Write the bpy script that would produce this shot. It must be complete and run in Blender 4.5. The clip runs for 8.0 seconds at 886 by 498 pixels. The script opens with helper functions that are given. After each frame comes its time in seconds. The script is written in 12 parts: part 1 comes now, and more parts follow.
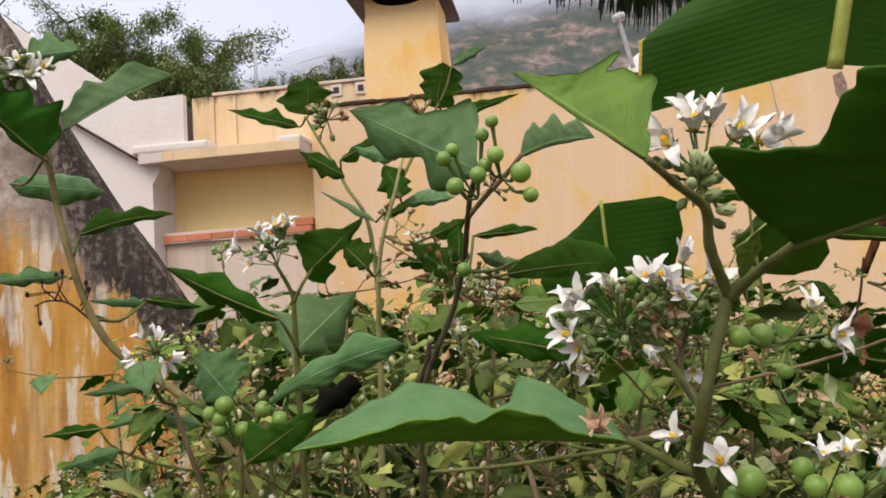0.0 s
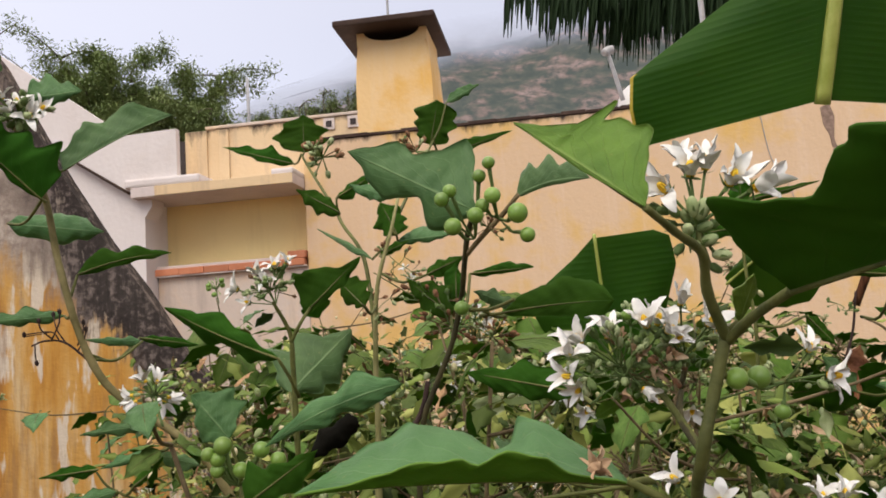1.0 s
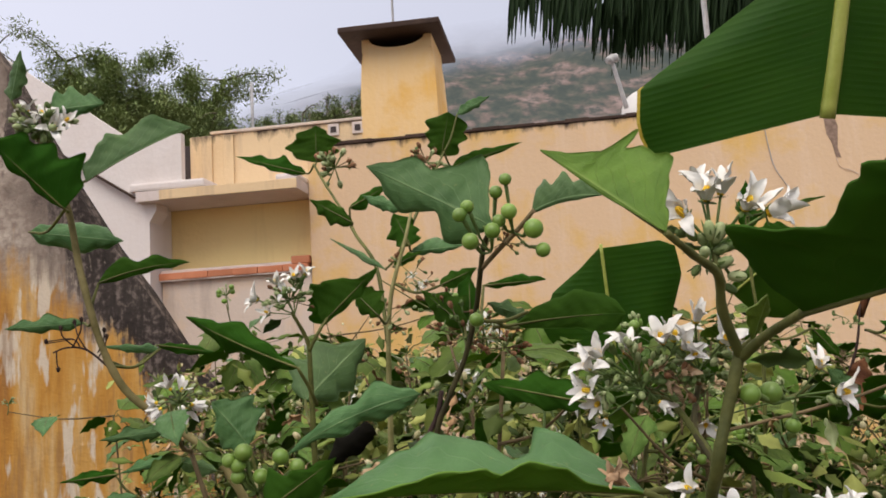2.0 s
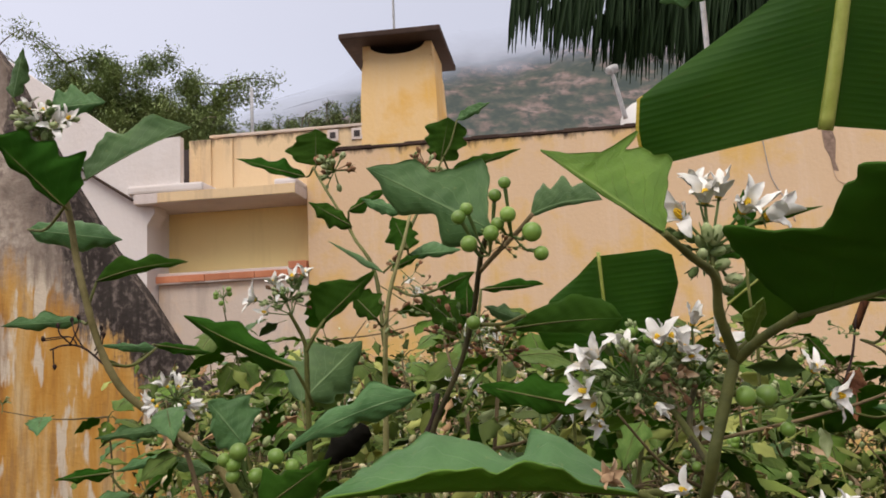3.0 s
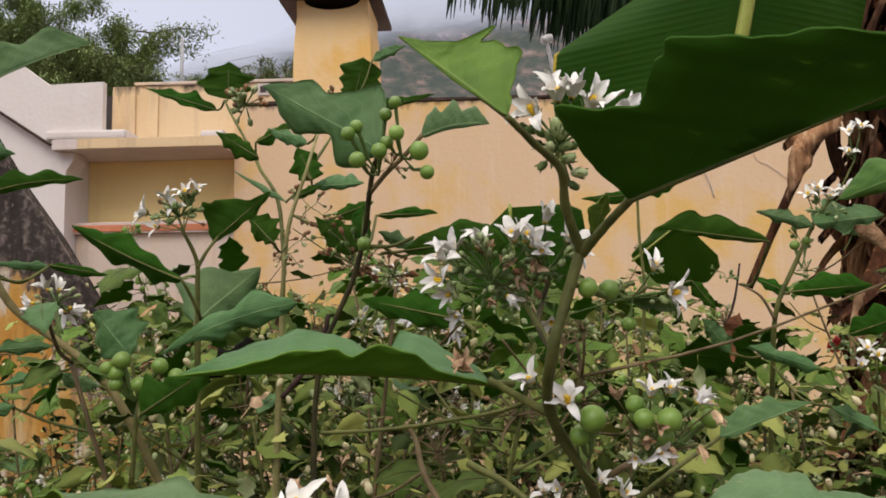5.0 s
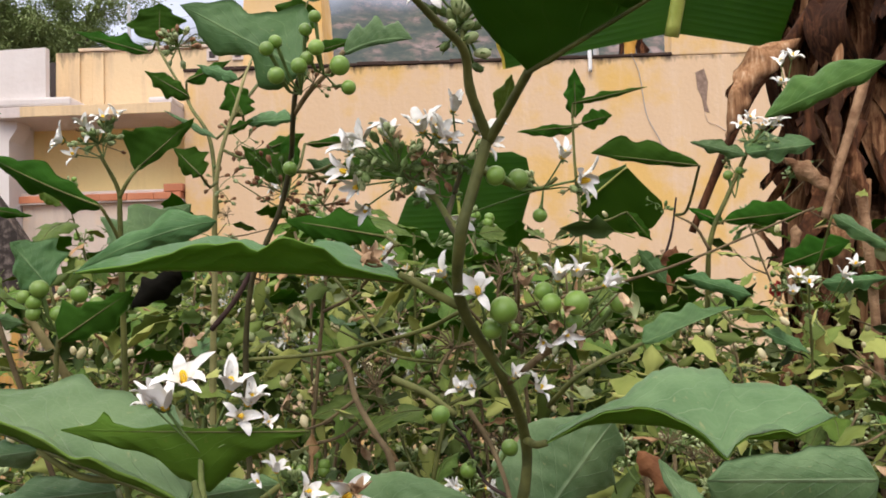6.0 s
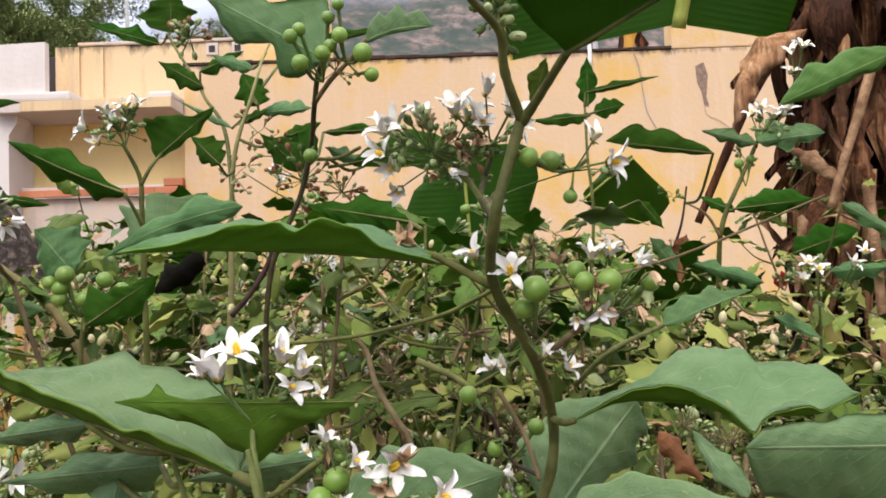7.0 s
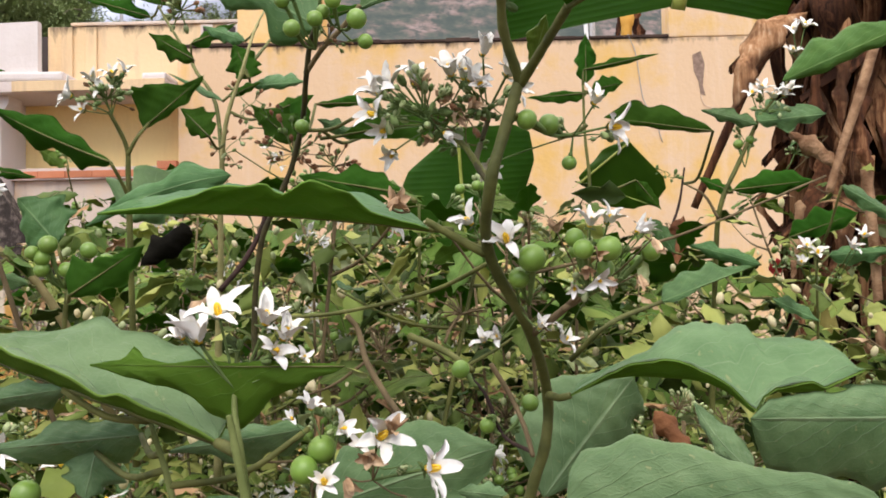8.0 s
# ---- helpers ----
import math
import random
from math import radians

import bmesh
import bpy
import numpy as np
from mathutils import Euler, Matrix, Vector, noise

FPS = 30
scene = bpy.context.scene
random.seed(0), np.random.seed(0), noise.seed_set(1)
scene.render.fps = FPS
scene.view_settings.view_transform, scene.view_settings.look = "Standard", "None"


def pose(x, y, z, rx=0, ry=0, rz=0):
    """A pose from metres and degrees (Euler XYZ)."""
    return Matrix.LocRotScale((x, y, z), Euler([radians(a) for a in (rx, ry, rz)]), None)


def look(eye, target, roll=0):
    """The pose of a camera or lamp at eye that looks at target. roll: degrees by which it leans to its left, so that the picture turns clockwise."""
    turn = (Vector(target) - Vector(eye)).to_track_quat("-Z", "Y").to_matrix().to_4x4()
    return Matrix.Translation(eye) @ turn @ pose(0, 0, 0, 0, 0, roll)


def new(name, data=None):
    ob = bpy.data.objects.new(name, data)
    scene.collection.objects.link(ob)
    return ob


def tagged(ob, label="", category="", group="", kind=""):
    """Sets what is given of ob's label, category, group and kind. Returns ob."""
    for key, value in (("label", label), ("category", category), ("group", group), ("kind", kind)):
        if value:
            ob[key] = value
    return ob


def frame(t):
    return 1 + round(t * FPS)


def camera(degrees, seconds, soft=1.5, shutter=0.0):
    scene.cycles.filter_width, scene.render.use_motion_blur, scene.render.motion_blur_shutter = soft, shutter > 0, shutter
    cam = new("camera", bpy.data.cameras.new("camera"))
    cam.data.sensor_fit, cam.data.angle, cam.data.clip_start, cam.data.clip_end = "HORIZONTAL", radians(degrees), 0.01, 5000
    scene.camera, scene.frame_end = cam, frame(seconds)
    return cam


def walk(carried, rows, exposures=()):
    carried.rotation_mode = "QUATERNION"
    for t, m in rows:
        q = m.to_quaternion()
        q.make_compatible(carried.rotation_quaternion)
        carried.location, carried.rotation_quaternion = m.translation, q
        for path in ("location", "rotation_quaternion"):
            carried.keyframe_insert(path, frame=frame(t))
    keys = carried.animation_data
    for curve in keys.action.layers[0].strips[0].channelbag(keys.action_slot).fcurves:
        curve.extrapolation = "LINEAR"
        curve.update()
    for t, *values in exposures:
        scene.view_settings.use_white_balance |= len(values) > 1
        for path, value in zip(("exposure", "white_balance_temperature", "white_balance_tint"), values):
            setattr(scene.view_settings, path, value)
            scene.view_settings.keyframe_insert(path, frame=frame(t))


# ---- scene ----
cam = camera(55.07, 8.0, soft=1.75)
PATH = [
    (0, (0.0000, 0.0000, 1.6000), (-0.0447, 1.9928, 1.7633), -3.44),
    (0.5, (0.0152, -0.0024, 1.6055), (-0.0124, 1.9859, 1.8200), -3.95),
    (1, (-0.0038, -0.0069, 1.6059), (-0.0255, 1.9791, 1.8413), -3.84),
    (1.5, (-0.0129, -0.0221, 1.6110), (-0.0346, 1.9635, 1.8501), -3.65),
    (3, (-0.0163, -0.0282, 1.6062), (-0.0342, 1.9539, 1.8724), -2.54),
    (3.5, (-0.0112, -0.0299, 1.5987), (-0.0086, 1.9524, 1.8638), -1.83),
    (4, (-0.0019, -0.0386, 1.5981), (0.0312, 1.9448, 1.8531), -1.07),
    (4.5, (-0.0059, -0.0446, 1.5834), (0.0610, 1.9404, 1.8186), -0.50),
    (5, (0.0173, -0.0398, 1.5649), (0.1589, 1.9466, 1.7497), -0.63),
    (5.2, (0.0254, -0.0420, 1.5570), (0.1992, 1.9441, 1.7164), -0.92),
    (6.3, (0.0457, -0.0280, 1.5194), (0.2851, 1.9547, 1.6263), -1.87),
    (6.5, (0.0403, -0.0315, 1.5191), (0.2785, 1.9516, 1.6224), -1.90),
    (7, (0.0244, -0.0368, 1.5170), (0.2645, 1.9462, 1.6172), -1.91),
    (7.5, (0.0179, -0.0206, 1.5097), (0.2680, 1.9618, 1.5965), -1.62),
    (8, (0.0264, -0.0202, 1.5069), (0.2802, 1.9624, 1.5777), -1.23),
]
EXPOSURES = ((0, 0.21, 6900, 12), (1.5, 0.05, 6900, 12), (3.0, -0.05, 6900, 12), (3.5, -0.03, 6900, 12), (5.0, -0.06, 6900, 12), (6.3, 0.42, 6650, 11.5), (8.0, 0.50, 6650, 11.5))
walk(cam, [(t, look(eye, target, roll)) for t, eye, target, roll in PATH], EXPOSURES)

# ---- world, sun ----
world = bpy.data.worlds.new("overcast_sky")
scene.world = world
world.use_nodes = True
wn, wl = world.node_tree.nodes, world.node_tree.links
wn.clear()
w_out = wn.new("ShaderNodeOutputWorld")
w_sky = wn.new("ShaderNodeTexSky")
w_sky.sky_type, w_sky.sun_disc = "NISHITA", False
w_sky.sun_elevation, w_sky.sun_rotation = radians(58), radians(200)
w_bg1 = wn.new("ShaderNodeBackground")
w_bg1.inputs["Strength"].default_value = 0.05
wl.new(w_sky.outputs["Color"], w_bg1.inputs["Color"])
w_tc = wn.new("ShaderNodeTexCoord")
w_sep = wn.new("ShaderNodeSeparateXYZ")
wl.new(w_tc.outputs["Generated"], w_sep.inputs[0])
w_noise = wn.new("ShaderNodeTexNoise")
w_noise.inputs["Scale"].default_value = 2.6
w_noise.inputs["Detail"].default_value = 4
wl.new(w_tc.outputs["Generated"], w_noise.inputs["Vector"])
w_add = wn.new("ShaderNodeMath")
w_add.operation = "MULTIPLY_ADD"
wl.new(w_noise.outputs[0], w_add.inputs[0])
w_add.inputs[1].default_value = 0.34
wl.new(w_sep.outputs["Z"], w_add.inputs[2])
w_ramp = wn.new("ShaderNodeValToRGB")
wl.new(w_add.outputs[0], w_ramp.inputs[0])
w_ramp.color_ramp.elements[0].position = 0.24
w_ramp.color_ramp.elements[0].color = (0.50, 0.51, 0.60, 1)
w_ramp.color_ramp.elements[1].position = 0.60
w_ramp.color_ramp.elements[1].color = (0.60, 0.61, 0.71, 1)
w_el = w_ramp.color_ramp.elements.new(1.0)
w_el.color = (1.75, 1.62, 1.46, 1)
w_bg2 = wn.new("ShaderNodeBackground")
w_bg2.inputs["Strength"].default_value = 1.0
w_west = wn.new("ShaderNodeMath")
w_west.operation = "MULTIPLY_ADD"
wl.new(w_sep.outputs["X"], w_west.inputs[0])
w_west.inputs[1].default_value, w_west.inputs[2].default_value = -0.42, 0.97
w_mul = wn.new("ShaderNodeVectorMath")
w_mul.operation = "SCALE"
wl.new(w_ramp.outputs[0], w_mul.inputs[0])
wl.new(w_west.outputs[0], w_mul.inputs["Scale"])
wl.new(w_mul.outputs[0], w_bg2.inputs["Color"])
w_sum = wn.new("ShaderNodeAddShader")
wl.new(w_bg1.outputs[0], w_sum.inputs[0])
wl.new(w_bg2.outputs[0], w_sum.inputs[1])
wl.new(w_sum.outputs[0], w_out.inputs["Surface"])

sun = new("sun", bpy.data.lights.new("sun", "SUN"))
sun.data.energy, sun.data.angle, sun.data.color = 1.5, radians(40), (1.0, 0.965, 0.91)
sun.matrix_world = look((-3, -8, 14), (0, 3, 0))


# ---- materials ----
def mat(name, rough=0.6, spec=0.4):
    m = bpy.data.materials.new(name)
    m.use_nodes = True
    b = m.node_tree.nodes["Principled BSDF"]
    b.inputs["Roughness"].default_value = rough
    b.inputs["Specular IOR Level"].default_value = spec
    return m, m.node_tree.nodes, m.node_tree.links, b


def noise_node(n, l, scale, detail=4, rough=0.55, coord="Object", stretch=(1, 1, 1)):
    tc = n.new("ShaderNodeTexCoord")
    mp = n.new("ShaderNodeMapping")
    mp.inputs["Scale"].default_value = stretch
    l.new(tc.outputs[coord], mp.inputs[0])
    t = n.new("ShaderNodeTexNoise")
    t.inputs["Scale"].default_value = scale
    t.inputs["Detail"].default_value = detail
    t.inputs["Roughness"].default_value = rough
    l.new(mp.outputs[0], t.inputs["Vector"])
    return t


def ramp(n, l, src, stops):
    r = n.new("ShaderNodeValToRGB")
    e = r.color_ramp.elements
    e[0].position, e[0].color = stops[0][0], (*stops[0][1], 1)
    e[1].position, e[1].color = stops[-1][0], (*stops[-1][1], 1)
    for p, c in stops[1:-1]:
        k = e.new(p)
        k.color = (*c, 1)
    l.new(src, r.inputs[0])
    return r


def mixc(n, l, fac, a, b, mode="MIX"):
    m = n.new("ShaderNodeMix")
    m.data_type, m.blend_type = "RGBA", mode
    for sock, v in ((m.inputs[0], fac), (m.inputs[6], a), (m.inputs[7], b)):
        if isinstance(v, (int, float)):
            sock.default_value = v
        elif isinstance(v, tuple):
            sock.default_value = (*v, 1)
        else:
            l.new(v, sock)
    return m.outputs[2]


def math_node(n, l, op, a, b=None, c=None, clamp=False):
    m = n.new("ShaderNodeMath")
    m.operation, m.use_clamp = op, clamp
    for i, v in enumerate((a, b, c)):
        if v is None:
            continue
        if isinstance(v, (int, float)):
            m.inputs[i].default_value = v
        else:
            l.new(v, m.inputs[i])
    return m.outputs[0]


def bump(n, l, b, h, strength=0.3, dist=0.01):
    k = n.new("ShaderNodeBump")
    k.inputs["Strength"].default_value, k.inputs["Distance"].default_value = strength, dist
    l.new(h, k.inputs["Height"])
    l.new(k.outputs[0], b.inputs["Normal"])


def plain(name, c1, c2, scale=8.0, rough=0.6, spec=0.4, bstr=0.2, bdist=0.002, coord="Object", vary=0.0):
    m, n, l, b = mat(name, rough, spec)
    t = noise_node(n, l, scale, 5, coord=coord)
    col = ramp(n, l, t.outputs[0], [(0.3, c1), (0.7, c2)]).outputs[0]
    if vary:
        oi = n.new("ShaderNodeObjectInfo")
        hs = n.new("ShaderNodeHueSaturation")
        v = math_node(n, l, "MULTIPLY_ADD", oi.outputs["Random"], vary, 1 - vary / 2)
        l.new(v, hs.inputs["Value"])
        l.new(col, hs.inputs["Color"])
        col = hs.outputs[0]
    l.new(col, b.inputs["Base Color"])
    t2 = noise_node(n, l, scale * 6, 3, coord=coord)
    bump(n, l, b, t2.outputs[0], bstr, bdist)
    return m


def leaf_material(name, dark, light, vein, rough, translucent, veins=7.0, vary=0.35, spec=0.35, vamp=1.0, slant=0.9, sheen=0.0):
    """Leaf skin: blotches, midrib and curved side veins from the blade's own u, v."""
    m, n, l, b = mat(name, rough, spec)
    uv = n.new("ShaderNodeUVMap")
    sp = n.new("ShaderNodeSeparateXYZ")
    l.new(uv.outputs[0], sp.inputs[0])
    u, v = sp.outputs["X"], sp.outputs["Y"]
    av = math_node(n, l, "ABSOLUTE", math_node(n, l, "SUBTRACT", v, 0.5))
    wob = noise_node(n, l, 9, 2, coord="UV")
    ph = math_node(n, l, "SUBTRACT", math_node(n, l, "MULTIPLY", u, veins), math_node(n, l, "MULTIPLY", math_node(n, l, "POWER", av, 0.8), veins * slant))
    ph = math_node(n, l, "MULTIPLY_ADD", wob.outputs[0], 0.35, ph)
    fr = math_node(n, l, "ABSOLUTE", math_node(n, l, "SUBTRACT", math_node(n, l, "FRACT", ph), 0.5))
    side = math_node(n, l, "SUBTRACT", 1.0, math_node(n, l, "MULTIPLY", fr, 22.0), clamp=True)
    side = math_node(n, l, "MULTIPLY", side, math_node(n, l, "SUBTRACT", 1.1, math_node(n, l, "MULTIPLY", av, 2.0), clamp=True))
    mid = math_node(n, l, "SUBTRACT", 1.0, math_node(n, l, "MULTIPLY", av, 45.0), clamp=True)
    rim = math_node(n, l, "MULTIPLY", math_node(n, l, "SUBTRACT", av, 0.478), 40.0, clamp=True)
    vv = math_node(n, l, "MAXIMUM", math_node(n, l, "MULTIPLY", side, 0.55), math_node(n, l, "MAXIMUM", mid, math_node(n, l, "MULTIPLY", rim, 0.55)))
    big = noise_node(n, l, 3.0, 4, coord="UV")
    fine = noise_node(n, l, 60, 3, coord="UV")
    col = ramp(n, l, big.outputs[0], [(0.32, dark), (0.7, light)]).outputs[0]
    col = mixc(n, l, math_node(n, l, "MULTIPLY", fine.outputs[0], 0.25), col, light)
    oi = n.new("ShaderNodeObjectInfo")
    hs = n.new("ShaderNodeHueSaturation")
    l.new(math_node(n, l, "MULTIPLY_ADD", oi.outputs["Random"], vary, 1 - vary / 2), hs.inputs["Value"])
    l.new(math_node(n, l, "MULTIPLY_ADD", oi.outputs["Random"], 0.03, 0.485), hs.inputs["Hue"])
    l.new(col, hs.inputs["Color"])
    spots = noise_node(n, l, 15, 3, 0.6, coord="UV", stretch=(2.0, 1.0, 1.0))
    worn = ramp(n, l, spots.outputs[0], [(0.64, (0, 0, 0)), (0.72, (0.55, 0.55, 0.55))]).outputs[0]
    skin = mixc(n, l, worn, hs.outputs[0], (vein[0] * 0.8, vein[1] * 0.62, vein[2] * 0.5))
    col = mixc(n, l, math_node(n, l, "MULTIPLY", vv, 0.75 * vamp), skin, vein)
    net = n.new("ShaderNodeTexVoronoi")
    net.feature = "DISTANCE_TO_EDGE"
    net.inputs["Scale"].default_value = 26.0
    warp = n.new("ShaderNodeVectorMath")
    warp.operation = "MULTIPLY_ADD"
    l.new(wob.outputs["Color"], warp.inputs[0])
    warp.inputs[1].default_value = (0.08, 0.08, 0.0)
    l.new(uv.outputs[0], warp.inputs[2])
    l.new(warp.outputs[0], net.inputs["Vector"])
    mesh_line = math_node(n, l, "SUBTRACT", 1.0, math_node(n, l, "MULTIPLY", net.outputs["Distance"], 9.0), clamp=True)
    col = mixc(n, l, math_node(n, l, "MULTIPLY", mesh_line, 0.05), col, vein)
    l.new(col, b.inputs["Base Color"])
    b.inputs["Sheen Weight"].default_value = sheen
    b.inputs["Sheen Roughness"].default_value = 0.5
    b.inputs["Sheen Tint"].default_value = (0.8, 0.95, 0.8, 1)
    h = math_node(n, l, "MULTIPLY_ADD", vv, -0.6, math_node(n, l, "MULTIPLY_ADD", fine.outputs[0], 0.15, math_node(n, l, "MULTIPLY", big.outputs[0], 0.6)))
    h = math_node(n, l, "MULTIPLY_ADD", mesh_line, -0.05, h)
    bump(n, l, b, h, 0.7, 0.0016)
    tr = n.new("ShaderNodeBsdfTranslucent")
    l.new(mixc(n, l, 0.5, col, (0.25, 0.42, 0.05)), tr.inputs["Color"])
    mx = n.new("ShaderNodeMixShader")
    mx.inputs[0].default_value = translucent
    l.new(b.outputs[0], mx.inputs[1])
    l.new(tr.outputs[0], mx.inputs[2])
    l.new(mx.outputs[0], n["Material Output"].inputs["Surface"])
    return m


M_LEAF = leaf_material("leaf_upper_skin", (0.036, 0.098, 0.027), (0.090, 0.182, 0.062), (0.24, 0.36, 0.16), 0.48, 0.16, sheen=0.04, spec=0.22, vamp=0.75)
M_DOWNY = leaf_material("downy_grey_green_leaf_skin", (0.058, 0.130, 0.046), (0.152, 0.252, 0.112), (0.38, 0.49, 0.28), 0.50, 0.18, sheen=0.08, spec=0.25, vamp=0.6, vary=0.25)
M_GREENSTALK = plain("fresh_green_stalk", (0.085, 0.115, 0.030), (0.19, 0.225, 0.075), 70, 0.7, 0.25, 0.5, 0.001)
M_THICK = leaf_material("dull_olive_leaf_skin", (0.046, 0.100, 0.014), (0.135, 0.215, 0.046), (0.22, 0.30, 0.09), 0.55, 0.20, spec=0.18, vary=0.6)
M_WARM = leaf_material("leaf_fresh_green_skin", (0.042, 0.112, 0.016), (0.085, 0.178, 0.032), (0.20, 0.31, 0.10), 0.55, 0.22, sheen=0.08, spec=0.22, vamp=0.7)
# underside shade is put into this colour, darker than the upper skin
M_UNDER = leaf_material("leaf_lower_skin_shaded", (0.020, 0.080, 0.005), (0.042, 0.132, 0.012), (0.07, 0.15, 0.03), 0.75, 0.46, spec=0.10)
# lightened copy of the underside; light through the blade is in its colour
M_ROLL = leaf_material("leaf_underside_lightened", (0.095, 0.20, 0.018), (0.165, 0.31, 0.036), (0.28, 0.42, 0.10), 0.6, 0.55, spec=0.2)
M_YOUNG = leaf_material("young_leaf_skin", (0.080, 0.160, 0.016), (0.165, 0.275, 0.034), (0.30, 0.42, 0.11), 0.55, 0.36, vamp=1.2)
M_MIDLEAF = leaf_material("mid_green_leaf_skin", (0.078, 0.155, 0.018), (0.135, 0.235, 0.034), (0.24, 0.34, 0.09), 0.55, 0.42, spec=0.25)
M_BANANA = leaf_material("banana_leaf_skin", (0.020, 0.070, 0.005), (0.046, 0.115, 0.010), (0.060, 0.125, 0.018), 0.48, 0.40, veins=46.0, vary=0.1, spec=0.2, vamp=0.35, slant=0.0)
M_RIB = plain("banana_midrib", (0.26, 0.31, 0.05), (0.40, 0.43, 0.11), 30, 0.4)
M_STEM = plain("green_stem_bark", (0.050, 0.060, 0.012), (0.135, 0.140, 0.038), 60, 0.65, 0.3, 0.5, 0.001, vary=0.3)
M_TAN = plain("tan_green_stem_bark", (0.10, 0.085, 0.028), (0.20, 0.165, 0.07), 60, 0.7, 0.3, 0.5, 0.001, vary=0.2)
M_PALESTEM = plain("pale_green_stem_bark", (0.19, 0.185, 0.065), (0.34, 0.31, 0.14), 60, 0.7, 0.3, 0.5, 0.001, vary=0.2)
M_OLIVE = plain("dark_olive_stem_bark", (0.026, 0.024, 0.011), (0.085, 0.075, 0.030), 50, 0.7, 0.25, 0.5, 0.001)
M_RUSSET = plain("russet_spent_bud", (0.13, 0.045, 0.022), (0.36, 0.20, 0.11), 80, 0.8, 0.2, 0.5, 0.001, vary=0.5)
M_TWIG = plain("woody_twig_bark", (0.09, 0.065, 0.035), (0.20, 0.15, 0.08), 50, 0.8, 0.2, 0.6, 0.001, vary=0.4)
M_DARKTWIG = plain("dark_dry_stalk", (0.022, 0.014, 0.012), (0.06, 0.035, 0.03), 60, 0.8, 0.2)
M_PETAL = plain("white_petal", (0.66, 0.65, 0.60), (0.82, 0.81, 0.79), 40, 0.55, 0.3, 0.3, 0.001)
M_ANTHER = plain("yellow_anther", (0.80, 0.48, 0.02), (0.88, 0.62, 0.05), 60, 0.5)
M_BERRY = plain("green_berry_skin", (0.10, 0.195, 0.026), (0.175, 0.29, 0.05), 45, 0.38, 0.5, 0.1, 0.0006, vary=0.3)
M_CALYX = plain("green_calyx", (0.07, 0.12, 0.03), (0.15, 0.22, 0.07), 70, 0.7, 0.3, vary=0.3)
M_BUD = plain("pale_green_bud", (0.20, 0.27, 0.10), (0.42, 0.47, 0.26), 60, 0.6, 0.3, vary=0.3)
M_DEAD = plain("dark_withered_leaf", (0.06, 0.020, 0.009), (0.22, 0.095, 0.04), 30, 0.8, 0.2, 0.6, 0.003)
M_SPENT = plain("shrivelled_petal", (0.30, 0.17, 0.09), (0.62, 0.46, 0.30), 60, 0.8, 0.2, 0.5, 0.001, vary=0.4)
M_DRY = plain("dry_brown_leaf", (0.13, 0.065, 0.028), (0.44, 0.28, 0.15), 14, 0.8, 0.2, 0.6, 0.004, vary=0.5)


def make_dry_strip():
    """Dead banana leaf: fine lengthwise fibres, pale and dark."""
    m, n, l, b = mat("dry_banana_fibre", 0.85, 0.15)
    t = noise_node(n, l, 26, 5, 0.65, stretch=(4, 4, 0.25))
    t2 = noise_node(n, l, 9, 4, 0.6)
    oi = n.new("ShaderNodeObjectInfo")
    f = math_node(n, l, "MULTIPLY_ADD", oi.outputs["Random"], 0.5, math_node(n, l, "MULTIPLY_ADD", t.outputs[0], 0.9, -0.33))
    col = ramp(n, l, f, [(0.15, (0.018, 0.007, 0.004)), (0.40, (0.115, 0.045, 0.020)), (0.60, (0.34, 0.18, 0.09)), (0.82, (0.60, 0.42, 0.27))]).outputs[0]
    col = mixc(n, l, ramp(n, l, t2.outputs[0], [(0.47, (0, 0, 0)), (0.60, (0.9, 0.9, 0.9))]).outputs[0], col, (0.032, 0.012, 0.006))
    l.new(col, b.inputs["Base Color"])
    bump(n, l, b, t.outputs[0], 0.7, 0.004)
    return m


M_STRIP = make_dry_strip()
M_BARK = plain("tree_bark", (0.06, 0.05, 0.04), (0.15, 0.12, 0.09), 6, 0.9, 0.1, 0.6, 0.02)
# leaf colour lightened so that distance haze is painted into it
M_TREELEAF = plain("tree_leaflet_hazed", (0.15, 0.20, 0.08), (0.25, 0.31, 0.13), 0.7, 0.7, 0.1, vary=0.4)
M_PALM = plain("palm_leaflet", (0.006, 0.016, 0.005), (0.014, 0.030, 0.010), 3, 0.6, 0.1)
M_METAL = plain("painted_steel", (0.30, 0.30, 0.31), (0.42, 0.42, 0.43), 20, 0.5, 0.5)
M_DISH = plain("white_dish_enamel", (0.74, 0.74, 0.74), (0.82, 0.82, 0.82), 4, 0.5)
M_DAMP = plain("damp_bare_plaster", (0.17, 0.115, 0.09), (0.36, 0.255, 0.20), 30, 0.9, 0.1, 0.5, 0.004)
M_RED = plain("red_plastic", (0.45, 0.03, 0.03), (0.60, 0.06, 0.05), 10, 0.5)


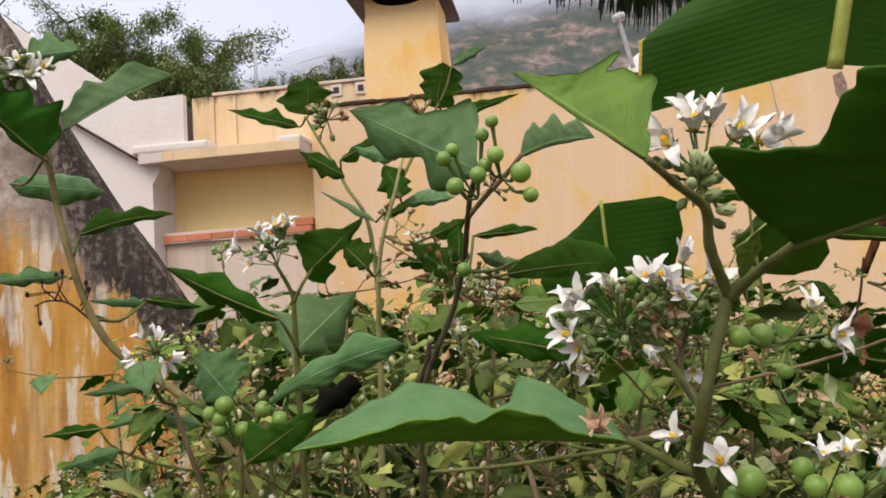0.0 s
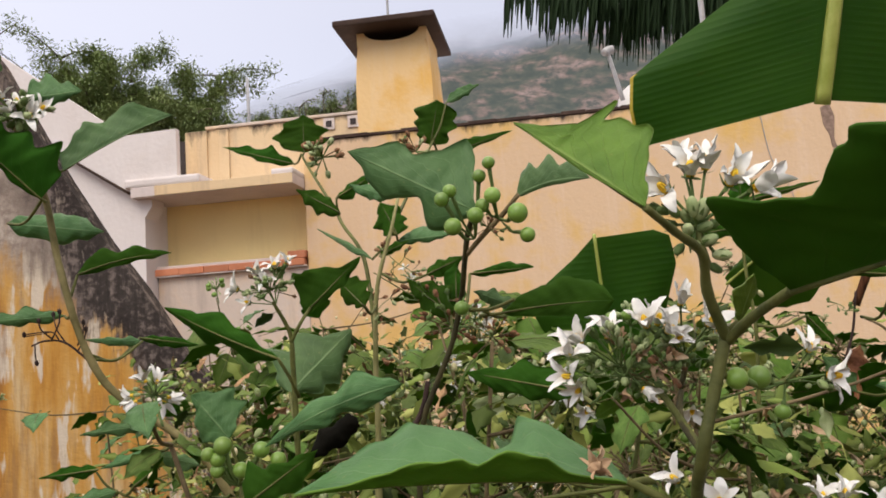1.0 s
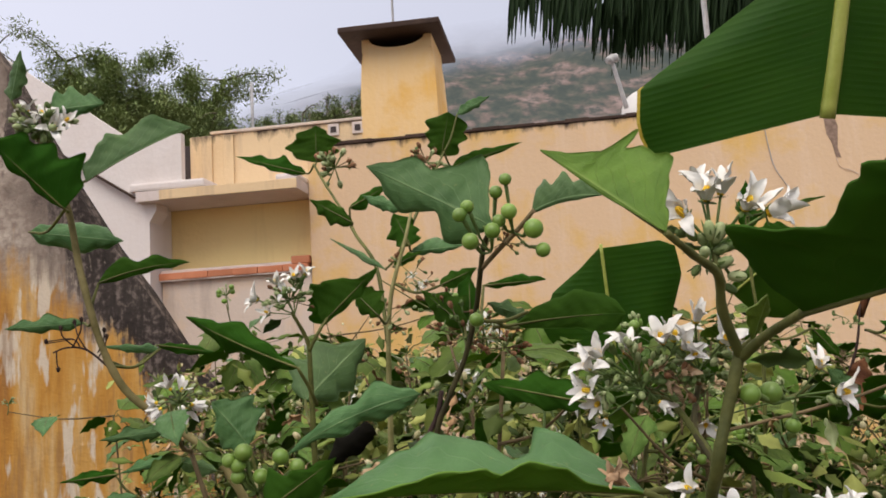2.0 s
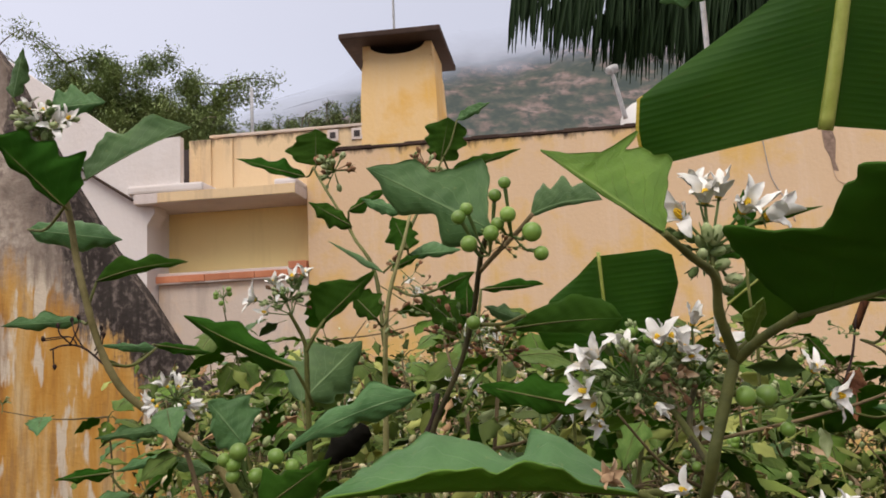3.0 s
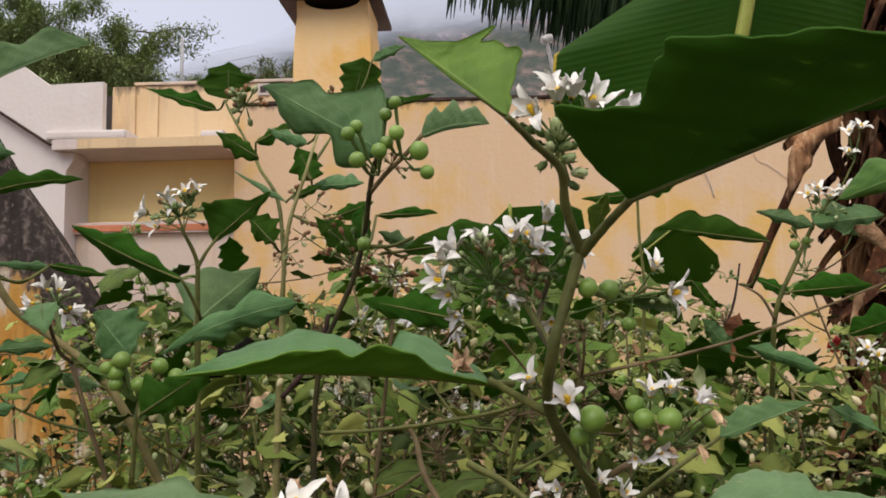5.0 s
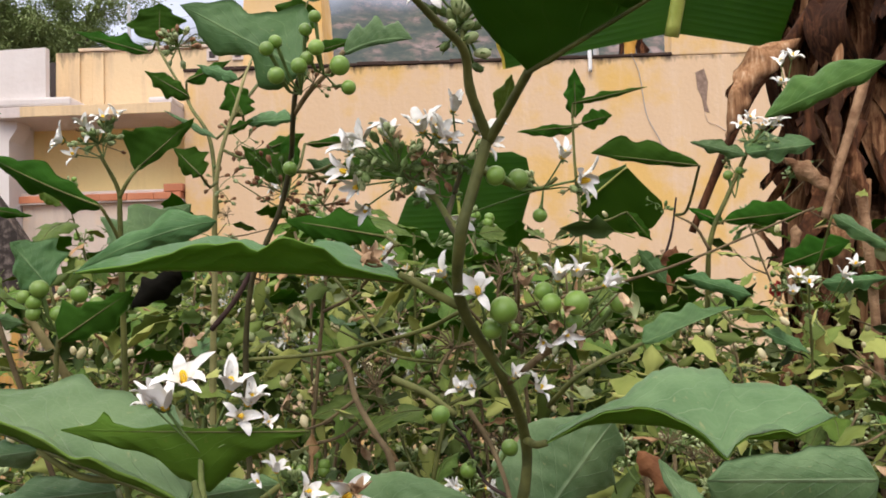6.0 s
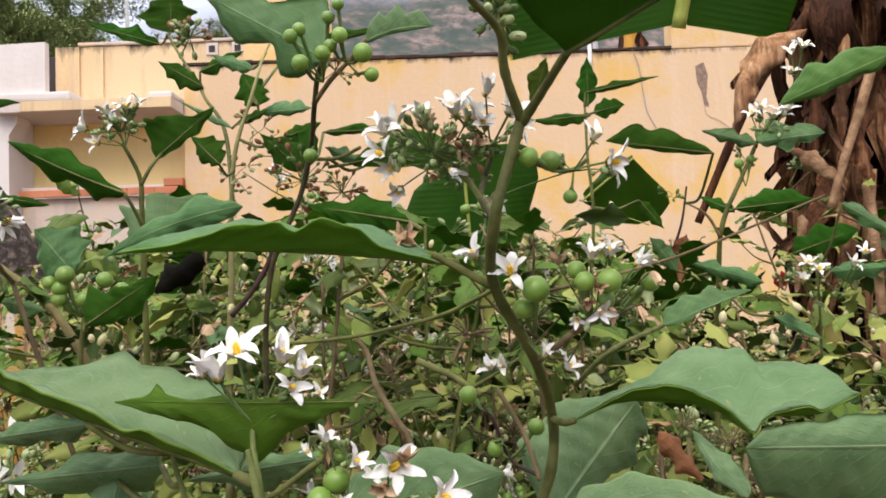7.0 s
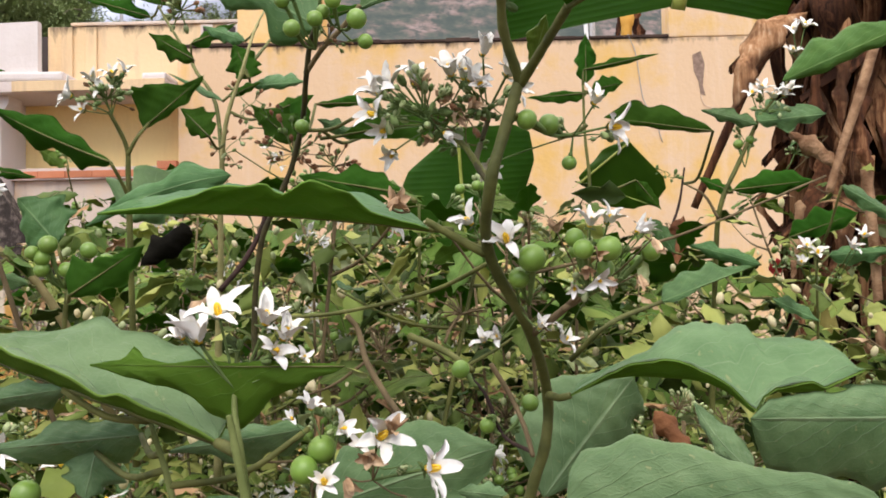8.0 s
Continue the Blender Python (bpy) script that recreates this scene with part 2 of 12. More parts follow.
def plaster(name, base, worn, stain, streak=0.5, blotch=1.4, stain_amt=0.6, top=None, band=0.25, rough=0.85, seed=0.0, paint=(0.5, 0.7)):
    """Limewashed wall: worn patches, vertical run-off streaks, mildew below its top edge."""
    m, n, l, b = mat(name, rough, 0.2)
    t1 = noise_node(n, l, blotch, 6, 0.6)
    t2 = noise_node(n, l, 2.2, 5, 0.65, stretch=(2.6, 2.6, 0.30))
    t3 = noise_node(n, l, 26, 4, 0.6)
    col = ramp(n, l, t1.outputs[0], [(paint[0], base), (paint[1], worn)]).outputs[0]
    s = ramp(n, l, t2.outputs[0], [(0.52, (0, 0, 0)), (0.74, (1, 1, 1))]).outputs[0]
    col = mixc(n, l, math_node(n, l, "MULTIPLY", s, streak), col, stain)
    col = mixc(n, l, math_node(n, l, "MULTIPLY", t3.outputs[0], 0.22), col, worn)
    if top is not None:
        tc = n.new("ShaderNodeTexCoord")
        sp = n.new("ShaderNodeSeparateXYZ")
        l.new(tc.outputs["Object"], sp.inputs[0])
        d = math_node(n, l, "DIVIDE", math_node(n, l, "SUBTRACT", top, sp.outputs["Z"]), band)
        t4 = noise_node(n, l, 5.0, 6, 0.7, stretch=(1.0, 1.0, 0.35))
        k = math_node(n, l, "SUBTRACT", math_node(n, l, "MULTIPLY_ADD", t4.outputs[0], 5.0, -1.55), d)
        k = math_node(n, l, "MULTIPLY", k, stain_amt, clamp=True)
        col = mixc(n, l, k, col, (0.055, 0.040, 0.034))
    l.new(col, b.inputs["Base Color"])
    bump(n, l, b, math_node(n, l, "ADD", t3.outputs[0], t1.outputs[0]), 0.35, 0.012)
    return m


M_YELLOW = plaster("yellow_limewash", (0.675, 0.488, 0.335), (0.69, 0.445, 0.160), (0.74, 0.58, 0.46), 0.65, 1.5, 1.0, top=3.50, band=0.075, paint=(0.48, 0.62))
M_YELLOW3 = plaster("yellow_limewash_upper", (0.675, 0.488, 0.335), (0.69, 0.445, 0.160), (0.74, 0.58, 0.46), 0.65, 1.5, paint=(0.47, 0.60))
M_YELLOW2 = plaster("yellow_house_paint", (0.74, 0.56, 0.35), (0.69, 0.50, 0.29), (0.42, 0.31, 0.23), 0.75, 1.2, 0.9, top=3.74, band=0.12)
M_RECESS = plaster("ochre_recess_paint", (0.90, 0.72, 0.35), (0.86, 0.67, 0.33), (0.62, 0.46, 0.22), 0.3, 1.4)
M_WHITE = plaster("white_limewash", (0.73, 0.68, 0.67), (0.68, 0.62, 0.60), (0.56, 0.50, 0.47), 0.3, 1.6)
M_GREYPL = plaster("bare_grey_plaster", (0.62, 0.53, 0.47), (0.72, 0.53, 0.36), (0.36, 0.30, 0.27), 0.7, 2.6)
M_SOFFIT = plaster("grey_soffit_concrete", (0.66, 0.58, 0.56), (0.58, 0.51, 0.49), (0.42, 0.36, 0.34), 0.3, 2.0)
M_CHIM = plaster("chimney_limewash", (0.80, 0.56, 0.29), (0.78, 0.47, 0.15), (0.80, 0.62, 0.42), 0.5, 2.2, paint=(0.5, 0.66))
M_CAP = plaster("weathered_concrete", (0.048, 0.030, 0.024), (0.095, 0.062, 0.048), (0.02, 0.014, 0.012), 0.5, 3.0)
M_BRICK = plain("red_brick", (0.52, 0.19, 0.10), (0.62, 0.26, 0.15), 7, 0.9, 0.2, 0.5, 0.004, vary=0.3)
M_MORTAR = plain("lime_mortar", (0.62, 0.52, 0.48), (0.70, 0.62, 0.58), 9, 0.9, 0.2, 0.4, 0.004)
# near-black colour that paints in the shade inside openings
M_DARKIN = plain("opening_shade_colour", (0.04, 0.03, 0.03), (0.06, 0.05, 0.05), 3, 0.9)


def make_stained():
    """Old wall: ochre wash with flaked pale runs below, grey lime above, a black mildewed band under the raking edge."""
    m, n, l, b = mat("stained_ochre_wall", 0.9, 0.15)
    tc = n.new("ShaderNodeTexCoord")
    sp = n.new("ShaderNodeSeparateXYZ")
    l.new(tc.outputs["Object"], sp.inputs[0])
    x, z = sp.outputs["X"], sp.outputs["Z"]
    broad = noise_node(n, l, 2.6, 6, 0.62)
    runs = noise_node(n, l, 5.5, 5, 0.6, stretch=(2.2, 2.2, 0.30))
    flakes = noise_node(n, l, 4.2, 4, 0.55, stretch=(2.6, 2.6, 0.55))
    drips = noise_node(n, l, 9.0, 6, 0.65, stretch=(2.0, 2.0, 0.22))
    grit = noise_node(n, l, 34, 5, 0.62)
    och = ramp(n, l, runs.outputs[0], [(0.30, (0.33, 0.145, 0.035)), (0.43, (0.46, 0.225, 0.048)), (0.55, (0.51, 0.285, 0.085)), (0.68, (0.54, 0.38, 0.20))]).outputs[0]
    och = mixc(n, l, ramp(n, l, flakes.outputs[0], [(0.555, (0, 0, 0)), (0.60, (0.85, 0.85, 0.85))]).outputs[0], och, (0.60, 0.53, 0.44))
    och = mixc(n, l, ramp(n, l, drips.outputs[0], [(0.50, (0, 0, 0)), (0.64, (0.55, 0.55, 0.55))]).outputs[0], och, (0.22, 0.12, 0.065))
    pale = ramp(n, l, broad.outputs[0], [(0.34, (0.11, 0.085, 0.072)), (0.48, (0.29, 0.235, 0.195)), (0.64, (0.52, 0.44, 0.37))]).outputs[0]
    pale = mixc(n, l, ramp(n, l, grit.outputs[0], [(0.42, (0, 0, 0)), (0.62, (0.7, 0.7, 0.7))]).outputs[0], pale, (0.20, 0.15, 0.125))
    # the ochre ends higher on the far side and sinks towards the edge
    line = math_node(n, l, "MULTIPLY_ADD", x, 0.95, math_node(n, l, "SUBTRACT", z, 0.31))
    f = math_node(n, l, "MULTIPLY_ADD", line, 4.5, math_node(n, l, "MULTIPLY_ADD", broad.outputs[0], 4.2, math_node(n, l, "MULTIPLY_ADD", drips.outputs[0], 2.4, -2.8)), clamp=True)
    col = mixc(n, l, f, och, pale)
    # sideways distance from the raking edge
    d = math_node(n, l, "MULTIPLY", math_node(n, l, "SUBTRACT", math_node(n, l, "MULTIPLY_ADD", z, -0.585, -0.145), x), 1.0)
    wide = math_node(n, l, "MULTIPLY_ADD", math_node(n, l, "SUBTRACT", 2.75, z), 0.20, math_node(n, l, "MULTIPLY_ADD", broad.outputs[0], 0.6, -0.15))
    k = math_node(n, l, "DIVIDE", math_node(n, l, "SUBTRACT", wide, d), 0.075)
    k = math_node(n, l, "ADD", k, math_node(n, l, "MULTIPLY_ADD", drips.outputs[0], 10.0, math_node(n, l, "MULTIPLY_ADD", grit.outputs[0], 3.6, -6.3)))
    low = math_node(n, l, "MULTIPLY", math_node(n, l, "SUBTRACT", 1.78, z), 5.5)
    low = math_node(n, l, "MAXIMUM", low, 0.0)
    k = math_node(n, l, "SUBTRACT", k, low)
    k = math_node(n, l, "MULTIPLY", math_node(n, l, "MINIMUM", math_node(n, l, "MAXIMUM", k, 0.0), 1.0), 0.94)
    soot = ramp(n, l, math_node(n, l, "MULTIPLY_ADD", grit.outputs[0], 0.5, math_node(n, l, "MULTIPLY", drips.outputs[0], 0.5)), [(0.40, (0.010, 0.008, 0.008)), (0.50, (0.030, 0.023, 0.022)), (0.60, (0.17, 0.135, 0.12))]).outputs[0]
    col = mixc(n, l, k, col, soot)
    l.new(col, b.inputs["Base Color"])
    bump(n, l, b, math_node(n, l, "ADD", grit.outputs[0], broad.outputs[0]), 0.5, 0.012)
    return m


M_STAINED = make_stained()


def make_soil():
    m, n, l, b = mat("garden_soil", 0.95, 0.1)
    t = noise_node(n, l, 1.2, 6, 0.65)
    t2 = noise_node(n, l, 22, 5, 0.6)
    col = ramp(n, l, t.outputs[0], [(0.3, (0.06, 0.042, 0.028)), (0.55, (0.115, 0.08, 0.052)), (0.75, (0.06, 0.066, 0.03))]).outputs[0]
    col = mixc(n, l, math_node(n, l, "MULTIPLY", t2.outputs[0], 0.4), col, (0.12, 0.085, 0.055))
    l.new(col, b.inputs["Base Color"])
    bump(n, l, b, t2.outputs[0], 0.6, 0.03)
    return m


M_SOIL = make_soil()


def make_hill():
    """Scrub and bare rock on a far hillside; cloud haze is painted in as glow and clearness growing with height."""
    m, n, l, b = mat("hillside_painted_haze", 1.0, 0.0)
    tc = n.new("ShaderNodeTexCoord")
    sp = n.new("ShaderNodeSeparateXYZ")
    l.new(tc.outputs["Object"], sp.inputs[0])
    t1 = noise_node(n, l, 0.05, 5, 0.58, stretch=(1, 0.4, 1.5))
    t2 = noise_node(n, l, 0.19, 4, 0.6, stretch=(1, 0.35, 1.0))
    col = ramp(n, l, t1.outputs[0], [(0.36, (0.030, 0.045, 0.028)), (0.48, (0.075, 0.085, 0.055)), (0.56, (0.17, 0.125, 0.10)), (0.66, (0.31, 0.225, 0.20))]).outputs[0]
    col = mixc(n, l, ramp(n, l, t2.outputs[0], [(0.44, (0, 0, 0)), (0.62, (0.9, 0.9, 0.9))]).outputs[0], col, (0.034, 0.050, 0.032))
    l.new(col, b.inputs["Base Color"])
    # haze colour glows from the surface itself, mixed over scrub and rock
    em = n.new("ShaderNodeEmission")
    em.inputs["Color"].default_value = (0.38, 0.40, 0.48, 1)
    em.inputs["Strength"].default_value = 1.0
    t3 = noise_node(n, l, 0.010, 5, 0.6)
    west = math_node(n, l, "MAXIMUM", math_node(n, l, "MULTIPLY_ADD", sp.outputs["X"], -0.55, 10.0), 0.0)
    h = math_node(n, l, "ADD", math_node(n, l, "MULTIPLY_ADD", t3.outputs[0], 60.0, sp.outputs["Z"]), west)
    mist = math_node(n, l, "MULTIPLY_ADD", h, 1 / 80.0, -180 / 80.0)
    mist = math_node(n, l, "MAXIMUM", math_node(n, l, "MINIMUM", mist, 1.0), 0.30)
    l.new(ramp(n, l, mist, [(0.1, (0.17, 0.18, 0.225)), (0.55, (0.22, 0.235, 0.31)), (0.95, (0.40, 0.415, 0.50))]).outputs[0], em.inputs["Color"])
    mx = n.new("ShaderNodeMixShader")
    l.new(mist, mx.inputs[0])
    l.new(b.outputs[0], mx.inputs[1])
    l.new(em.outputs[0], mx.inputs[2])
    tp = n.new("ShaderNodeBsdfTransparent")
    clear = math_node(n, l, "MULTIPLY_ADD", h, 1 / 70.0, -215 / 70.0, clamp=True)
    mx2 = n.new("ShaderNodeMixShader")
    l.new(clear, mx2.inputs[0])
    l.new(mx.outputs[0], mx2.inputs[1])
    l.new(tp.outputs[0], mx2.inputs[2])
    l.new(mx2.outputs[0], n["Material Output"].inputs["Surface"])
    return m


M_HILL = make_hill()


# ---- builders ----
def mesh_of(bm, name, mats, smooth=True):
    me = bpy.data.meshes.new(name)
    bm.normal_update()
    bm.to_mesh(me)
    bm.free()
    for m in mats if isinstance(mats, (list, tuple)) else [mats]:
        me.materials.append(m)
    if smooth:
        me.polygons.foreach_set("use_smooth", [True] * len(me.polygons))
    return me


def part(name, bm, material, parent, label="", smooth=False):
    """Links a bmesh as one mesh object under a thing or a part."""
    ob = new(name, mesh_of(bm, name, material, smooth))
    if parent is not None:
        ob.parent = parent
    if label:
        ob["label"] = label
    return ob


def thing(name, label, category, group="", kind="", m=None):
    ob = new(name)
    ob.empty_display_size = 0.1
    if m is not None:
        ob.matrix_basis = m
    return tagged(ob, label, category, group, kind)


def box(bm, x0, x1, y0, y1, z0, z1, bevel=0.0, rough=0.0):
    """A block with softened, slightly uneven edges."""
    vs = [bm.verts.new((x, y, z)) for x in (x0, x1) for y in (y0, y1) for z in (z0, z1)]
    fs = [bm.faces.new([vs[i] for i in f]) for f in ((0, 1, 3, 2), (4, 6, 7, 5), (0, 4, 5, 1), (2, 3, 7, 6), (0, 2, 6, 4), (1, 5, 7, 3))]
    es = list({e for f in fs for e in f.edges})
    if bevel:
        bmesh.ops.bevel(bm, geom=es, offset=bevel, segments=2, affect="EDGES", profile=0.6)
    return bm


def prism(bm, pts, y0, y1):
    """An outline in x, z pulled from y0 to y1."""
    a = [bm.verts.new((x, y0, z)) for x, z in pts]
    b = [bm.verts.new((x, y1, z)) for x, z in pts]
    bm.faces.new(a)
    bm.faces.new(b[::-1])
    k = len(pts)
    for i in range(k):
        j = (i + 1) % k
        bm.faces.new((a[j], a[i], b[i], b[j]))
    bmesh.ops.recalc_face_normals(bm, faces=bm.faces)
    return bm


def smooth_path(pts, per=5):
    """Catmull-Rom through the points."""
    p = [Vector(q) for q in pts]
    if len(p) < 3:
        return [p[0].lerp(p[-1], i / per) for i in range(per + 1)]
    p = [2 * p[0] - p[1], *p, 2 * p[-1] - p[-2]]
    out = []
    for i in range(1, len(p) - 2):
        a, b, c, d = p[i - 1:i + 3]
        for k in range(per):
            t = k / per
            out.append(0.5 * (2 * b + (c - a) * t + (2 * a - 5 * b + 4 * c - d) * t * t + (3 * b - a - 3 * c + d) * t ** 3))
    out.append(p[-2])
    return out


def tube(bm, pts, r0, r1, sides=7, per=5, knots=0.0, seed=0):
    """A tapering round stalk along the points, swelling a little at its joints; closed ends."""
    path = smooth_path(pts, per)
    rng = random.Random(seed)
    n = len(path)
    rings = []
    up = Vector((0.31, 0.52, 0.79))
    for i, c in enumerate(path):
        d = (path[min(i + 1, n - 1)] - path[max(i - 1, 0)]).normalized()
        x = d.cross(up)
        x = x.normalized() if x.length > 1e-4 else Vector((1, 0, 0))
        y = d.cross(x)
        r = r0 + (r1 - r0) * i / (n - 1)
        r *= 1 + knots * (rng.random() - 0.3) + (0.22 * knots if i % per == 0 else 0)
        rings.append([bm.verts.new(c + (x * math.cos(a) + y * math.sin(a)) * r) for a in (2 * math.pi * k / sides for k in range(sides))])
    for a, b in zip(rings, rings[1:]):
        for k in range(sides):
            bm.faces.new((a[k], a[(k + 1) % sides], b[(k + 1) % sides], b[k]))
    bm.faces.new(rings[0][::-1])
    bm.faces.new(rings[-1])
    return bm


def profile(pts, u):
    """Half-width at u, smoothly through a few (u, width) stations."""
    p = [(0.0, 0.0), *pts, (1.0, 0.0)]
    for (u0, w0), (u1, w1) in zip(p, p[1:]):
        if u <= u1:
            t = (u - u0) / max(u1 - u0, 1e-6)
            if u0 == 0.0:
                t = math.sin(t * math.pi / 2)
            elif u1 < 1.0:
                t = t * t * (3 - 2 * t) * 0.6 + t * 0.4
            return w0 + (w1 - w0) * t
    return 0.0


def blade(bm, base, tip, left, right, phi=(40, 40), face=(0, -1, 0), top_front=True, bow=(0, 0), wave=0.02, curl=0.0, seed=0, nu=22, nv=5, thick=0.0006, lobe=None, sweep=0.0, rise=()):
    """A leaf blade as two skins with a closed margin. left, right: half-widths (share of the length) along it; phi: degrees by
    which each half turns away from the facing side; bow: how far the midrib arches sideways and forwards; rise: stations of
    a winding fold line between the halves, measured within the left half."""
    rng = random.Random(seed)
    base, tip = Vector(base), Vector(tip)
    a = tip - base
    ln = a.length
    a.normalize()
    f = Vector(face)
    f = (f - a * f.dot(a)).normalized()
    s = a.cross(f)
    uvl = bm.loops.layers.uv.verify()
    ph0, ph1 = rng.random() * 6.28, rng.random() * 6.28
    few = max(len(left), len(right)) <= 5
    lobe = lobe if lobe is not None else (0.34 if few else 0.07)
    f0, f1 = 2.6 + rng.random(), 2.6 + rng.random()
    bend = (rng.random() - 0.5) * (0.5 if few else 0.15)
    cl, cr = curl if isinstance(curl, tuple) else (curl, curl)
    curls = (cl + rng.uniform(-30, 45) * (1.0 if few else 0.5), cr + rng.uniform(-30, 45) * (1.0 if few else 0.5))
    if few:
        wave = max(wave, 0.028)
    rows = []
    for i in range(nu + 1):
        u = i / nu
        c = base + a * (u * ln) + s * (bow[0] * ln * 4 * u * (1 - u)) + f * (bow[1] * ln * 4 * u * (1 - u))
        lift = float(np.interp(u, [0.0, *(p[0] for p in rise), 1.0], [0.0, *(p[1] for p in rise), 0.0])) if rise else 0.0
        if rise:
            c += (-s * math.cos(radians(phi[0])) - f * math.sin(radians(phi[0]))) * (lift * ln)
        line = []
        for j in range(-nv, nv + 1):
            sg = -1 if j < 0 else 1
            q = abs(j) / nv
            w = max(profile(left if j < 0 else right, u) - (lift if j < 0 else 0.0), 0.0) * ln
            saw = 0.5 + 0.5 * math.cos(2 * math.pi * (u * (f0 if j < 0 else f1) + (ph0 if j < 0 else ph1)))
            w *= 1 + lobe * (saw - 0.45) * min(1, 4 * u) + 0.05 * noise.noise((u * 22, sg * 3 + seed, 0.5)) + 0.07 * noise.noise((u * 9, sg * 5 + seed, 2.5))
            ang = radians(phi[0] if j < 0 else phi[1]) + sg * bend * (u - 0.3)
            ang2 = ang + radians(curls[0] if j < 0 else curls[1]) * q * q * (0.6 + 0.8 * math.sin(u * 5 + ph1) ** 2)
            out = s * (sg * math.cos(ang)) - f * math.sin(ang)
            out2 = s * (sg * math.cos(ang2)) - f * math.sin(ang2)
            o = out.lerp(out2, 0.5)
            nrm = f * math.cos(ang) + s * (sg * math.sin(ang))
            am = 0.35 * ang + 0.65 * ang2
            nrs = f * math.cos(am) + s * (sg * math.sin(am))
            rip = wave * ln * (q ** 1.5) * math.sin(u * 15 + (ph0 if j < 0 else ph1)) + 0.35 * wave * ln * q * math.sin(u * 34 + ph1)
            pillow = 0.022 * ln * math.sin(q * math.pi * 0.9) * abs(math.sin(math.pi * (u * 7 - 6.3 * (q * 0.5) ** 0.8 + 0.5)))
            line.append((c + o * (w * q) - a * (math.tan(radians(sweep)) * w * q if j < 0 else 0.0) + nrm * ((rip + pillow) * min(1.0, w / (0.1 * ln + 1e-9))), u, 0.5 + sg * q * 0.5, nrs))
        rows.append(line)
    skins = []
    for side in (1, -1):
        skins.append([[bm.verts.new(p + nr * (side * thick)) for p, _, _, nr in line] for line in rows])
    m = 2 * nv
    for k, sk in enumerate(skins):
        mi = 0 if (k == 0) == top_front else 1
        for i in range(nu):
            for j in range(m):
                q = [(i, j), (i + 1, j), (i + 1, j + 1), (i, j + 1)]
                if k == 1:
                    q = [q[0], q[3], q[2], q[1]]
                fc = bm.faces.new([sk[x][y] for x, y in q])
                fc.material_index = mi
                for lp, (x, y) in zip(fc.loops, q):
                    lp[uvl].uv = (rows[x][y][1], rows[x][y][2])
    for i in range(nu):
        for j in (0, m):
            fc = bm.faces.new((skins[0][i][j], skins[1][i][j], skins[1][i + 1][j], skins[0][i + 1][j]))
            fc.material_index = 1
    return bm


def leaf(parent, base, tip, left, right, phi=(40, 40), top=True, bow=(0, 0), wave=0.02, curl=0.0, seed=0, stalk=None, r=0.0014, young=False, mid=False, warm=False, downy=False, sweep=0.0, face=(0, -1, 0), name="leaf", label="", nu=40, rise=()):
    bm = bmesh.new()
    blade(bm, base, tip, left, right, phi, face, top, bow, wave, curl, seed, nu, sweep=sweep, rise=rise)
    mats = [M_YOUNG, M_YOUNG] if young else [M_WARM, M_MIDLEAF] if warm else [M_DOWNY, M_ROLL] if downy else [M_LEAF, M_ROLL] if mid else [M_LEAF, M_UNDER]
    b, t = Vector(base), Vector(tip)
    f = Vector(face)
    a = (t - b)
    f = (f - a.normalized() * f.dot(a.normalized())).normalized()
    s = a.normalized().cross(f)
    ln = a.length
    back = -1 if top else 1
    k0 = len(bm.faces)
    mid = [b + a * u + s * (bow[0] * ln * 4 * u * (1 - u)) + f * (bow[1] * ln * 4 * u * (1 - u) + back * 0.0012 * (1 - u)) for u in (0, 0.2, 0.4, 0.6, 0.8, 0.97)]
    if not rise:
        tube(bm, mid, r * 0.75, r * 0.15, 6, 3)
    if stalk is not None:
        tube(bm, [*stalk, b], r * 1.25, r, 7, 4)
    bm.faces.ensure_lookup_table()
    for fc in bm.faces[k0:]:
        fc.material_index = 2
    ob = part(name, bm, [*mats, M_STEM], parent, label, smooth=True)
    return ob


def ball(bm, c, r, squash=0.94, seg=14, rings=9, axis=(0, 0, 1)):
    q = Vector((0, 0, 1)).rotation_difference(Vector(axis)).to_matrix().to_4x4()
    bmesh.ops.create_uvsphere(bm, u_segments=seg, v_segments=rings, radius=r, matrix=Matrix.Translation(c) @ q @ Matrix.Diagonal((1, 1, squash, 1)))
    return bm


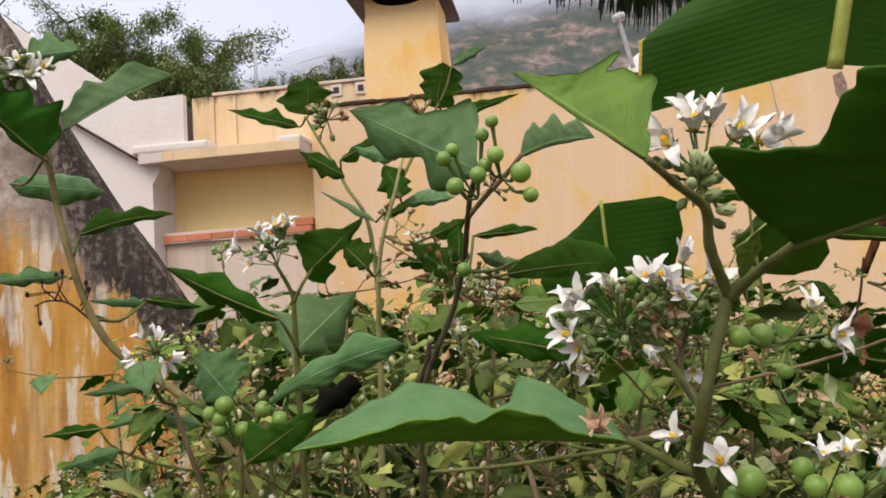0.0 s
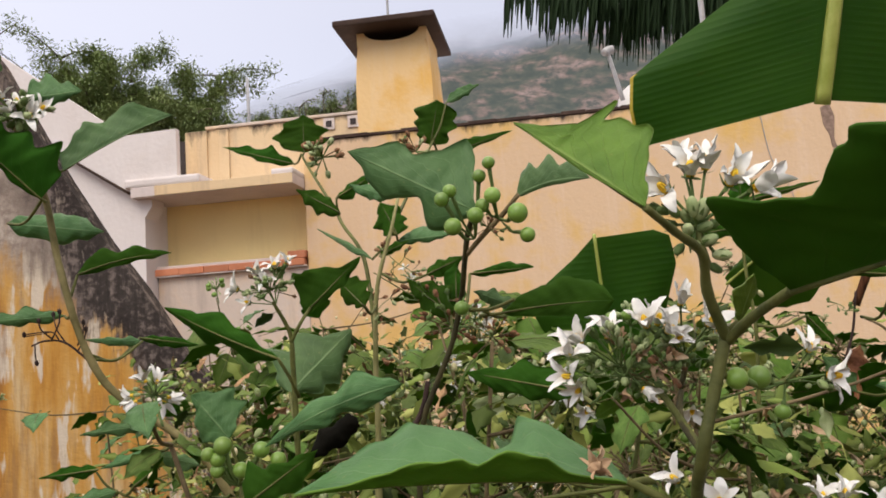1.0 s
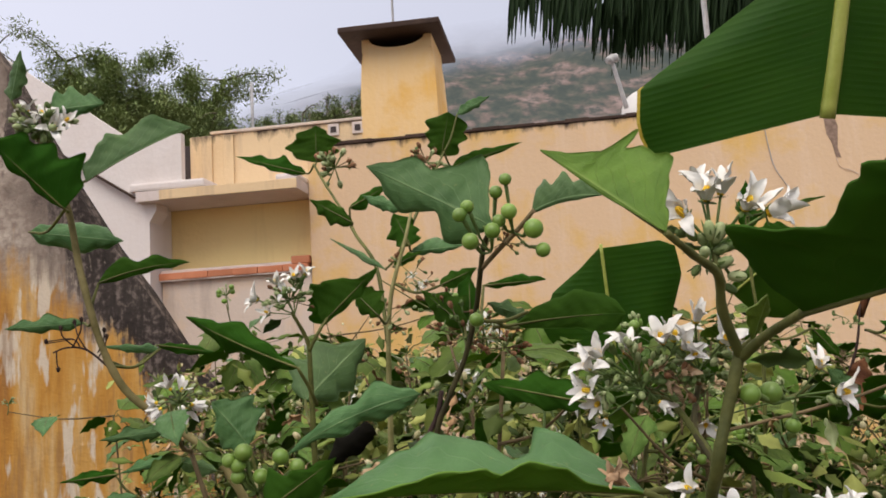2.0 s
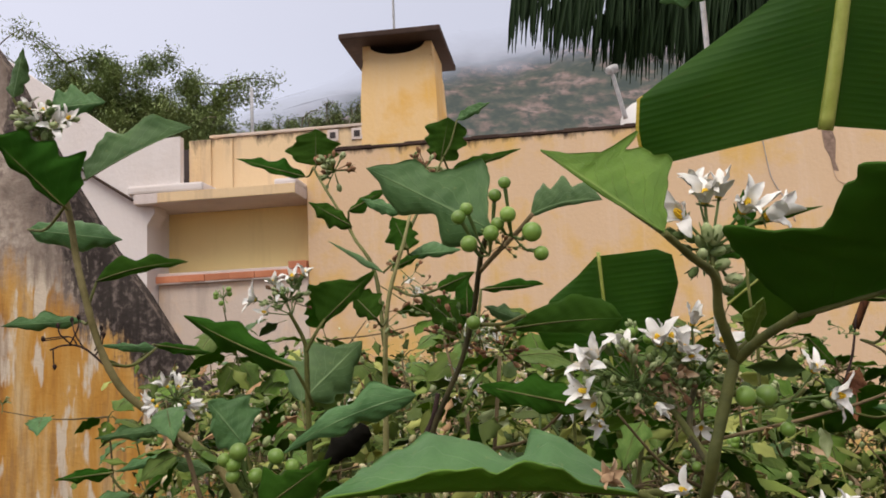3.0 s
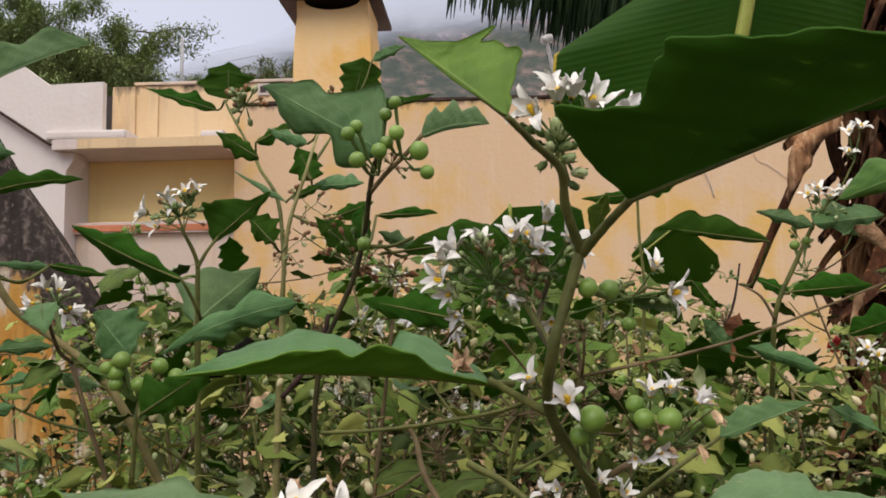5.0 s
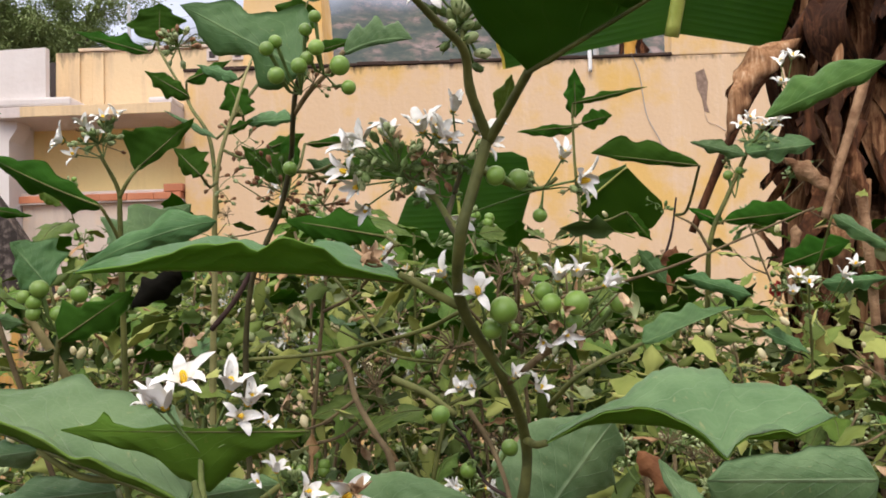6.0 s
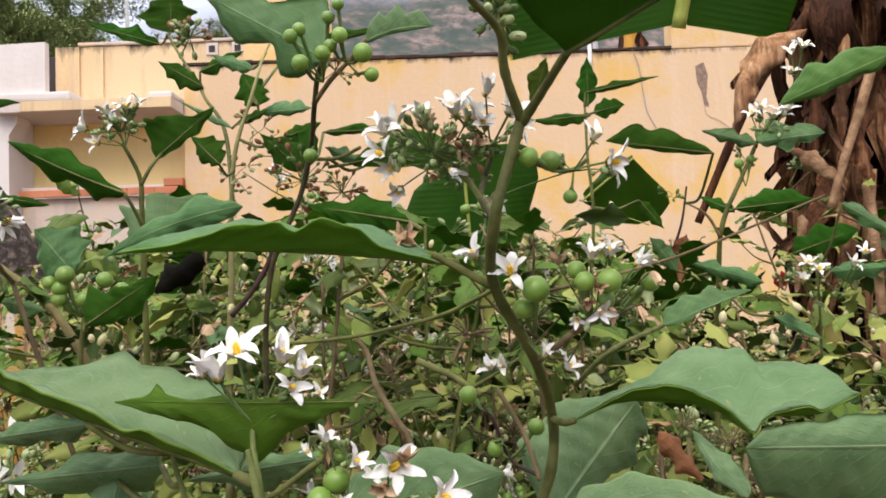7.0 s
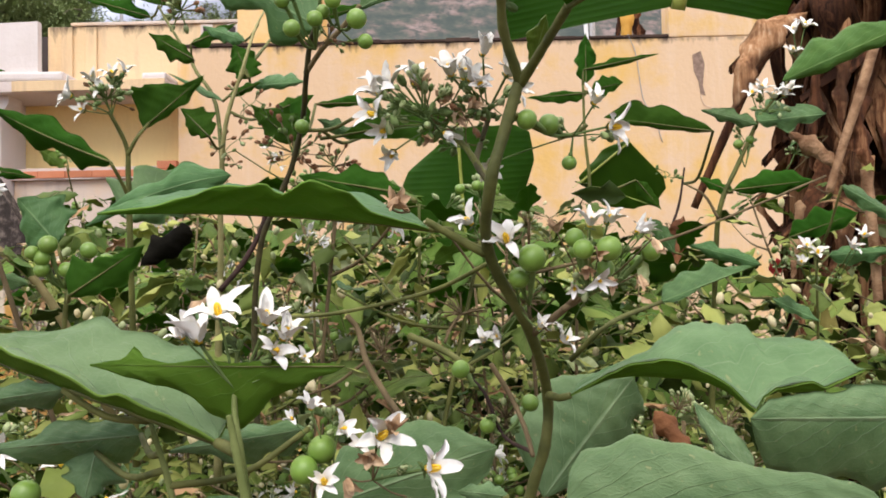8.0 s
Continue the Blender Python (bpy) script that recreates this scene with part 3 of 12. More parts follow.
def star(bm, c, axis, r_out, r_in, depth, lobes=5, twist=0.0, cup=0.3, droop=0.0, seed=0):
    """A five-pointed cup of thin lobes; used for calyces and flowers."""
    rng = random.Random(seed)
    z = Vector(axis).normalized()
    x = z.orthogonal().normalized()
    y = z.cross(x)
    c = Vector(c)
    for k in range(lobes):
        a0 = twist + 2 * math.pi * k / lobes
        jit = (rng.random() - 0.5) * 0.35
        cc = cup + 0.15 + (rng.random() - 0.5) * 1.3
        rr = r_out * (0.88 + 0.24 * rng.random())
        rows = []
        for i in range(6):
            u = i / 5
            rad = 0.10 * r_out + (rr - 0.10 * r_out) * u
            half = max((math.pi / lobes) * rad * (0.95 if u < 0.3 else 0.92 - 0.88 * ((u - 0.3) / 0.7) ** 0.8), 0.0002)
            h = cc * rad * math.sin(1.2 * u) - droop * rad * u * u
            ring = []
            for j in (-1, -0.4, 0.4, 1):
                d = x * math.cos(a0 + jit * u) + y * math.sin(a0 + jit * u)
                t = z.cross(d)
                ring.append(c + d * rad + t * (half * j) + z * (h + (0.10 * half * (1 - abs(j) * 1.6))))
            rows.append(ring)
        for sgn in (0, 1):
            vs = [[bm.verts.new(p - z * (depth * sgn)) for p in ring] for ring in rows]
            for i in range(5):
                for j in range(3):
                    q = (vs[i][j], vs[i + 1][j], vs[i + 1][j + 1], vs[i][j + 1])
                    bm.faces.new(q if sgn == 0 else (q[0], q[3], q[2], q[1]))
    return bm


def petals(bm, c, axis, size, cup, seed, count=5, wide=0.215, rows_n=9):
    """Soft lance-shaped petals, folded along the middle, ruffled and bent back at their tips."""
    rng = random.Random(seed)
    z = Vector(axis).normalized()
    x = z.orthogonal().normalized()
    y = z.cross(x)
    c = Vector(c)
    turn = rng.random() * 6.28
    for k in range(count):
        a = turn + 2 * math.pi * k / count + rng.gauss(0, 0.13)
        d = x * math.cos(a) + y * math.sin(a)
        t = z.cross(d)
        open_to = max(0.25, 1.42 - 0.75 * cup + rng.gauss(0, 0.34))
        back = rng.uniform(-0.2, 0.9)
        ln = size * rng.uniform(0.95, 1.35)
        w = size * wide * rng.uniform(0.85, 1.2)
        fold = rng.uniform(0.1, 0.6)
        side = rng.gauss(0, 0.5)
        p = c + d * (size * 0.07)
        rows = []
        for i in range(rows_n):
            u = i / (rows_n - 1)
            th = open_to * (0.55 + 0.5 * u) + back * u ** 2.5
            p = p + (d * math.sin(th) + z * math.cos(th) + t * (side * u)) * (ln / rows_n)
            nr = z * math.sin(th) - d * math.cos(th)
            half = max(w * math.sin(math.pi * (0.16 + 0.84 * u) ** 0.95) ** 0.6, 0.0002) if u < 1 else 0.0002
            rows.append([(p + t * (half * j) + nr * (half * fold * j * j + 0.6 * half * noise.noise((u * 7, j * 2.1, seed + k * 1.7))), nr) for j in (-1, -0.5, 0, 0.5, 1)])
        for sgn in (0, 1):
            vs = [[bm.verts.new(q - nr * (0.0003 * sgn * size / 0.012)) for q, nr in ring] for ring in rows]
            for i in range(rows_n - 1):
                for j in range(4):
                    q = (vs[i][j], vs[i + 1][j], vs[i + 1][j + 1], vs[i][j + 1])
                    bm.faces.new(q if sgn == 0 else (q[0], q[3], q[2], q[1]))
    return bm


def berry(parent, c, r, anchor, seed=0):
    """A round fruit on a swollen stalk, with a star calyx where they meet."""
    c, anchor = Vector(c), Vector(anchor)
    ax = (anchor - c).normalized()
    bm = bmesh.new()
    ball(bm, c, r, 0.95, 16, 10, ax)
    ob = part("berry", bm, M_BERRY, parent, smooth=True)
    bm = bmesh.new()
    star(bm, c + ax * r * 0.93, -ax, r * 0.75, 0, 0.0004, cup=0.55, seed=seed)
    mid = c.lerp(anchor, 0.55) + Vector((0, 0, -0.1 * (c - anchor).length))
    tube(bm, [c + ax * r * 0.9, c.lerp(mid, 0.6) + ax * r * 0.3, mid, anchor], r * 0.34, r * 0.11, 7, 4)
    part("fruit_stalk", bm, M_CALYX, parent, smooth=True)
    return ob


def flower(parent, c, axis, size, anchor, seed=0, cup=0.45):
    """White star flower: five petals, a cone of yellow anthers, calyx and stalk."""
    c, z = Vector(c), Vector(axis).normalized()
    rng = random.Random(seed)
    bm = bmesh.new()
    petals(bm, c, z, size, cup, seed)
    fl = part("flower", bm, M_PETAL, parent, "white five-petalled star flower", smooth=True)
    bm = bmesh.new()
    x = z.orthogonal().normalized()
    y = z.cross(x)
    for k in range(5):
        o = (x * math.cos(k * 1.2566) + y * math.sin(k * 1.2566)) * size * 0.075
        tube(bm, [c + o, c + o * 1.2 + z * size * 0.36, c + o * 0.5 + z * size * 0.52], size * 0.062, size * 0.028, 5, 2)
    part("anther_cone", bm, M_ANTHER, fl, "yellow anther cone", smooth=True)
    bm = bmesh.new()
    star(bm, c - z * size * 0.06, z, size * 0.34, 0, 0.0004, cup=0.2, seed=seed + 1)
    tube(bm, [c, c.lerp(Vector(anchor), 0.5) - z * size * 0.12, anchor], size * 0.055, size * 0.05, 5, 4)
    part("flower_stalk", bm, M_CALYX, parent, smooth=True)
    return fl


def withered(parent, c, axis, size, anchor, seed=0):
    """A spent flower: shrivelled brown petals hanging together."""
    bm = bmesh.new()
    petals(bm, c, axis, size, 1.5, seed, 5, 0.24)
    ob = part("withered_flower", bm, M_SPENT, parent, "shrivelled light brown flower", smooth=True)
    bm = bmesh.new()
    tube(bm, [c, Vector(c).lerp(Vector(anchor), 0.5) - Vector((0, 0, 0.15 * size)), anchor], size * 0.06, size * 0.05, 5, 3)
    part("flower_stalk", bm, M_TWIG, parent, smooth=True)
    return ob


def bud(parent, c, axis, size, anchor, pale=True, seed=0):
    c, z = Vector(c), Vector(axis).normalized()
    bm = bmesh.new()
    ball(bm, c, size * 0.36, 1.7, 9, 7, z)
    ob = part("bud", bm, M_DARKTWIG if pale == 2 else M_RUSSET if pale == 3 else M_BUD if pale else M_CALYX, parent, smooth=True)
    bm = bmesh.new()
    star(bm, c - z * size * 0.45, z, size * 0.5, 0, 0.0004, cup=1.4, seed=seed)
    tube(bm, [c - z * size * 0.4, c.lerp(Vector(anchor), 0.6) - z * size * 0.2, anchor], size * 0.12, size * 0.08, 5, 3)
    part("bud_stalk", bm, M_DARKTWIG if pale == 2 else M_TWIG if pale == 3 else M_CALYX, parent, smooth=True)
    return ob


def panicle(parent, hub, reach, count, size, kinds, seed):
    """A tuft of buds on fine stalks spreading from one point."""
    rng = random.Random(seed)
    hub = Vector(hub)
    for k in range(count):
        d = Vector((rng.gauss(0, 1), rng.gauss(-0.2, 0.8), rng.gauss(0.35, 0.75))).normalized()
        bud(parent, hub + d * reach * rng.uniform(0.45, 1.05), d, size * rng.uniform(0.7, 1.25), hub, rng.choice(kinds), seed + k)


def stem(parent, pts, r0, r1, material=None, seed=0, name="stem", sides=9):
    bm = bmesh.new()
    tube(bm, pts, r0, r1, sides, 6, 0.14, seed)
    return part(name, bm, material or M_STEM, parent, smooth=True)


def cluster(parent, name, label=""):
    ob = new(name)
    ob.empty_display_size = 0.02
    ob.parent = parent
    if label:
        ob["label"] = label
    return ob


# ---- ground ----
def make_ground():
    bm = bmesh.new()
    xs = [-4000, -600, -120, -40, -14, *[-8 + 0.5 * i for i in range(33)], 14, 40, 120, 600, 4000]
    ys = [-4000, -600, -60, -12, *[-5 + 0.5 * i for i in range(50)], 40, 120, 600, 4000]
    grid = [[bm.verts.new((x, y, 0.06 * noise.noise((x * 0.7, y * 0.7, 3)) - 0.03 if abs(x) < 30 and abs(y) < 30 else -0.03)) for x in xs] for y in ys]
    for a, b in zip(grid, grid[1:]):
        for i in range(len(xs) - 1):
            bm.faces.new((a[i], a[i + 1], b[i + 1], b[i]))
    ob = new("ground", mesh_of(bm, "ground", M_SOIL))
    return tagged(ob, "bare brown garden soil under the shrubs", "ground", kind="structure")


make_ground()


# ---- the house ----
HOUSE = pose(-1.24, 7.19, 0, 0, 0, -7.4)


def make_house():
    h = thing("house", "yellow and white limewashed house with flat roof and weather stains", "house", m=HOUSE)
    # long yellow wall, cut back at its top by an uneven dark coping
    bm = bmesh.new()
    box(bm, 0, 12, 0, 0.24, -0.2, 3.47, 0.01)
    part("wall", bm, M_YELLOW, h, "peach-yellow limewashed wall with patches")
    bm = bmesh.new()
    box(bm, 4.085, 12, 0.002, 0.24, 3.474, 5.6, 0.012)
    part("tall_wall", bm, M_YELLOW3, h, "higher peach-yellow wall beyond the step")
    bm = bmesh.new()
    tube(bm, [(3.395, -0.03, 3.35), (3.395, -0.03, 3.5), (3.39, -0.02, 3.62)], 0.018, 0.018, 8)
    part("vent_pipe", bm, M_DISH, h, "short white pipe at the wall top", True)
    rng = random.Random(4)
    x = 0.0
    while x < 4.08:
        w = 0.10 + 0.22 * rng.random()
        bm = bmesh.new()
        box(bm, x, min(x + w - 0.001, 4.08), -0.010 - 0.008 * rng.random(), 0.26, 3.472, 3.492 + 0.014 * rng.random(), 0.005)
        part("coping_block", bm, M_CAP, h)
        x += w
    bm = bmesh.new()
    box(bm, 4.30, 4.345, -0.006, 0.0, 3.0, 3.33, 0.002)
    part("damp_patch", prism(bmesh.new(), [(4.27, 3.32), (4.34, 3.35), (4.37, 3.24), (4.35, 3.06), (4.37, 2.98), (4.33, 2.99), (4.315, 3.10), (4.28, 3.18)], -0.005, 0.01), M_DAMP, h, "brown-grey patch where plaster fell off")
    bm.free()
    bm = bmesh.new()
    tube(bm, [(3.74, -0.012, 3.50), (3.80, -0.012, 3.34), (3.83, -0.012, 3.1), (3.86, -0.012, 2.94), (3.95, -0.012, 2.76), (4.0, -0.012, 2.6)], 0.0035, 0.0035, 5)
    part("cable", bm, M_METAL, h, "thin grey cable hanging down the wall", True)
    bm = bmesh.new()
    tube(bm, [(4.33, -0.008, 2.98), (4.36, -0.008, 2.9), (4.45, -0.008, 2.86), (4.62, -0.008, 2.72)], 0.003, 0.003, 5)
    part("crack", bm, M_GREYPL, h)
    # recessed balcony
    bm = bmesh.new()
    box(bm, -1.6, 0.0, 0.23, 0.60, -0.2, 3.06, 0.0)
    part("recess_wall", bm, M_RECESS, h, "ochre wall at the back of the recess")
    bm = bmesh.new()
    box(bm, -1.36, -0.002, 0.0, 0.20, -0.2, 2.39, 0.008)
    part("parapet", bm, M_GREYPL, h, "grey and ochre bare plaster parapet")
    bm = bmesh.new()
    box(bm, -1.365, -0.004, -0.045, 0.227, 2.392, 2.402, 0.0)
    part("mortar_bed", bm, M_MORTAR, h)
    coping = part("parapet_coping", box(bmesh.new(), -1.365, -0.17, -0.02, 0.227, 2.462, 2.49, 0.006), M_MORTAR, h, "pale mortar skim on the brick coping")
    x = -1.365
    k = 0
    while x < -0.02:
        w = 0.222
        bm = bmesh.new()
        box(bm, x, min(x + w, -0.006), -0.05 - 0.006 * (k % 2), 0.226, 2.403, 2.461, 0.006)
        part("brick", bm, M_BRICK, h)
        x += w + 0.003
        k += 1
    part("brick", box(bmesh.new(), -0.165, -0.006, -0.045, 0.226, 2.466, 2.53, 0.006), M_BRICK, h)
    # slab over the recess
    bm = bmesh.new()
    box(bm, -1.44, -0.004, -0.30, 0.60, 3.062, 3.15, 0.006)
    part("sunshade_slab", bm, M_SOFFIT, h, "concrete sunshade slab, grey below")
    bm = bmesh.new()
    box(bm, -1.22, -0.006, -0.312, -0.302, 3.065, 3.148, 0.003)
    part("slab_fascia", bm, M_YELLOW2, h, "yellow painted slab edge")
    bm = bmesh.new()
    box(bm, -1.50, -0.82, -0.30, 0.10, 3.152, 3.225, 0.02)
    part("slab_upstand", bm, M_WHITE, h, "white rounded upstand on the slab")
    bm = bmesh.new()
    box(bm, -0.20, -0.006, -0.28, 0.10, 3.152, 3.205, 0.02)
    part("slab_upstand", bm, M_WHITE, h, "white rounded upstand on the slab")
    # upper wall
    bm = bmesh.new()
    box(bm, -1.12, 0.62, 0.10, 0.34, 3.152, 3.70, 0.006)
    part("upper_wall", bm, M_YELLOW2, h, "streaked yellow roof parapet")
    bm = bmesh.new()
    box(bm, -0.92, 0.50, 0.08, 0.36, 3.702, 3.73, 0.008)
    part("parapet_cap", bm, M_GREYPL, h, "grey weathered cement cap")
    for x in (-0.955, -0.752):
        part("pilaster", box(bmesh.new(), x - 0.05, x + 0.05, 0.078, 0.10, 3.152, 3.69, 0.006), M_YELLOW2, h)
    for x in (0.222, 0.441):
        v = part("vent_block", box(bmesh.new(), x - 0.05, x + 0.05, 0.085, 0.10, 3.585, 3.69, 0.004), M_MORTAR, h, "small square vent in the parapet")
        # solid dark plate in place of the vent's shaded hole
        part("vent_hole", box(bmesh.new(), x - 0.026, x + 0.026, 0.080, 0.0855, 3.61, 3.665, 0.002), M_DARKIN, v)
    # slit window beside the white wing
    # solid block; its dark colour is the shade inside the slit
    part("slit_window", box(bmesh.new(), -1.185, -1.122, 0.13, 0.30, 3.156, 3.63, 0.0), M_DARKIN, h, "narrow dark window slit")
    # white wing with raking stair parapet
    bm = prism(bmesh.new(), [(-3.2, 4.86), (-2.301, 4.21), (-1.50, 3.625), (-1.035, 3.64), (-1.035, 3.228), (-1.44, 3.228), (-1.44, 3.155), (-1.46, 3.11), (-1.83, 3.35), (-3.2, 4.26)], -0.26, -0.19)
    part("stair_parapet", bm, M_WHITE, h, "white raking stair parapet")
    bm = prism(bmesh.new(), [(-3.2, 4.25), (-1.83, 3.343), (-1.46, 3.103), (-1.445, 3.06), (-1.30, 3.06), (-1.30, 3.0), (-1.366, 2.9), (-1.366, -0.2), (-3.2, -0.2)], -0.20, 0.02)
    part("white_wall", bm, M_WHITE, h, "white lower wall below the stair")
    # dark tube added in place of the shaded recess line under the stair
    bm = bmesh.new()
    tube(bm, [(-2.3, -0.275, 3.655), (-1.83, -0.275, 3.348), (-1.46, -0.275, 3.108)], 0.012, 0.012, 6)
    part("drain_pipe", bm, M_CAP, h, "thin dark strip standing in for the shaded recess line", True)
    bm = bmesh.new()
    box(bm, -1.44, -1.372, 0.022, 0.227, -0.2, 3.06, 0.004)
    part("recess_cheek", bm, M_WHITE, h, "white cheek wall of the recess")
    # body behind, so that the house is closed
    part("house_body", box(bmesh.new(), -3.2, 12, 0.62, 6.0, -0.2, 3.3, 0.0), M_WHITE, h)
    part("house_body", box(bmesh.new(), 0.002, 12, 0.25, 0.6, -0.2, 3.3, 0.0), M_WHITE, h)
    # chimney
    bm = bmesh.new()
    rings = []
    for z, hw, hd in ((3.48, 0.345, 0.33), (3.9, 0.338, 0.325), (4.2, 0.326, 0.315), (4.30, 0.312, 0.31)):
        rings.append([bm.verts.new((0.825 + sx * hw, 0.40 + sy * hd, z)) for sx, sy in ((-1, -1), (1, -1), (1, 1), (-1, 1))])
    for a, b in zip(rings, rings[1:]):
        for k in range(4):
            bm.faces.new((a[k], a[(k + 1) % 4], b[(k + 1) % 4], b[k]))
    bm.faces.new(rings[0][::-1])
    bm.faces.new(rings[-1])
    bmesh.ops.bevel(bm, geom=[e for e in bm.edges if abs(e.verts[0].co.z - e.verts[1].co.z) > 0.05], offset=0.02, segments=2, affect="EDGES")
    ch = part("chimney", bm, M_CHIM, h, "peach-yellow square chimney stack")
    # scooped smoke openings below the cap
    for y0, y1 in ((0.09, 0.13), (0.67, 0.71)):
        pts = [(0.513, 4.42), (0.513, 4.30), (1.137, 4.30), (1.137, 4.42)]
        arc = [(0.825 + 0.25 * math.cos(a), 4.425 - 0.095 * math.sin(a)) for a in [math.pi * k / 10 for k in range(11)]]
        part("stack_lip", prism(bmesh.new(), [pts[0], pts[1], pts[2], pts[3], *arc], y0, y1), M_CHIM, ch)
    for x0, x1 in ((0.513, 0.545), (1.105, 1.137)):
        part("stack_lip", box(bmesh.new(), x0, x1, 0.132, 0.668, 4.302, 4.42, 0.0), M_CHIM, ch)
    part("flue", box(bmesh.new(), 0.56, 1.09, 0.14, 0.66, 4.30, 4.34, 0.0), M_DARKIN, ch, "near-black flue block")
    part("chimney_cap", box(bmesh.new(), 0.352, 1.245, -0.13, 0.93, 4.422, 4.475, 0.012), M_CAP, ch, "dark weathered concrete slab cap")
    bm = bmesh.new()
    tube(bm, [(0.765, 0.3, 4.47), (0.768, 0.3, 4.9), (0.772, 0.3, 5.4)], 0.012, 0.010, 6)
    part("rod", bm, M_METAL, ch, "thin upright iron rod", True)
    return h


make_house()


def make_garden_wall():
    """The old wall with the raking top edge."""
    w = thing("garden_wall", "ochre and black mildewed old wall with raking top", "wall")
    bm = prism(bmesh.new(), [(-4.2, 6.2), (-1.915, 2.97), (-1.75, 2.66), (-1.63, 2.44), (-1.46, 2.16), (-1.31, 1.95), (-1.17, 1.72), (-1.03, 1.53), (-0.86, 1.22), (-0.74, 0.9), (-0.70, -0.2), (-4.2, -0.2)], 3.5, 3.62)
    part("wall_face", bm, M_STAINED, w)
    return w


make_garden_wall()


# ---- beyond the house ----
def make_hillside():
    bm = bmesh.new()
    nx, ny = 90, 60
    g = []
    for j in range(ny + 1):
        row = []
        for i in range(nx + 1):
            x = -320 + 1250 * i / nx
            y = 260 + 520 * j / ny
            s = j / ny
            ridge = max(0.0, min(1.0, (x + 190) / 300))
            z = -4 + s * (330 + 60 * ridge) + 26 * s * noise.fractal((x * 0.008, y * 0.008, 1), 1.0, 2.0, 5) + 5 * noise.noise((x * 0.05, y * 0.05, 2))
            row.append(bm.verts.new((x, y, z)))
        g.append(row)
    for a, b in zip(g, g[1:]):
        for i in range(nx):
            bm.faces.new((a[i], a[i + 1], b[i + 1], b[i]))
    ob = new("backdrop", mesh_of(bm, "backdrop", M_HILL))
    return tagged(ob, "scrub-covered rocky hillside with painted-in cloud haze", "hill", kind="structure")


make_hillside()


def make_tree(base, height, spread, crown_low, seed, leaflets, name="tree", label="feathery green tree behind the house", size=0.07):
    """Trunk and forking limbs, with loose sprays of small leaflets along the outer twigs."""
    rng = random.Random(seed)
    t = thing(name, label, "tree", group="trees behind the house")
    base = Vector(base)
    bm = bmesh.new()
    fork = base + Vector((0, 0, height * 0.35))
    tube(bm, [base, base.lerp(fork, 0.5) + Vector((0.2, 0, 0)), fork], 0.22, 0.15, 8)
    ends = []
    for k in range(12):
        a = 2 * math.pi * k / 12 + rng.random() * 0.5
        r = spread * (0.45 + 0.55 * rng.random())
        tip = base + Vector((math.cos(a) * r, math.sin(a) * r * 0.8, crown_low + (height - crown_low) * (0.35 + 0.65 * rng.random()) * (1.05 - 0.45 * (r / spread) ** 2)))
        mid = fork.lerp(tip, 0.5) + Vector((0, 0, 0.25 * spread * rng.random()))
        tube(bm, [fork, mid, tip], 0.10, 0.02, 6)
        limb = smooth_path([fork, mid, tip], 6)
        for j in range(16):
            p = limb[min(len(limb) - 1, int(len(limb) * (0.35 + 0.65 * rng.random())))]
            q = p + Vector((rng.gauss(0, 1), rng.gauss(0, 1), rng.gauss(0.2, 0.6))) * spread * 0.22
            tube(bm, [p, p.lerp(q, 0.5) + Vector((0, 0, 0.1)), q], 0.022, 0.006, 4, 3)
            ends.append((p, q))
    for j in range(170):
        d = Vector((rng.gauss(0, 1), rng.gauss(0, 1), abs(rng.gauss(0, 0.8)))).normalized() * rng.random() ** 0.35
        q = base + Vector((d.x * spread, d.y * spread, crown_low + (height - crown_low) * (d.z * 0.98 + 0.04 * rng.random())))
        p = base.lerp(q, 0.86) + Vector((0, 0, 0.10 * q.z))
        tube(bm, [p, p.lerp(q, 0.5) + Vector((0, 0, 0.08)), q], 0.02, 0.006, 4, 2)
        ends.append((p, q))
    part("trunk", bm, M_BARK, t, smooth=True)
    verts, faces = [], []
    per = max(1, leaflets // len(ends))
    for p, q in ends:
        for k in range(per):
            c = p.lerp(q, 0.25 + 0.85 * rng.random()) + Vector((rng.gauss(0, 1), rng.gauss(0, 1), rng.gauss(0, 0.8))) * spread * 0.055
            d = Vector((rng.gauss(0, 1), rng.gauss(0, 1), rng.gauss(-0.2, 0.5))).normalized() * size * (0.6 + 0.8 * rng.random())
            n = d.cross(Vector((rng.random() - 0.5, rng.random() - 0.5, 1))).normalized() * size * 0.28
            i = len(verts)
            verts += [c - d, c + n, c + d, c - n]
            faces.append((i, i + 1, i + 2, i + 3))
    me = bpy.data.meshes.new("crown")
    me.from_pydata([tuple(v) for v in verts], [], faces)
    me.materials.append(M_TREELEAF)
    cr = new("crown", me)
    cr.parent = t
    tagged(cr, kind="stuff")
    return t


make_tree((-6.3, 17.0, 0), 8.3, 2.3, 5.7, 11, 170000, size=0.05, label="broad feathery green tree behind the white wall")
make_tree((-10.5, 19.0, 0), 8.9, 2.6, 6.8, 12, 14000, size=0.05, label="sparse feathery tree at the stair")
make_tree((-4.7, 24.0, 0), 9.0, 1.3, 7.6, 13, 40000, size=0.05, label="low distant green tree beyond the roof")
make_tree((-3.1, 25.0, 0), 9.6, 1.4, 7.9, 14, 34000, size=0.05, label="distant thin-crowned tree beyond the roof")


def make_pole(x, y, z0, z1, r, name, label):
    t = thing(name, label, "pole")
    bm = bmesh.new()
    tube(bm, [(x, y, z0), (x + 0.01, y, (z0 + z1) / 2), (x, y, z1)], r, r * 0.9, 7)
    part("shaft", bm, M_METAL, t, smooth=True)
    return t


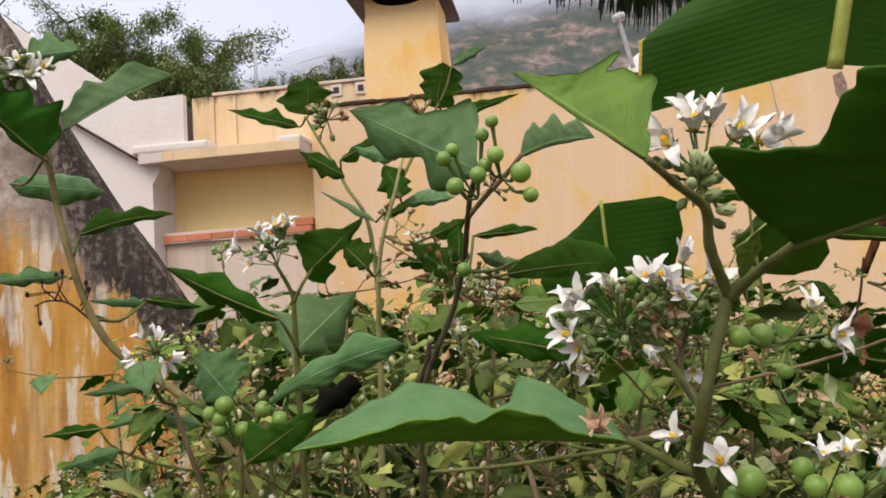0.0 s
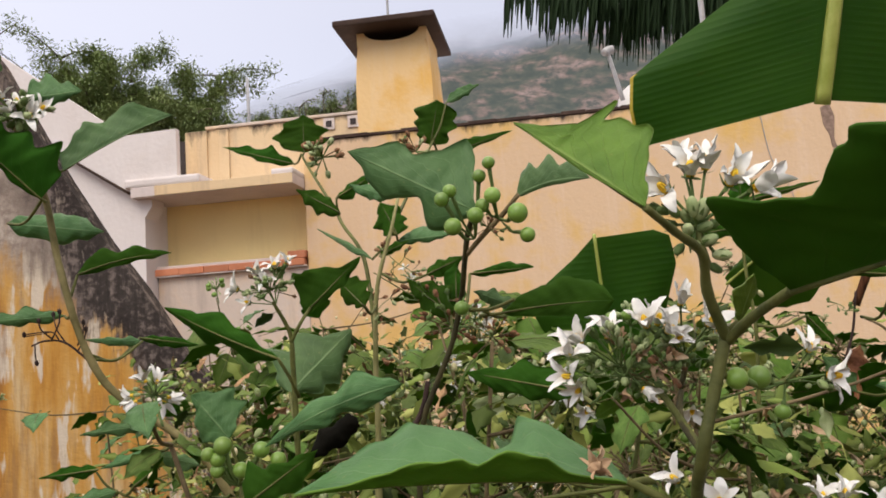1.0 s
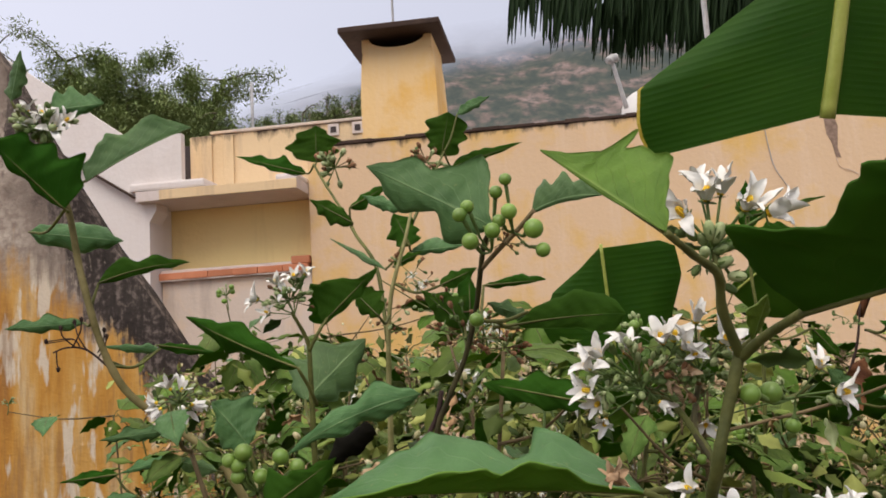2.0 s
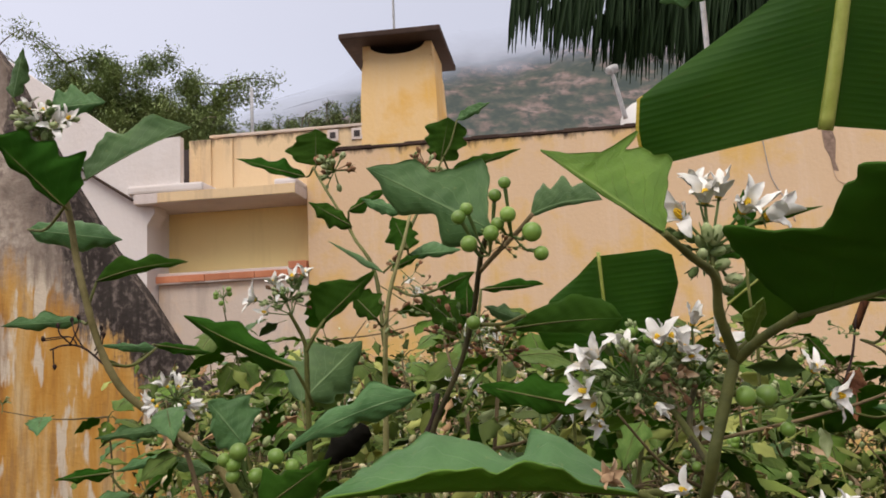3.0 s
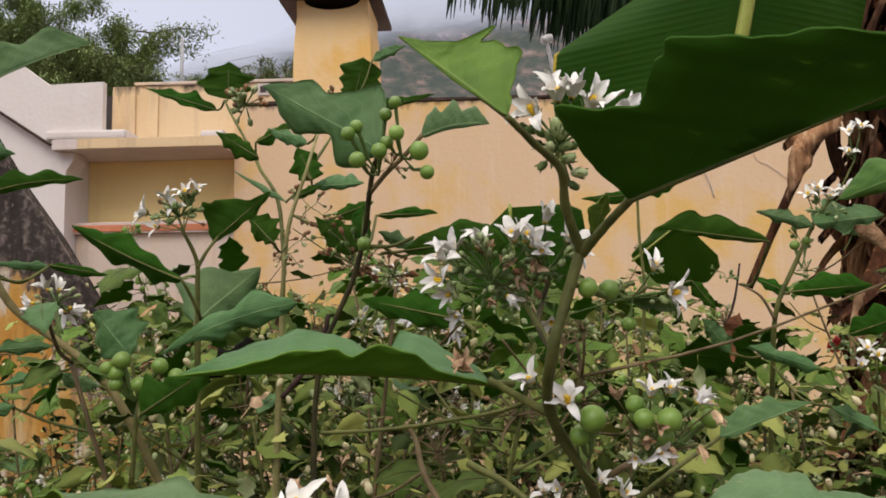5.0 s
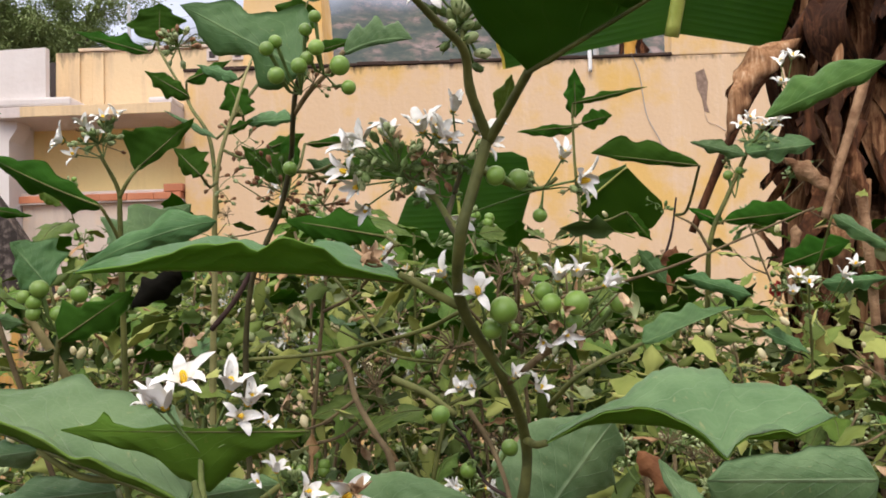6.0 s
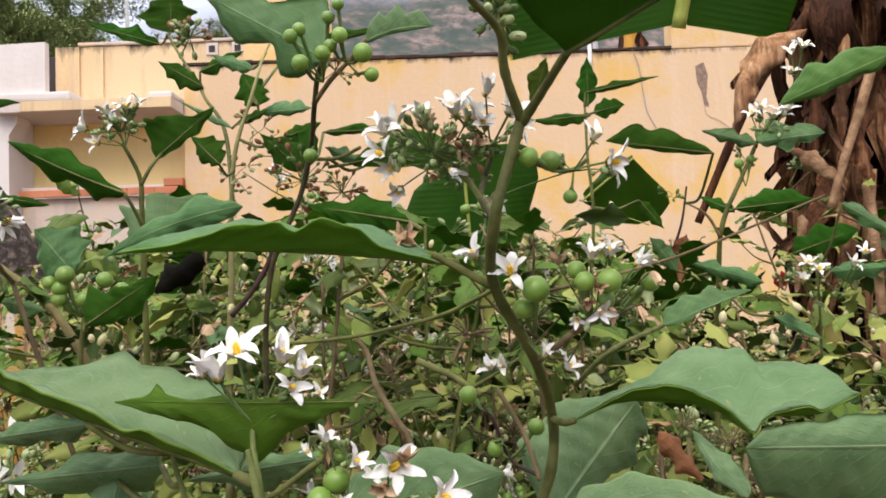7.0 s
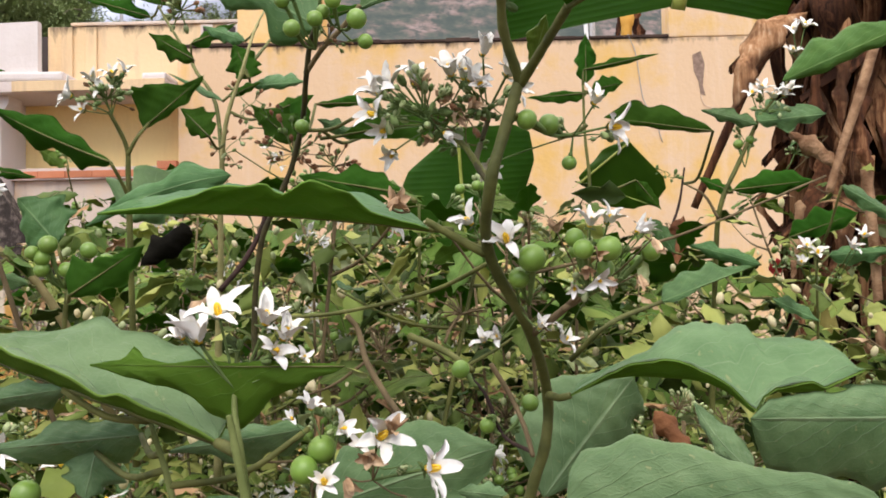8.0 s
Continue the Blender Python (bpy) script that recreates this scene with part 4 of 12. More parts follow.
def make_dish():
    d = thing("satellite_dish", "white satellite dish with angled arm behind the wall", "satellite dish", m=HOUSE)
    bm = bmesh.new()
    cx, cy, cz = 3.0, 0.75, 3.68
    ax = Vector((-0.25, 0.9, 0.05)).normalized()
    x = ax.orthogonal().normalized()
    y = ax.cross(x)
    for off in (0.0, 0.012):
        rings = []
        for i in range(7):
            r = 0.24 * i / 6
            rings.append([bm.verts.new(Vector((cx, cy, cz)) + (x * math.cos(a) + y * math.sin(a)) * r + ax * (0.8 * r * r - off)) for a in [2 * math.pi * k / 24 for k in range(24)]])
        for a, b in zip(rings, rings[1:]):
            for k in range(24):
                bm.faces.new((a[k], a[(k + 1) % 24], b[(k + 1) % 24], b[k]))
    bmesh.ops.remove_doubles(bm, verts=bm.verts, dist=1e-4)
    part("reflector", bm, M_DISH, d, smooth=True)
    bm = bmesh.new()
    tube(bm, [(2.80, 0.62, 3.72), (2.75, 0.60, 3.95), (2.70, 0.58, 4.17)], 0.022, 0.018, 7)
    part("arm", bm, M_METAL, d, "pale grey feed arm", True)
    bm = bmesh.new()
    tube(bm, [(2.67, 0.55, 4.15), (2.70, 0.58, 4.18), (2.75, 0.6, 4.19)], 0.035, 0.04, 8)
    part("feed_horn", bm, M_METAL, d, smooth=True)
    bm = bmesh.new()
    tube(bm, [(2.95, 0.85, 3.25), (2.95, 0.85, 3.5), (2.94, 0.8, 3.66)], 0.025, 0.025, 7)
    part("mast", bm, M_METAL, d, smooth=True)
    return d


make_dish()
make_pole(-3.77, 16.0, 0, 7.12, 0.035, "utility_pole", "thin grey pole rising behind the roof")


def make_pot(x, y, z):
    """Ochre clay pot on the flat roof, with dead leaves leaning on it."""
    t = thing("clay_pot", "ochre clay pot standing on the flat roof", "pot")
    bm = bmesh.new()
    prof = ((0.03, -0.7), (0.05, -0.69), (0.055, -0.1), (0.075, -0.05), (0.085, 0.0), (0.075, 0.04), (0.05, 0.06), (0.056, 0.075), (0.046, 0.075), (0.04, 0.05))
    rings = [[bm.verts.new((x + r * math.cos(2 * math.pi * k / 16), y + r * math.sin(2 * math.pi * k / 16), z + h)) for k in range(16)] for r, h in prof]
    for a, b in zip(rings, rings[1:]):
        for k in range(16):
            bm.faces.new((a[k], a[(k + 1) % 16], b[(k + 1) % 16], b[k]))
    part("vessel", bm, M_OCHREPOT, t, smooth=True)
    for k, (dx, dz, w) in enumerate(((0.14, 0.16, 0.4), (0.10, 0.22, 0.3), (-0.14, 0.12, 0.3), (0.18, 0.05, 0.45))):
        part("dead_leaf", blade(bmesh.new(), (x + dx * 0.4, y - 0.03, z + dz), (x + dx, y - 0.05, z - 0.35), [(0.2, w * 0.4), (0.6, w * 0.3)], [(0.3, w * 0.35), (0.7, w * 0.2)], (15, 35), seed=k, wave=0.08, curl=60, nu=12, nv=3), [M_STRIP, M_STRIP], t, "dry brown leaf", True)
    return t


M_OCHREPOT = plain("ochre_clay", (0.55, 0.30, 0.06), (0.66, 0.40, 0.10), 12, 0.8, 0.2)


# ---- banana plant ----
def banana_blade(name, base, tip, left, right, phi, bow, seed, parent, face=(0, -1, 0), torn=0.0, top=True, dry_edge=False, rib=0.013):
    """A long ribbed blade cut square where the wind tore it, with a thick channelled midrib."""
    bm = bmesh.new()
    base, tip = Vector(base), Vector(tip)
    a = tip - base
    ln = a.length
    a.normalize()
    f = Vector(face)
    f = (f - a * f.dot(a)).normalized()
    s = a.cross(f)
    uvl = bm.loops.layers.uv.verify()
    nu, nv = (300, 10) if ln > 0.3 else (120, 10)
    for sg, prof, ang in ((-1, left, phi[0]), (1, right, phi[1])):
        g = radians(ang)
        for side in (1, -1):
            rows = []
            for i in range(nu + 1):
                u = i / nu
                c = base + a * (ln * u) + f * (bow * ln * 4 * u * (1 - u))
                w = ln * np.interp(u, [p[0] for p in prof], [p[1] for p in prof])
                row = []
                for j in range(nv + 1):
                    q = j / (nv - 1) * 0.982 if j < nv else 1.0
                    gg = g + 0.5 * g * q * q
                    out = s * (sg * math.cos(gg)) - f * math.sin(gg)
                    nr = f * math.cos(gg) + s * (sg * math.sin(gg))
                    rip = (0.0016 if ln > 0.3 else 0.0004) * ln * (0.5 - abs(math.sin(u * 98 + 0.5 * math.sin(q * 3))) ** 0.7) * min(1, q * 3) + 0.004 * math.sin(u * 11 + q * 4 + seed) * q
                    lean = a * (torn * w * q if sg < 0 else 0)
                    row.append(bm.verts.new(c + out * (w * q) + lean + nr * (rip + side * 0.0006)))
                rows.append(row)
            for i in range(nu):
                for j in range(nv):
                    q = [(i, j), (i + 1, j), (i + 1, j + 1), (i, j + 1)]
                    if (side > 0) == (sg > 0):
                        q = [q[0], q[3], q[2], q[1]]
                    fc = bm.faces.new([rows[x][y] for x, y in q])
                    fc.material_index = 1 if dry_edge and j == nv - 1 and sg < 0 and i < 0.37 * nu else 0
                    for lp, (x, y) in zip(fc.loops, q):
                        lp[uvl].uv = (x / nu, 0.5 + sg * 0.5 * y / nv)
    lf = part(name, bm, [M_BANANA, M_YEDGE], parent, "large ribbed green banana leaf", True)
    bm = bmesh.new()
    pts = [base + a * (ln * u) + f * (bow * ln * 4 * u * (1 - u) + 0.004) for u in (-0.02, 0.25, 0.5, 0.75, 1)]
    tube(bm, pts, rib, rib * 0.85, 8)
    part("midrib", bm, M_RIB, lf, "pale yellow-green midrib", True)
    return lf


M_YEDGE = plain("yellowed_leaf_margin", (0.42, 0.30, 0.03), (0.55, 0.42, 0.06), 30, 0.6)



# ---- banana stem with its skirt of dead leaves ----
def make_banana_stem(plant, foot, top, lean):
    bm = bmesh.new()
    tube(bm, [foot, Vector(foot).lerp(Vector(top), 0.5) + Vector((0.01, 0, 0)), top], 0.072, 0.06, 14, 6, 0.05)
    part("pseudostem", bm, M_SHEATH, plant, "brown fibrous banana stem", True)
    rng = random.Random(31)
    f, t = Vector(foot), Vector(top)
    for k in range(210):
        a = rng.random() * 2 * math.pi
        h = 0.45 + 0.55 * rng.random()
        c = f.lerp(t, h) + Vector((math.cos(a), math.sin(a), 0)) * 0.068
        out = Vector((math.cos(a), math.sin(a), 0))
        ln = 0.18 + 0.42 * rng.random()
        w = 0.006 + (0.020 if k % 3 else 0.045) * rng.random()
        bm = bmesh.new()
        pts = [c, c + out * (0.02 + 0.05 * rng.random()) + Vector((0, 0, -0.25 * ln)), c + out * (0.04 + 0.10 * rng.random()) + Vector((rng.gauss(0, 0.03), 0, -0.65 * ln)), c + out * (0.05 + 0.08 * rng.random()) + Vector((rng.gauss(0, 0.05), 0, -ln))]
        path = smooth_path(pts, 7)
        side = Vector((-math.sin(a), math.cos(a), 0))
        tw = rng.random() * 2
        prev = None
        for off in (0.0, 0.0015):
            rows = []
            for i, p in enumerate(path):
                u = i / (len(path) - 1)
                sd2 = (side * math.cos(tw * u) + out * math.sin(tw * u))
                ww = w * (0.35 + 0.9 * math.sin(math.pi * min(1, u * 0.9 + 0.1))) * (1 + 0.25 * math.sin(9 * u + k))
                rows.append([bm.verts.new(p + sd2 * (ww * j) + out * (0.30 * ww * (j * j) + off) + Vector((0, 0, 0.01 * math.sin(7 * j + 5 * u))) + side * (0.012 * math.sin(8 * u + k * 1.7)) + out * (0.010 * noise.noise((9 * u + k, j * 2.0, k * 0.7)) + 0.007 * noise.noise((26 * u + k, j * 4.0, k * 0.3)))) for j in (-1, -0.5, 0, 0.5, 1)])
            for x, y in zip(rows, rows[1:]):
                for j in range(4):
                    bm.faces.new((x[j], x[j + 1], y[j + 1], y[j]))
        part("dead_leaf", bm, M_STRIP, plant, smooth=True)


# stem colour taken near black to paint the shade between hanging leaves
M_SHEATH = plain("sheath_with_gap_shade", (0.012, 0.007, 0.004), (0.07, 0.035, 0.018), 20, 0.9, 0.1, 0.7, 0.006)
M_PALEDRY = plain("pale_dry_stalk", (0.13, 0.062, 0.030), (0.42, 0.26, 0.15), 34, 0.8, 0.2, 0.8, 0.005)
# near-black leaf colour: the deep shade around it is painted on
M_SHADELEAF = plain("leaf_painted_deep_shade", (0.004, 0.004, 0.003), (0.012, 0.011, 0.008), 30, 0.9, 0.05, 0.4, 0.002)
M_YGSTEM = plain("yellow_green_banana_stem", (0.12, 0.10, 0.02), (0.26, 0.22, 0.06), 16, 0.6, 0.3, 0.4, 0.003)



# ---- foreground shrubs ----
shrub_near = thing("turkey_berry_shrub", "tall turkey berry shrub with white flowers and thick fuzzy stem", "shrub", group="turkey berry shrubs")
stem(shrub_near, [(0.1284, 0.4944, 1.3158), (0.1404, 0.4844, 1.3758), (0.1497, 0.4812, 1.4064), (0.1510, 0.4780, 1.4370), (0.1340, 0.4430, 1.4750), (0.1057, 0.4125, 1.5197), (0.1019, 0.3830, 1.5525), (0.1090, 0.3833, 1.5769), (0.1181, 0.3836, 1.6053)], 0.0034, 0.0027, seed=107, sides=12)
stem(shrub_near, [(0.1181, 0.3836, 1.6013), (0.1072, 0.3695, 1.6232), (0.1024, 0.3554, 1.6392), (0.0858, 0.3321, 1.6466), (0.0703, 0.3130, 1.6545)], 0.0027, 0.0014, seed=114)
stem(shrub_near, [(0.1181, 0.3836, 1.6013), (0.1225, 0.3613, 1.6108), (0.1251, 0.3209, 1.6198)], 0.0025, 0.0019, seed=121)
stem(shrub_near, [(0.1019, 0.3830, 1.5525), (0.0985, 0.4020, 1.5650), (0.1040, 0.4200, 1.5778), (0.1105, 0.4244, 1.5954)], 0.0019, 0.0013, M_OLIVE, seed=128)
stem(shrub_near, [(0.1037, 0.4123, 1.5196), (0.0895, 0.4137, 1.5277), (0.0732, 0.4151, 1.5373)], 0.0024, 0.0018, seed=135)
stem(shrub_near, [(0.1340, 0.4430, 1.4750), (0.1459, 0.4181, 1.4893), (0.1535, 0.4022, 1.5015)], 0.0022, 0.0014, M_TWIG, seed=142)
stem(shrub_near, [(0.1174, 0.4795, 1.4560), (0.1289, 0.4790, 1.4366), (0.1348, 0.4691, 1.4193), (0.1372, 0.4595, 1.4044)], 0.0016, 0.0014, M_TWIG, seed=149)
leaf(shrub_near, (0.0768, 0.4302, 1.5336), (-0.0869, 0.4066, 1.5419), [(0.08, 0.021), (0.19, 0.049), (0.31, 0.131), (0.41, 0.160), (0.48, 0.099), (0.53, 0.148), (0.65, 0.113), (0.76, 0.063), (0.86, 0.028), (0.95, 0.012)], [(0.03, 0.208), (0.10, 0.333), (0.15, 0.490), (0.22, 0.553), (0.31, 0.361), (0.38, 0.314), (0.44, 0.467), (0.51, 0.570), (0.63, 0.545), (0.72, 0.358), (0.86, 0.196), (0.95, 0.065)], (-122, 70), True, bow=(0.02, 0), wave=0.006, curl=(3, -4), seed=156, stalk=[(0.0901, 0.4378, 1.5331), (0.0835, 0.4347, 1.5337)], r=0.0018, mid=True, label="broad wavy lobed leaf with upturned margin")
leaf(shrub_near, (0.0703, 0.3130, 1.6545), (0.0250, 0.3357, 1.6967), [(0.204, 0.007), (0.454, 0.022), (0.732, 0.013)], [(0.114, 0.166), (0.217, 0.344), (0.317, 0.517), (0.417, 0.481), (0.536, 0.496), (0.625, 0.392), (0.628, 0.510), (0.661, 0.607), (0.692, 0.234), (0.878, 0.083)], (20, 28), True, wave=0.012, curl=(-8, -10), seed=163, r=0.0014, young=True, nu=60, label="young pale green leaf, backlit")
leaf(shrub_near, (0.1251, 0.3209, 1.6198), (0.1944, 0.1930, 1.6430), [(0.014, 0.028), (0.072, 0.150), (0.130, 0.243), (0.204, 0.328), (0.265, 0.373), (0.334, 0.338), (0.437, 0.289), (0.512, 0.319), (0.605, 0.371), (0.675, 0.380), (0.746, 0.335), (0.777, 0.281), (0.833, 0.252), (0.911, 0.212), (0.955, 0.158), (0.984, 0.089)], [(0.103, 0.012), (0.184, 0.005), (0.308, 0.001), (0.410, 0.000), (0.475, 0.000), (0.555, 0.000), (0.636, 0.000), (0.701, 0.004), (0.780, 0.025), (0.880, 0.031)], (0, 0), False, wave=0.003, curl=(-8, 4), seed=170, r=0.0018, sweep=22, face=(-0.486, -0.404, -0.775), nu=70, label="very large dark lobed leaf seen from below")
leaf(shrub_near, (0.1231, 0.3804, 1.6099), (0.1268, 0.3650, 1.6298), [(0.21, 0.12), (0.46, 0.26), (0.71, 0.16)], [(0.21, 0.14), (0.51, 0.30), (0.76, 0.17)], (30, 30), True, seed=177, stalk=[(0.1181, 0.3836, 1.6053)], young=True)
leaf(shrub_near, (0.1561, 0.4447, 1.4404), (0.3044, 0.4001, 1.4540), [(0.067, 0.082), (0.154, 0.137), (0.262, 0.182), (0.363, 0.243), (0.436, 0.311), (0.518, 0.363), (0.574, 0.380), (0.643, 0.360), (0.680, 0.315), (0.693, 0.233), (0.737, 0.233), (0.801, 0.211), (0.898, 0.174), (0.950, 0.089), (0.975, 0.017)], [(0.084, 0.045), (0.147, 0.078), (0.228, 0.108), (0.326, 0.129), (0.420, 0.112), (0.483, 0.091), (0.540, 0.079), (0.598, 0.072), (0.644, 0.012), (0.687, 0.051), (0.739, 0.106), (0.793, 0.086), (0.848, 0.018), (0.933, 0.006)], (52, -138), True, rise=[(0.084, 0.040), (0.147, 0.066), (0.228, 0.070), (0.326, 0.052), (0.420, 0.030), (0.483, 0.003), (0.540, -0.047), (0.598, -0.150), (0.644, -0.087), (0.687, -0.059), (0.739, -0.070), (0.848, -0.073), (0.933, -0.031)], wave=0.004, curl=(-4, 26), seed=184, stalk=[(0.1510, 0.4780, 1.4370), (0.1511, 0.4505, 1.4386)], r=0.002, downy=True, nu=90, label="broad wavy leaf with rolled margin")
leaf(shrub_near, (0.2477, 0.5388, 1.4880), (0.3106, 0.5317, 1.5108), [(0.151, 0.177), (0.412, 0.251), (0.642, 0.205), (0.820, 0.126)], [(0.184, 0.062), (0.470, 0.000), (0.717, 0.000)], (45, -30), True, seed=191, curl=(0, 20), mid=True, stalk=[(0.1632, 0.4678, 1.4579), (0.1834, 0.4542, 1.4795)])
c1 = cluster(shrub_near, "berry_cluster", "cluster of green berries and white flowers")
stem(c1, [(0.1439, 0.4141, 1.4893), (0.1562, 0.4122, 1.4965), (0.1655, 0.4057, 1.5024), (0.1744, 0.3994, 1.5067)], 0.0017, 0.0012, M_TWIG, seed=198, name="cluster_stalk")
berry(c1, (0.1427, 0.3821, 1.5257), 0.0049, (0.1593, 0.4117, 1.4980), 205)
berry(c1, (0.1439, 0.3722, 1.5198), 0.0050, (0.1593, 0.4117, 1.4980), 212)
berry(c1, (0.1546, 0.3658, 1.5197), 0.0061, (0.1593, 0.4117, 1.4980), 219)
berry(c1, (0.1558, 0.3762, 1.5105), 0.0045, (0.1593, 0.4117, 1.4980), 226)
berry(c1, (0.1797, 0.3780, 1.5185), 0.0051, (0.1593, 0.4117, 1.4980), 233)
berry(c1, (0.1756, 0.3888, 1.5135), 0.0038, (0.1593, 0.4117, 1.4980), 240)
berry(c1, (0.1265, 0.4047, 1.5167), 0.0075, (0.1306, 0.4306, 1.4921), 247)
berry(c1, (0.1222, 0.4158, 1.5068), 0.0058, (0.1306, 0.4306, 1.4921), 254)
berry(c1, (0.1458, 0.3921, 1.5195), 0.0035, (0.1593, 0.4117, 1.4980), 261)
flower(c1, (0.1140, 0.4058, 1.5252), (-0.3000, -0.7000, 0.6000), 0.0126, (0.1258, 0.4314, 1.4891), 268, 0.7)
flower(c1, (0.1470, 0.3713, 1.5303), (0.1000, -0.4000, 0.9000), 0.0095, (0.1593, 0.4117, 1.4980), 275, 0.7)
flower(c1, (0.1554, 0.3702, 1.5314), (0.3000, -0.3000, 0.9000), 0.0095, (0.1593, 0.4117, 1.4980), 282, 0.7)
flower(c1, (0.1691, 0.3688, 1.5268), (0.5000, -0.1000, 0.8000), 0.0089, (0.1593, 0.4117, 1.4980), 289, 0.7)
flower(c1, (0.1768, 0.3779, 1.5275), (0.4000, -0.1000, 0.9000), 0.0063, (0.1593, 0.4117, 1.4980), 296, 0.7)
flower(c1, (0.0980, 0.4173, 1.5352), (-0.6000, -0.3000, 0.5000), 0.0110, (0.1258, 0.4314, 1.4891), 303, 0.7)
flower(c1, (0.1490, 0.3672, 1.5058), (0.1000, -0.8000, -0.4000), 0.0077, (0.1593, 0.4117, 1.4980), 310, 0.7)
flower(c1, (0.1399, 0.3735, 1.5021), (-0.3000, -0.5000, -0.5000), 0.0056, (0.1593, 0.4117, 1.4980), 317, 0.7)
flower(c1, (0.1154, 0.4385, 1.4733), (-0.5000, -0.6000, 0.5000), 0.0089, (0.1258, 0.4314, 1.4891), 324, 0.7)
flower(c1, (0.1347, 0.4258, 1.4791), (0.2000, -0.2000, 0.9000), 0.0075, (0.1258, 0.4314, 1.4891), 331, 0.7)
flower(c1, (0.1486, 0.4345, 1.4715), (0.6000, -0.5000, 0.5000), 0.0102, (0.1593, 0.4117, 1.4980), 338, 0.7)
flower(c1, (0.1068, 0.4396, 1.4720), (-0.3000, -0.5000, 0.6000), 0.0070, (0.1258, 0.4314, 1.4891), 345, 0.7)
stem(c1, [(0.1580, 0.3964, 1.5059), (0.1617, 0.3943, 1.5064), (0.1673, 0.3920, 1.5054)], 0.000426107, 0.000284071, M_CALYX, seed=352, name="side_stalk")
bud(c1, (0.1737, 0.3883, 1.5041), (0.9265, -0.8634, -0.1212), 0.0032, (0.1673, 0.3920, 1.5054), False, 359)
bud(c1, (0.1736, 0.3930, 1.5056), (0.5681, 0.4543, 0.0480), 0.0030, (0.1673, 0.3920, 1.5054), True, 366)
bud(c1, (0.1717, 0.3947, 1.5063), (0.5324, -0.2603, 0.0978), 0.0041, (0.1673, 0.3920, 1.5054), False, 373)
bud(c1, (0.1733, 0.3941, 1.5044), (0.7149, 0.7983, -0.2000), 0.0049, (0.1673, 0.3920, 1.5054), True, 380)
bud(c1, (0.1759, 0.3959, 1.5025), (0.5012, -0.5297, -0.2864), 0.0029, (0.1673, 0.3920, 1.5054), False, 387)
stem(c1, [(0.1580, 0.3964, 1.5059), (0.1548, 0.3944, 1.5041), (0.1507, 0.3925, 1.5007)], 0.000426107, 0.000284071, M_CALYX, seed=394, name="side_stalk")
bud(c1, (0.1485, 0.3940, 1.4987), (-0.0861, 0.1285, -0.5877), 0.0041, (0.1507, 0.3925, 1.5007), False, 401)
bud(c1, (0.1450, 0.3887, 1.5070), (-1.3788, -1.3575, 1.0545), 0.0047, (0.1507, 0.3925, 1.5007), True, 408)
bud(c1, (0.1492, 0.3893, 1.4966), (-0.2655, -0.1175, -0.6990), 0.0047, (0.1507, 0.3925, 1.5007), True, 415)
bud(c1, (0.1493, 0.3963, 1.5044), (-1.4234, -0.5436, 1.0124), 0.0037, (0.1507, 0.3925, 1.5007), False, 422)
bud(c1, (0.1413, 0.3880, 1.5004), (-0.4736, -0.5218, -0.0617), 0.0041, (0.1507, 0.3925, 1.5007), True, 429)
stem(c1, [(0.1580, 0.3964, 1.5059), (0.1552, 0.3965, 1.5120), (0.1509, 0.3967, 1.5182)], 0.000426107, 0.000284071, M_CALYX, seed=436, name="side_stalk")
bud(c1, (0.1520, 0.3926, 1.5218), (0.8210, -0.0760, 1.0748), 0.0036, (0.1509, 0.3967, 1.5182), True, 443)
bud(c1, (0.1439, 0.3950, 1.5243), (-0.5421, -0.0055, 0.9321), 0.0051, (0.1509, 0.3967, 1.5182), True, 450)
bud(c1, (0.1448, 0.3982, 1.5181), (-0.9871, -0.8538, -0.0602), 0.0042, (0.1509, 0.3967, 1.5182), True, 457)
bud(c1, (0.1441, 0.3940, 1.5235), (-0.4513, -0.2156, 0.8839), 0.0034, (0.1509, 0.3967, 1.5182), True, 464)
bud(c1, (0.1526, 0.3902, 1.5243), (0.5188, -0.1813, 1.1681), 0.0042, (0.1509, 0.3967, 1.5182), True, 471)
stem(c1, [(0.1580, 0.3964, 1.5059), (0.1606, 0.3939, 1.5111), (0.1636, 0.3915, 1.5155)], 0.000426107, 0.000284071, M_CALYX, seed=478, name="side_stalk")
bud(c1, (0.1592, 0.3864, 1.5185), (-0.6288, -0.2131, 0.8253), 0.0043, (0.1636, 0.3915, 1.5155), True, 485)
bud(c1, (0.1621, 0.3891, 1.5213), (-0.3181, 0.0486, 1.2849), 0.0035, (0.1636, 0.3915, 1.5155), True, 492)
bud(c1, (0.1626, 0.3853, 1.5233), (0.0575, 0.1289, 1.2967), 0.0040, (0.1636, 0.3915, 1.5155), True, 499)
bud(c1, (0.1664, 0.3902, 1.5194), (0.5114, -0.6536, 0.9935), 0.0044, (0.1636, 0.3915, 1.5155), True, 506)
bud(c1, (0.1707, 0.3897, 1.5199), (1.0167, -0.6960, 0.7661), 0.0048, (0.1636, 0.3915, 1.5155), False, 513)
stem(c1, [(0.1653, 0.4008, 1.5011), (0.1678, 0.3994, 1.5011), (0.1698, 0.3979, 1.5016)], 0.000350102, 0.000233401, M_TWIG, seed=520, name="side_stalk")
bud(c1, (0.1711, 0.4003, 1.5086), (0.4207, 0.0918, 1.2995), 0.0026, (0.1698, 0.3979, 1.5016), False, 527)
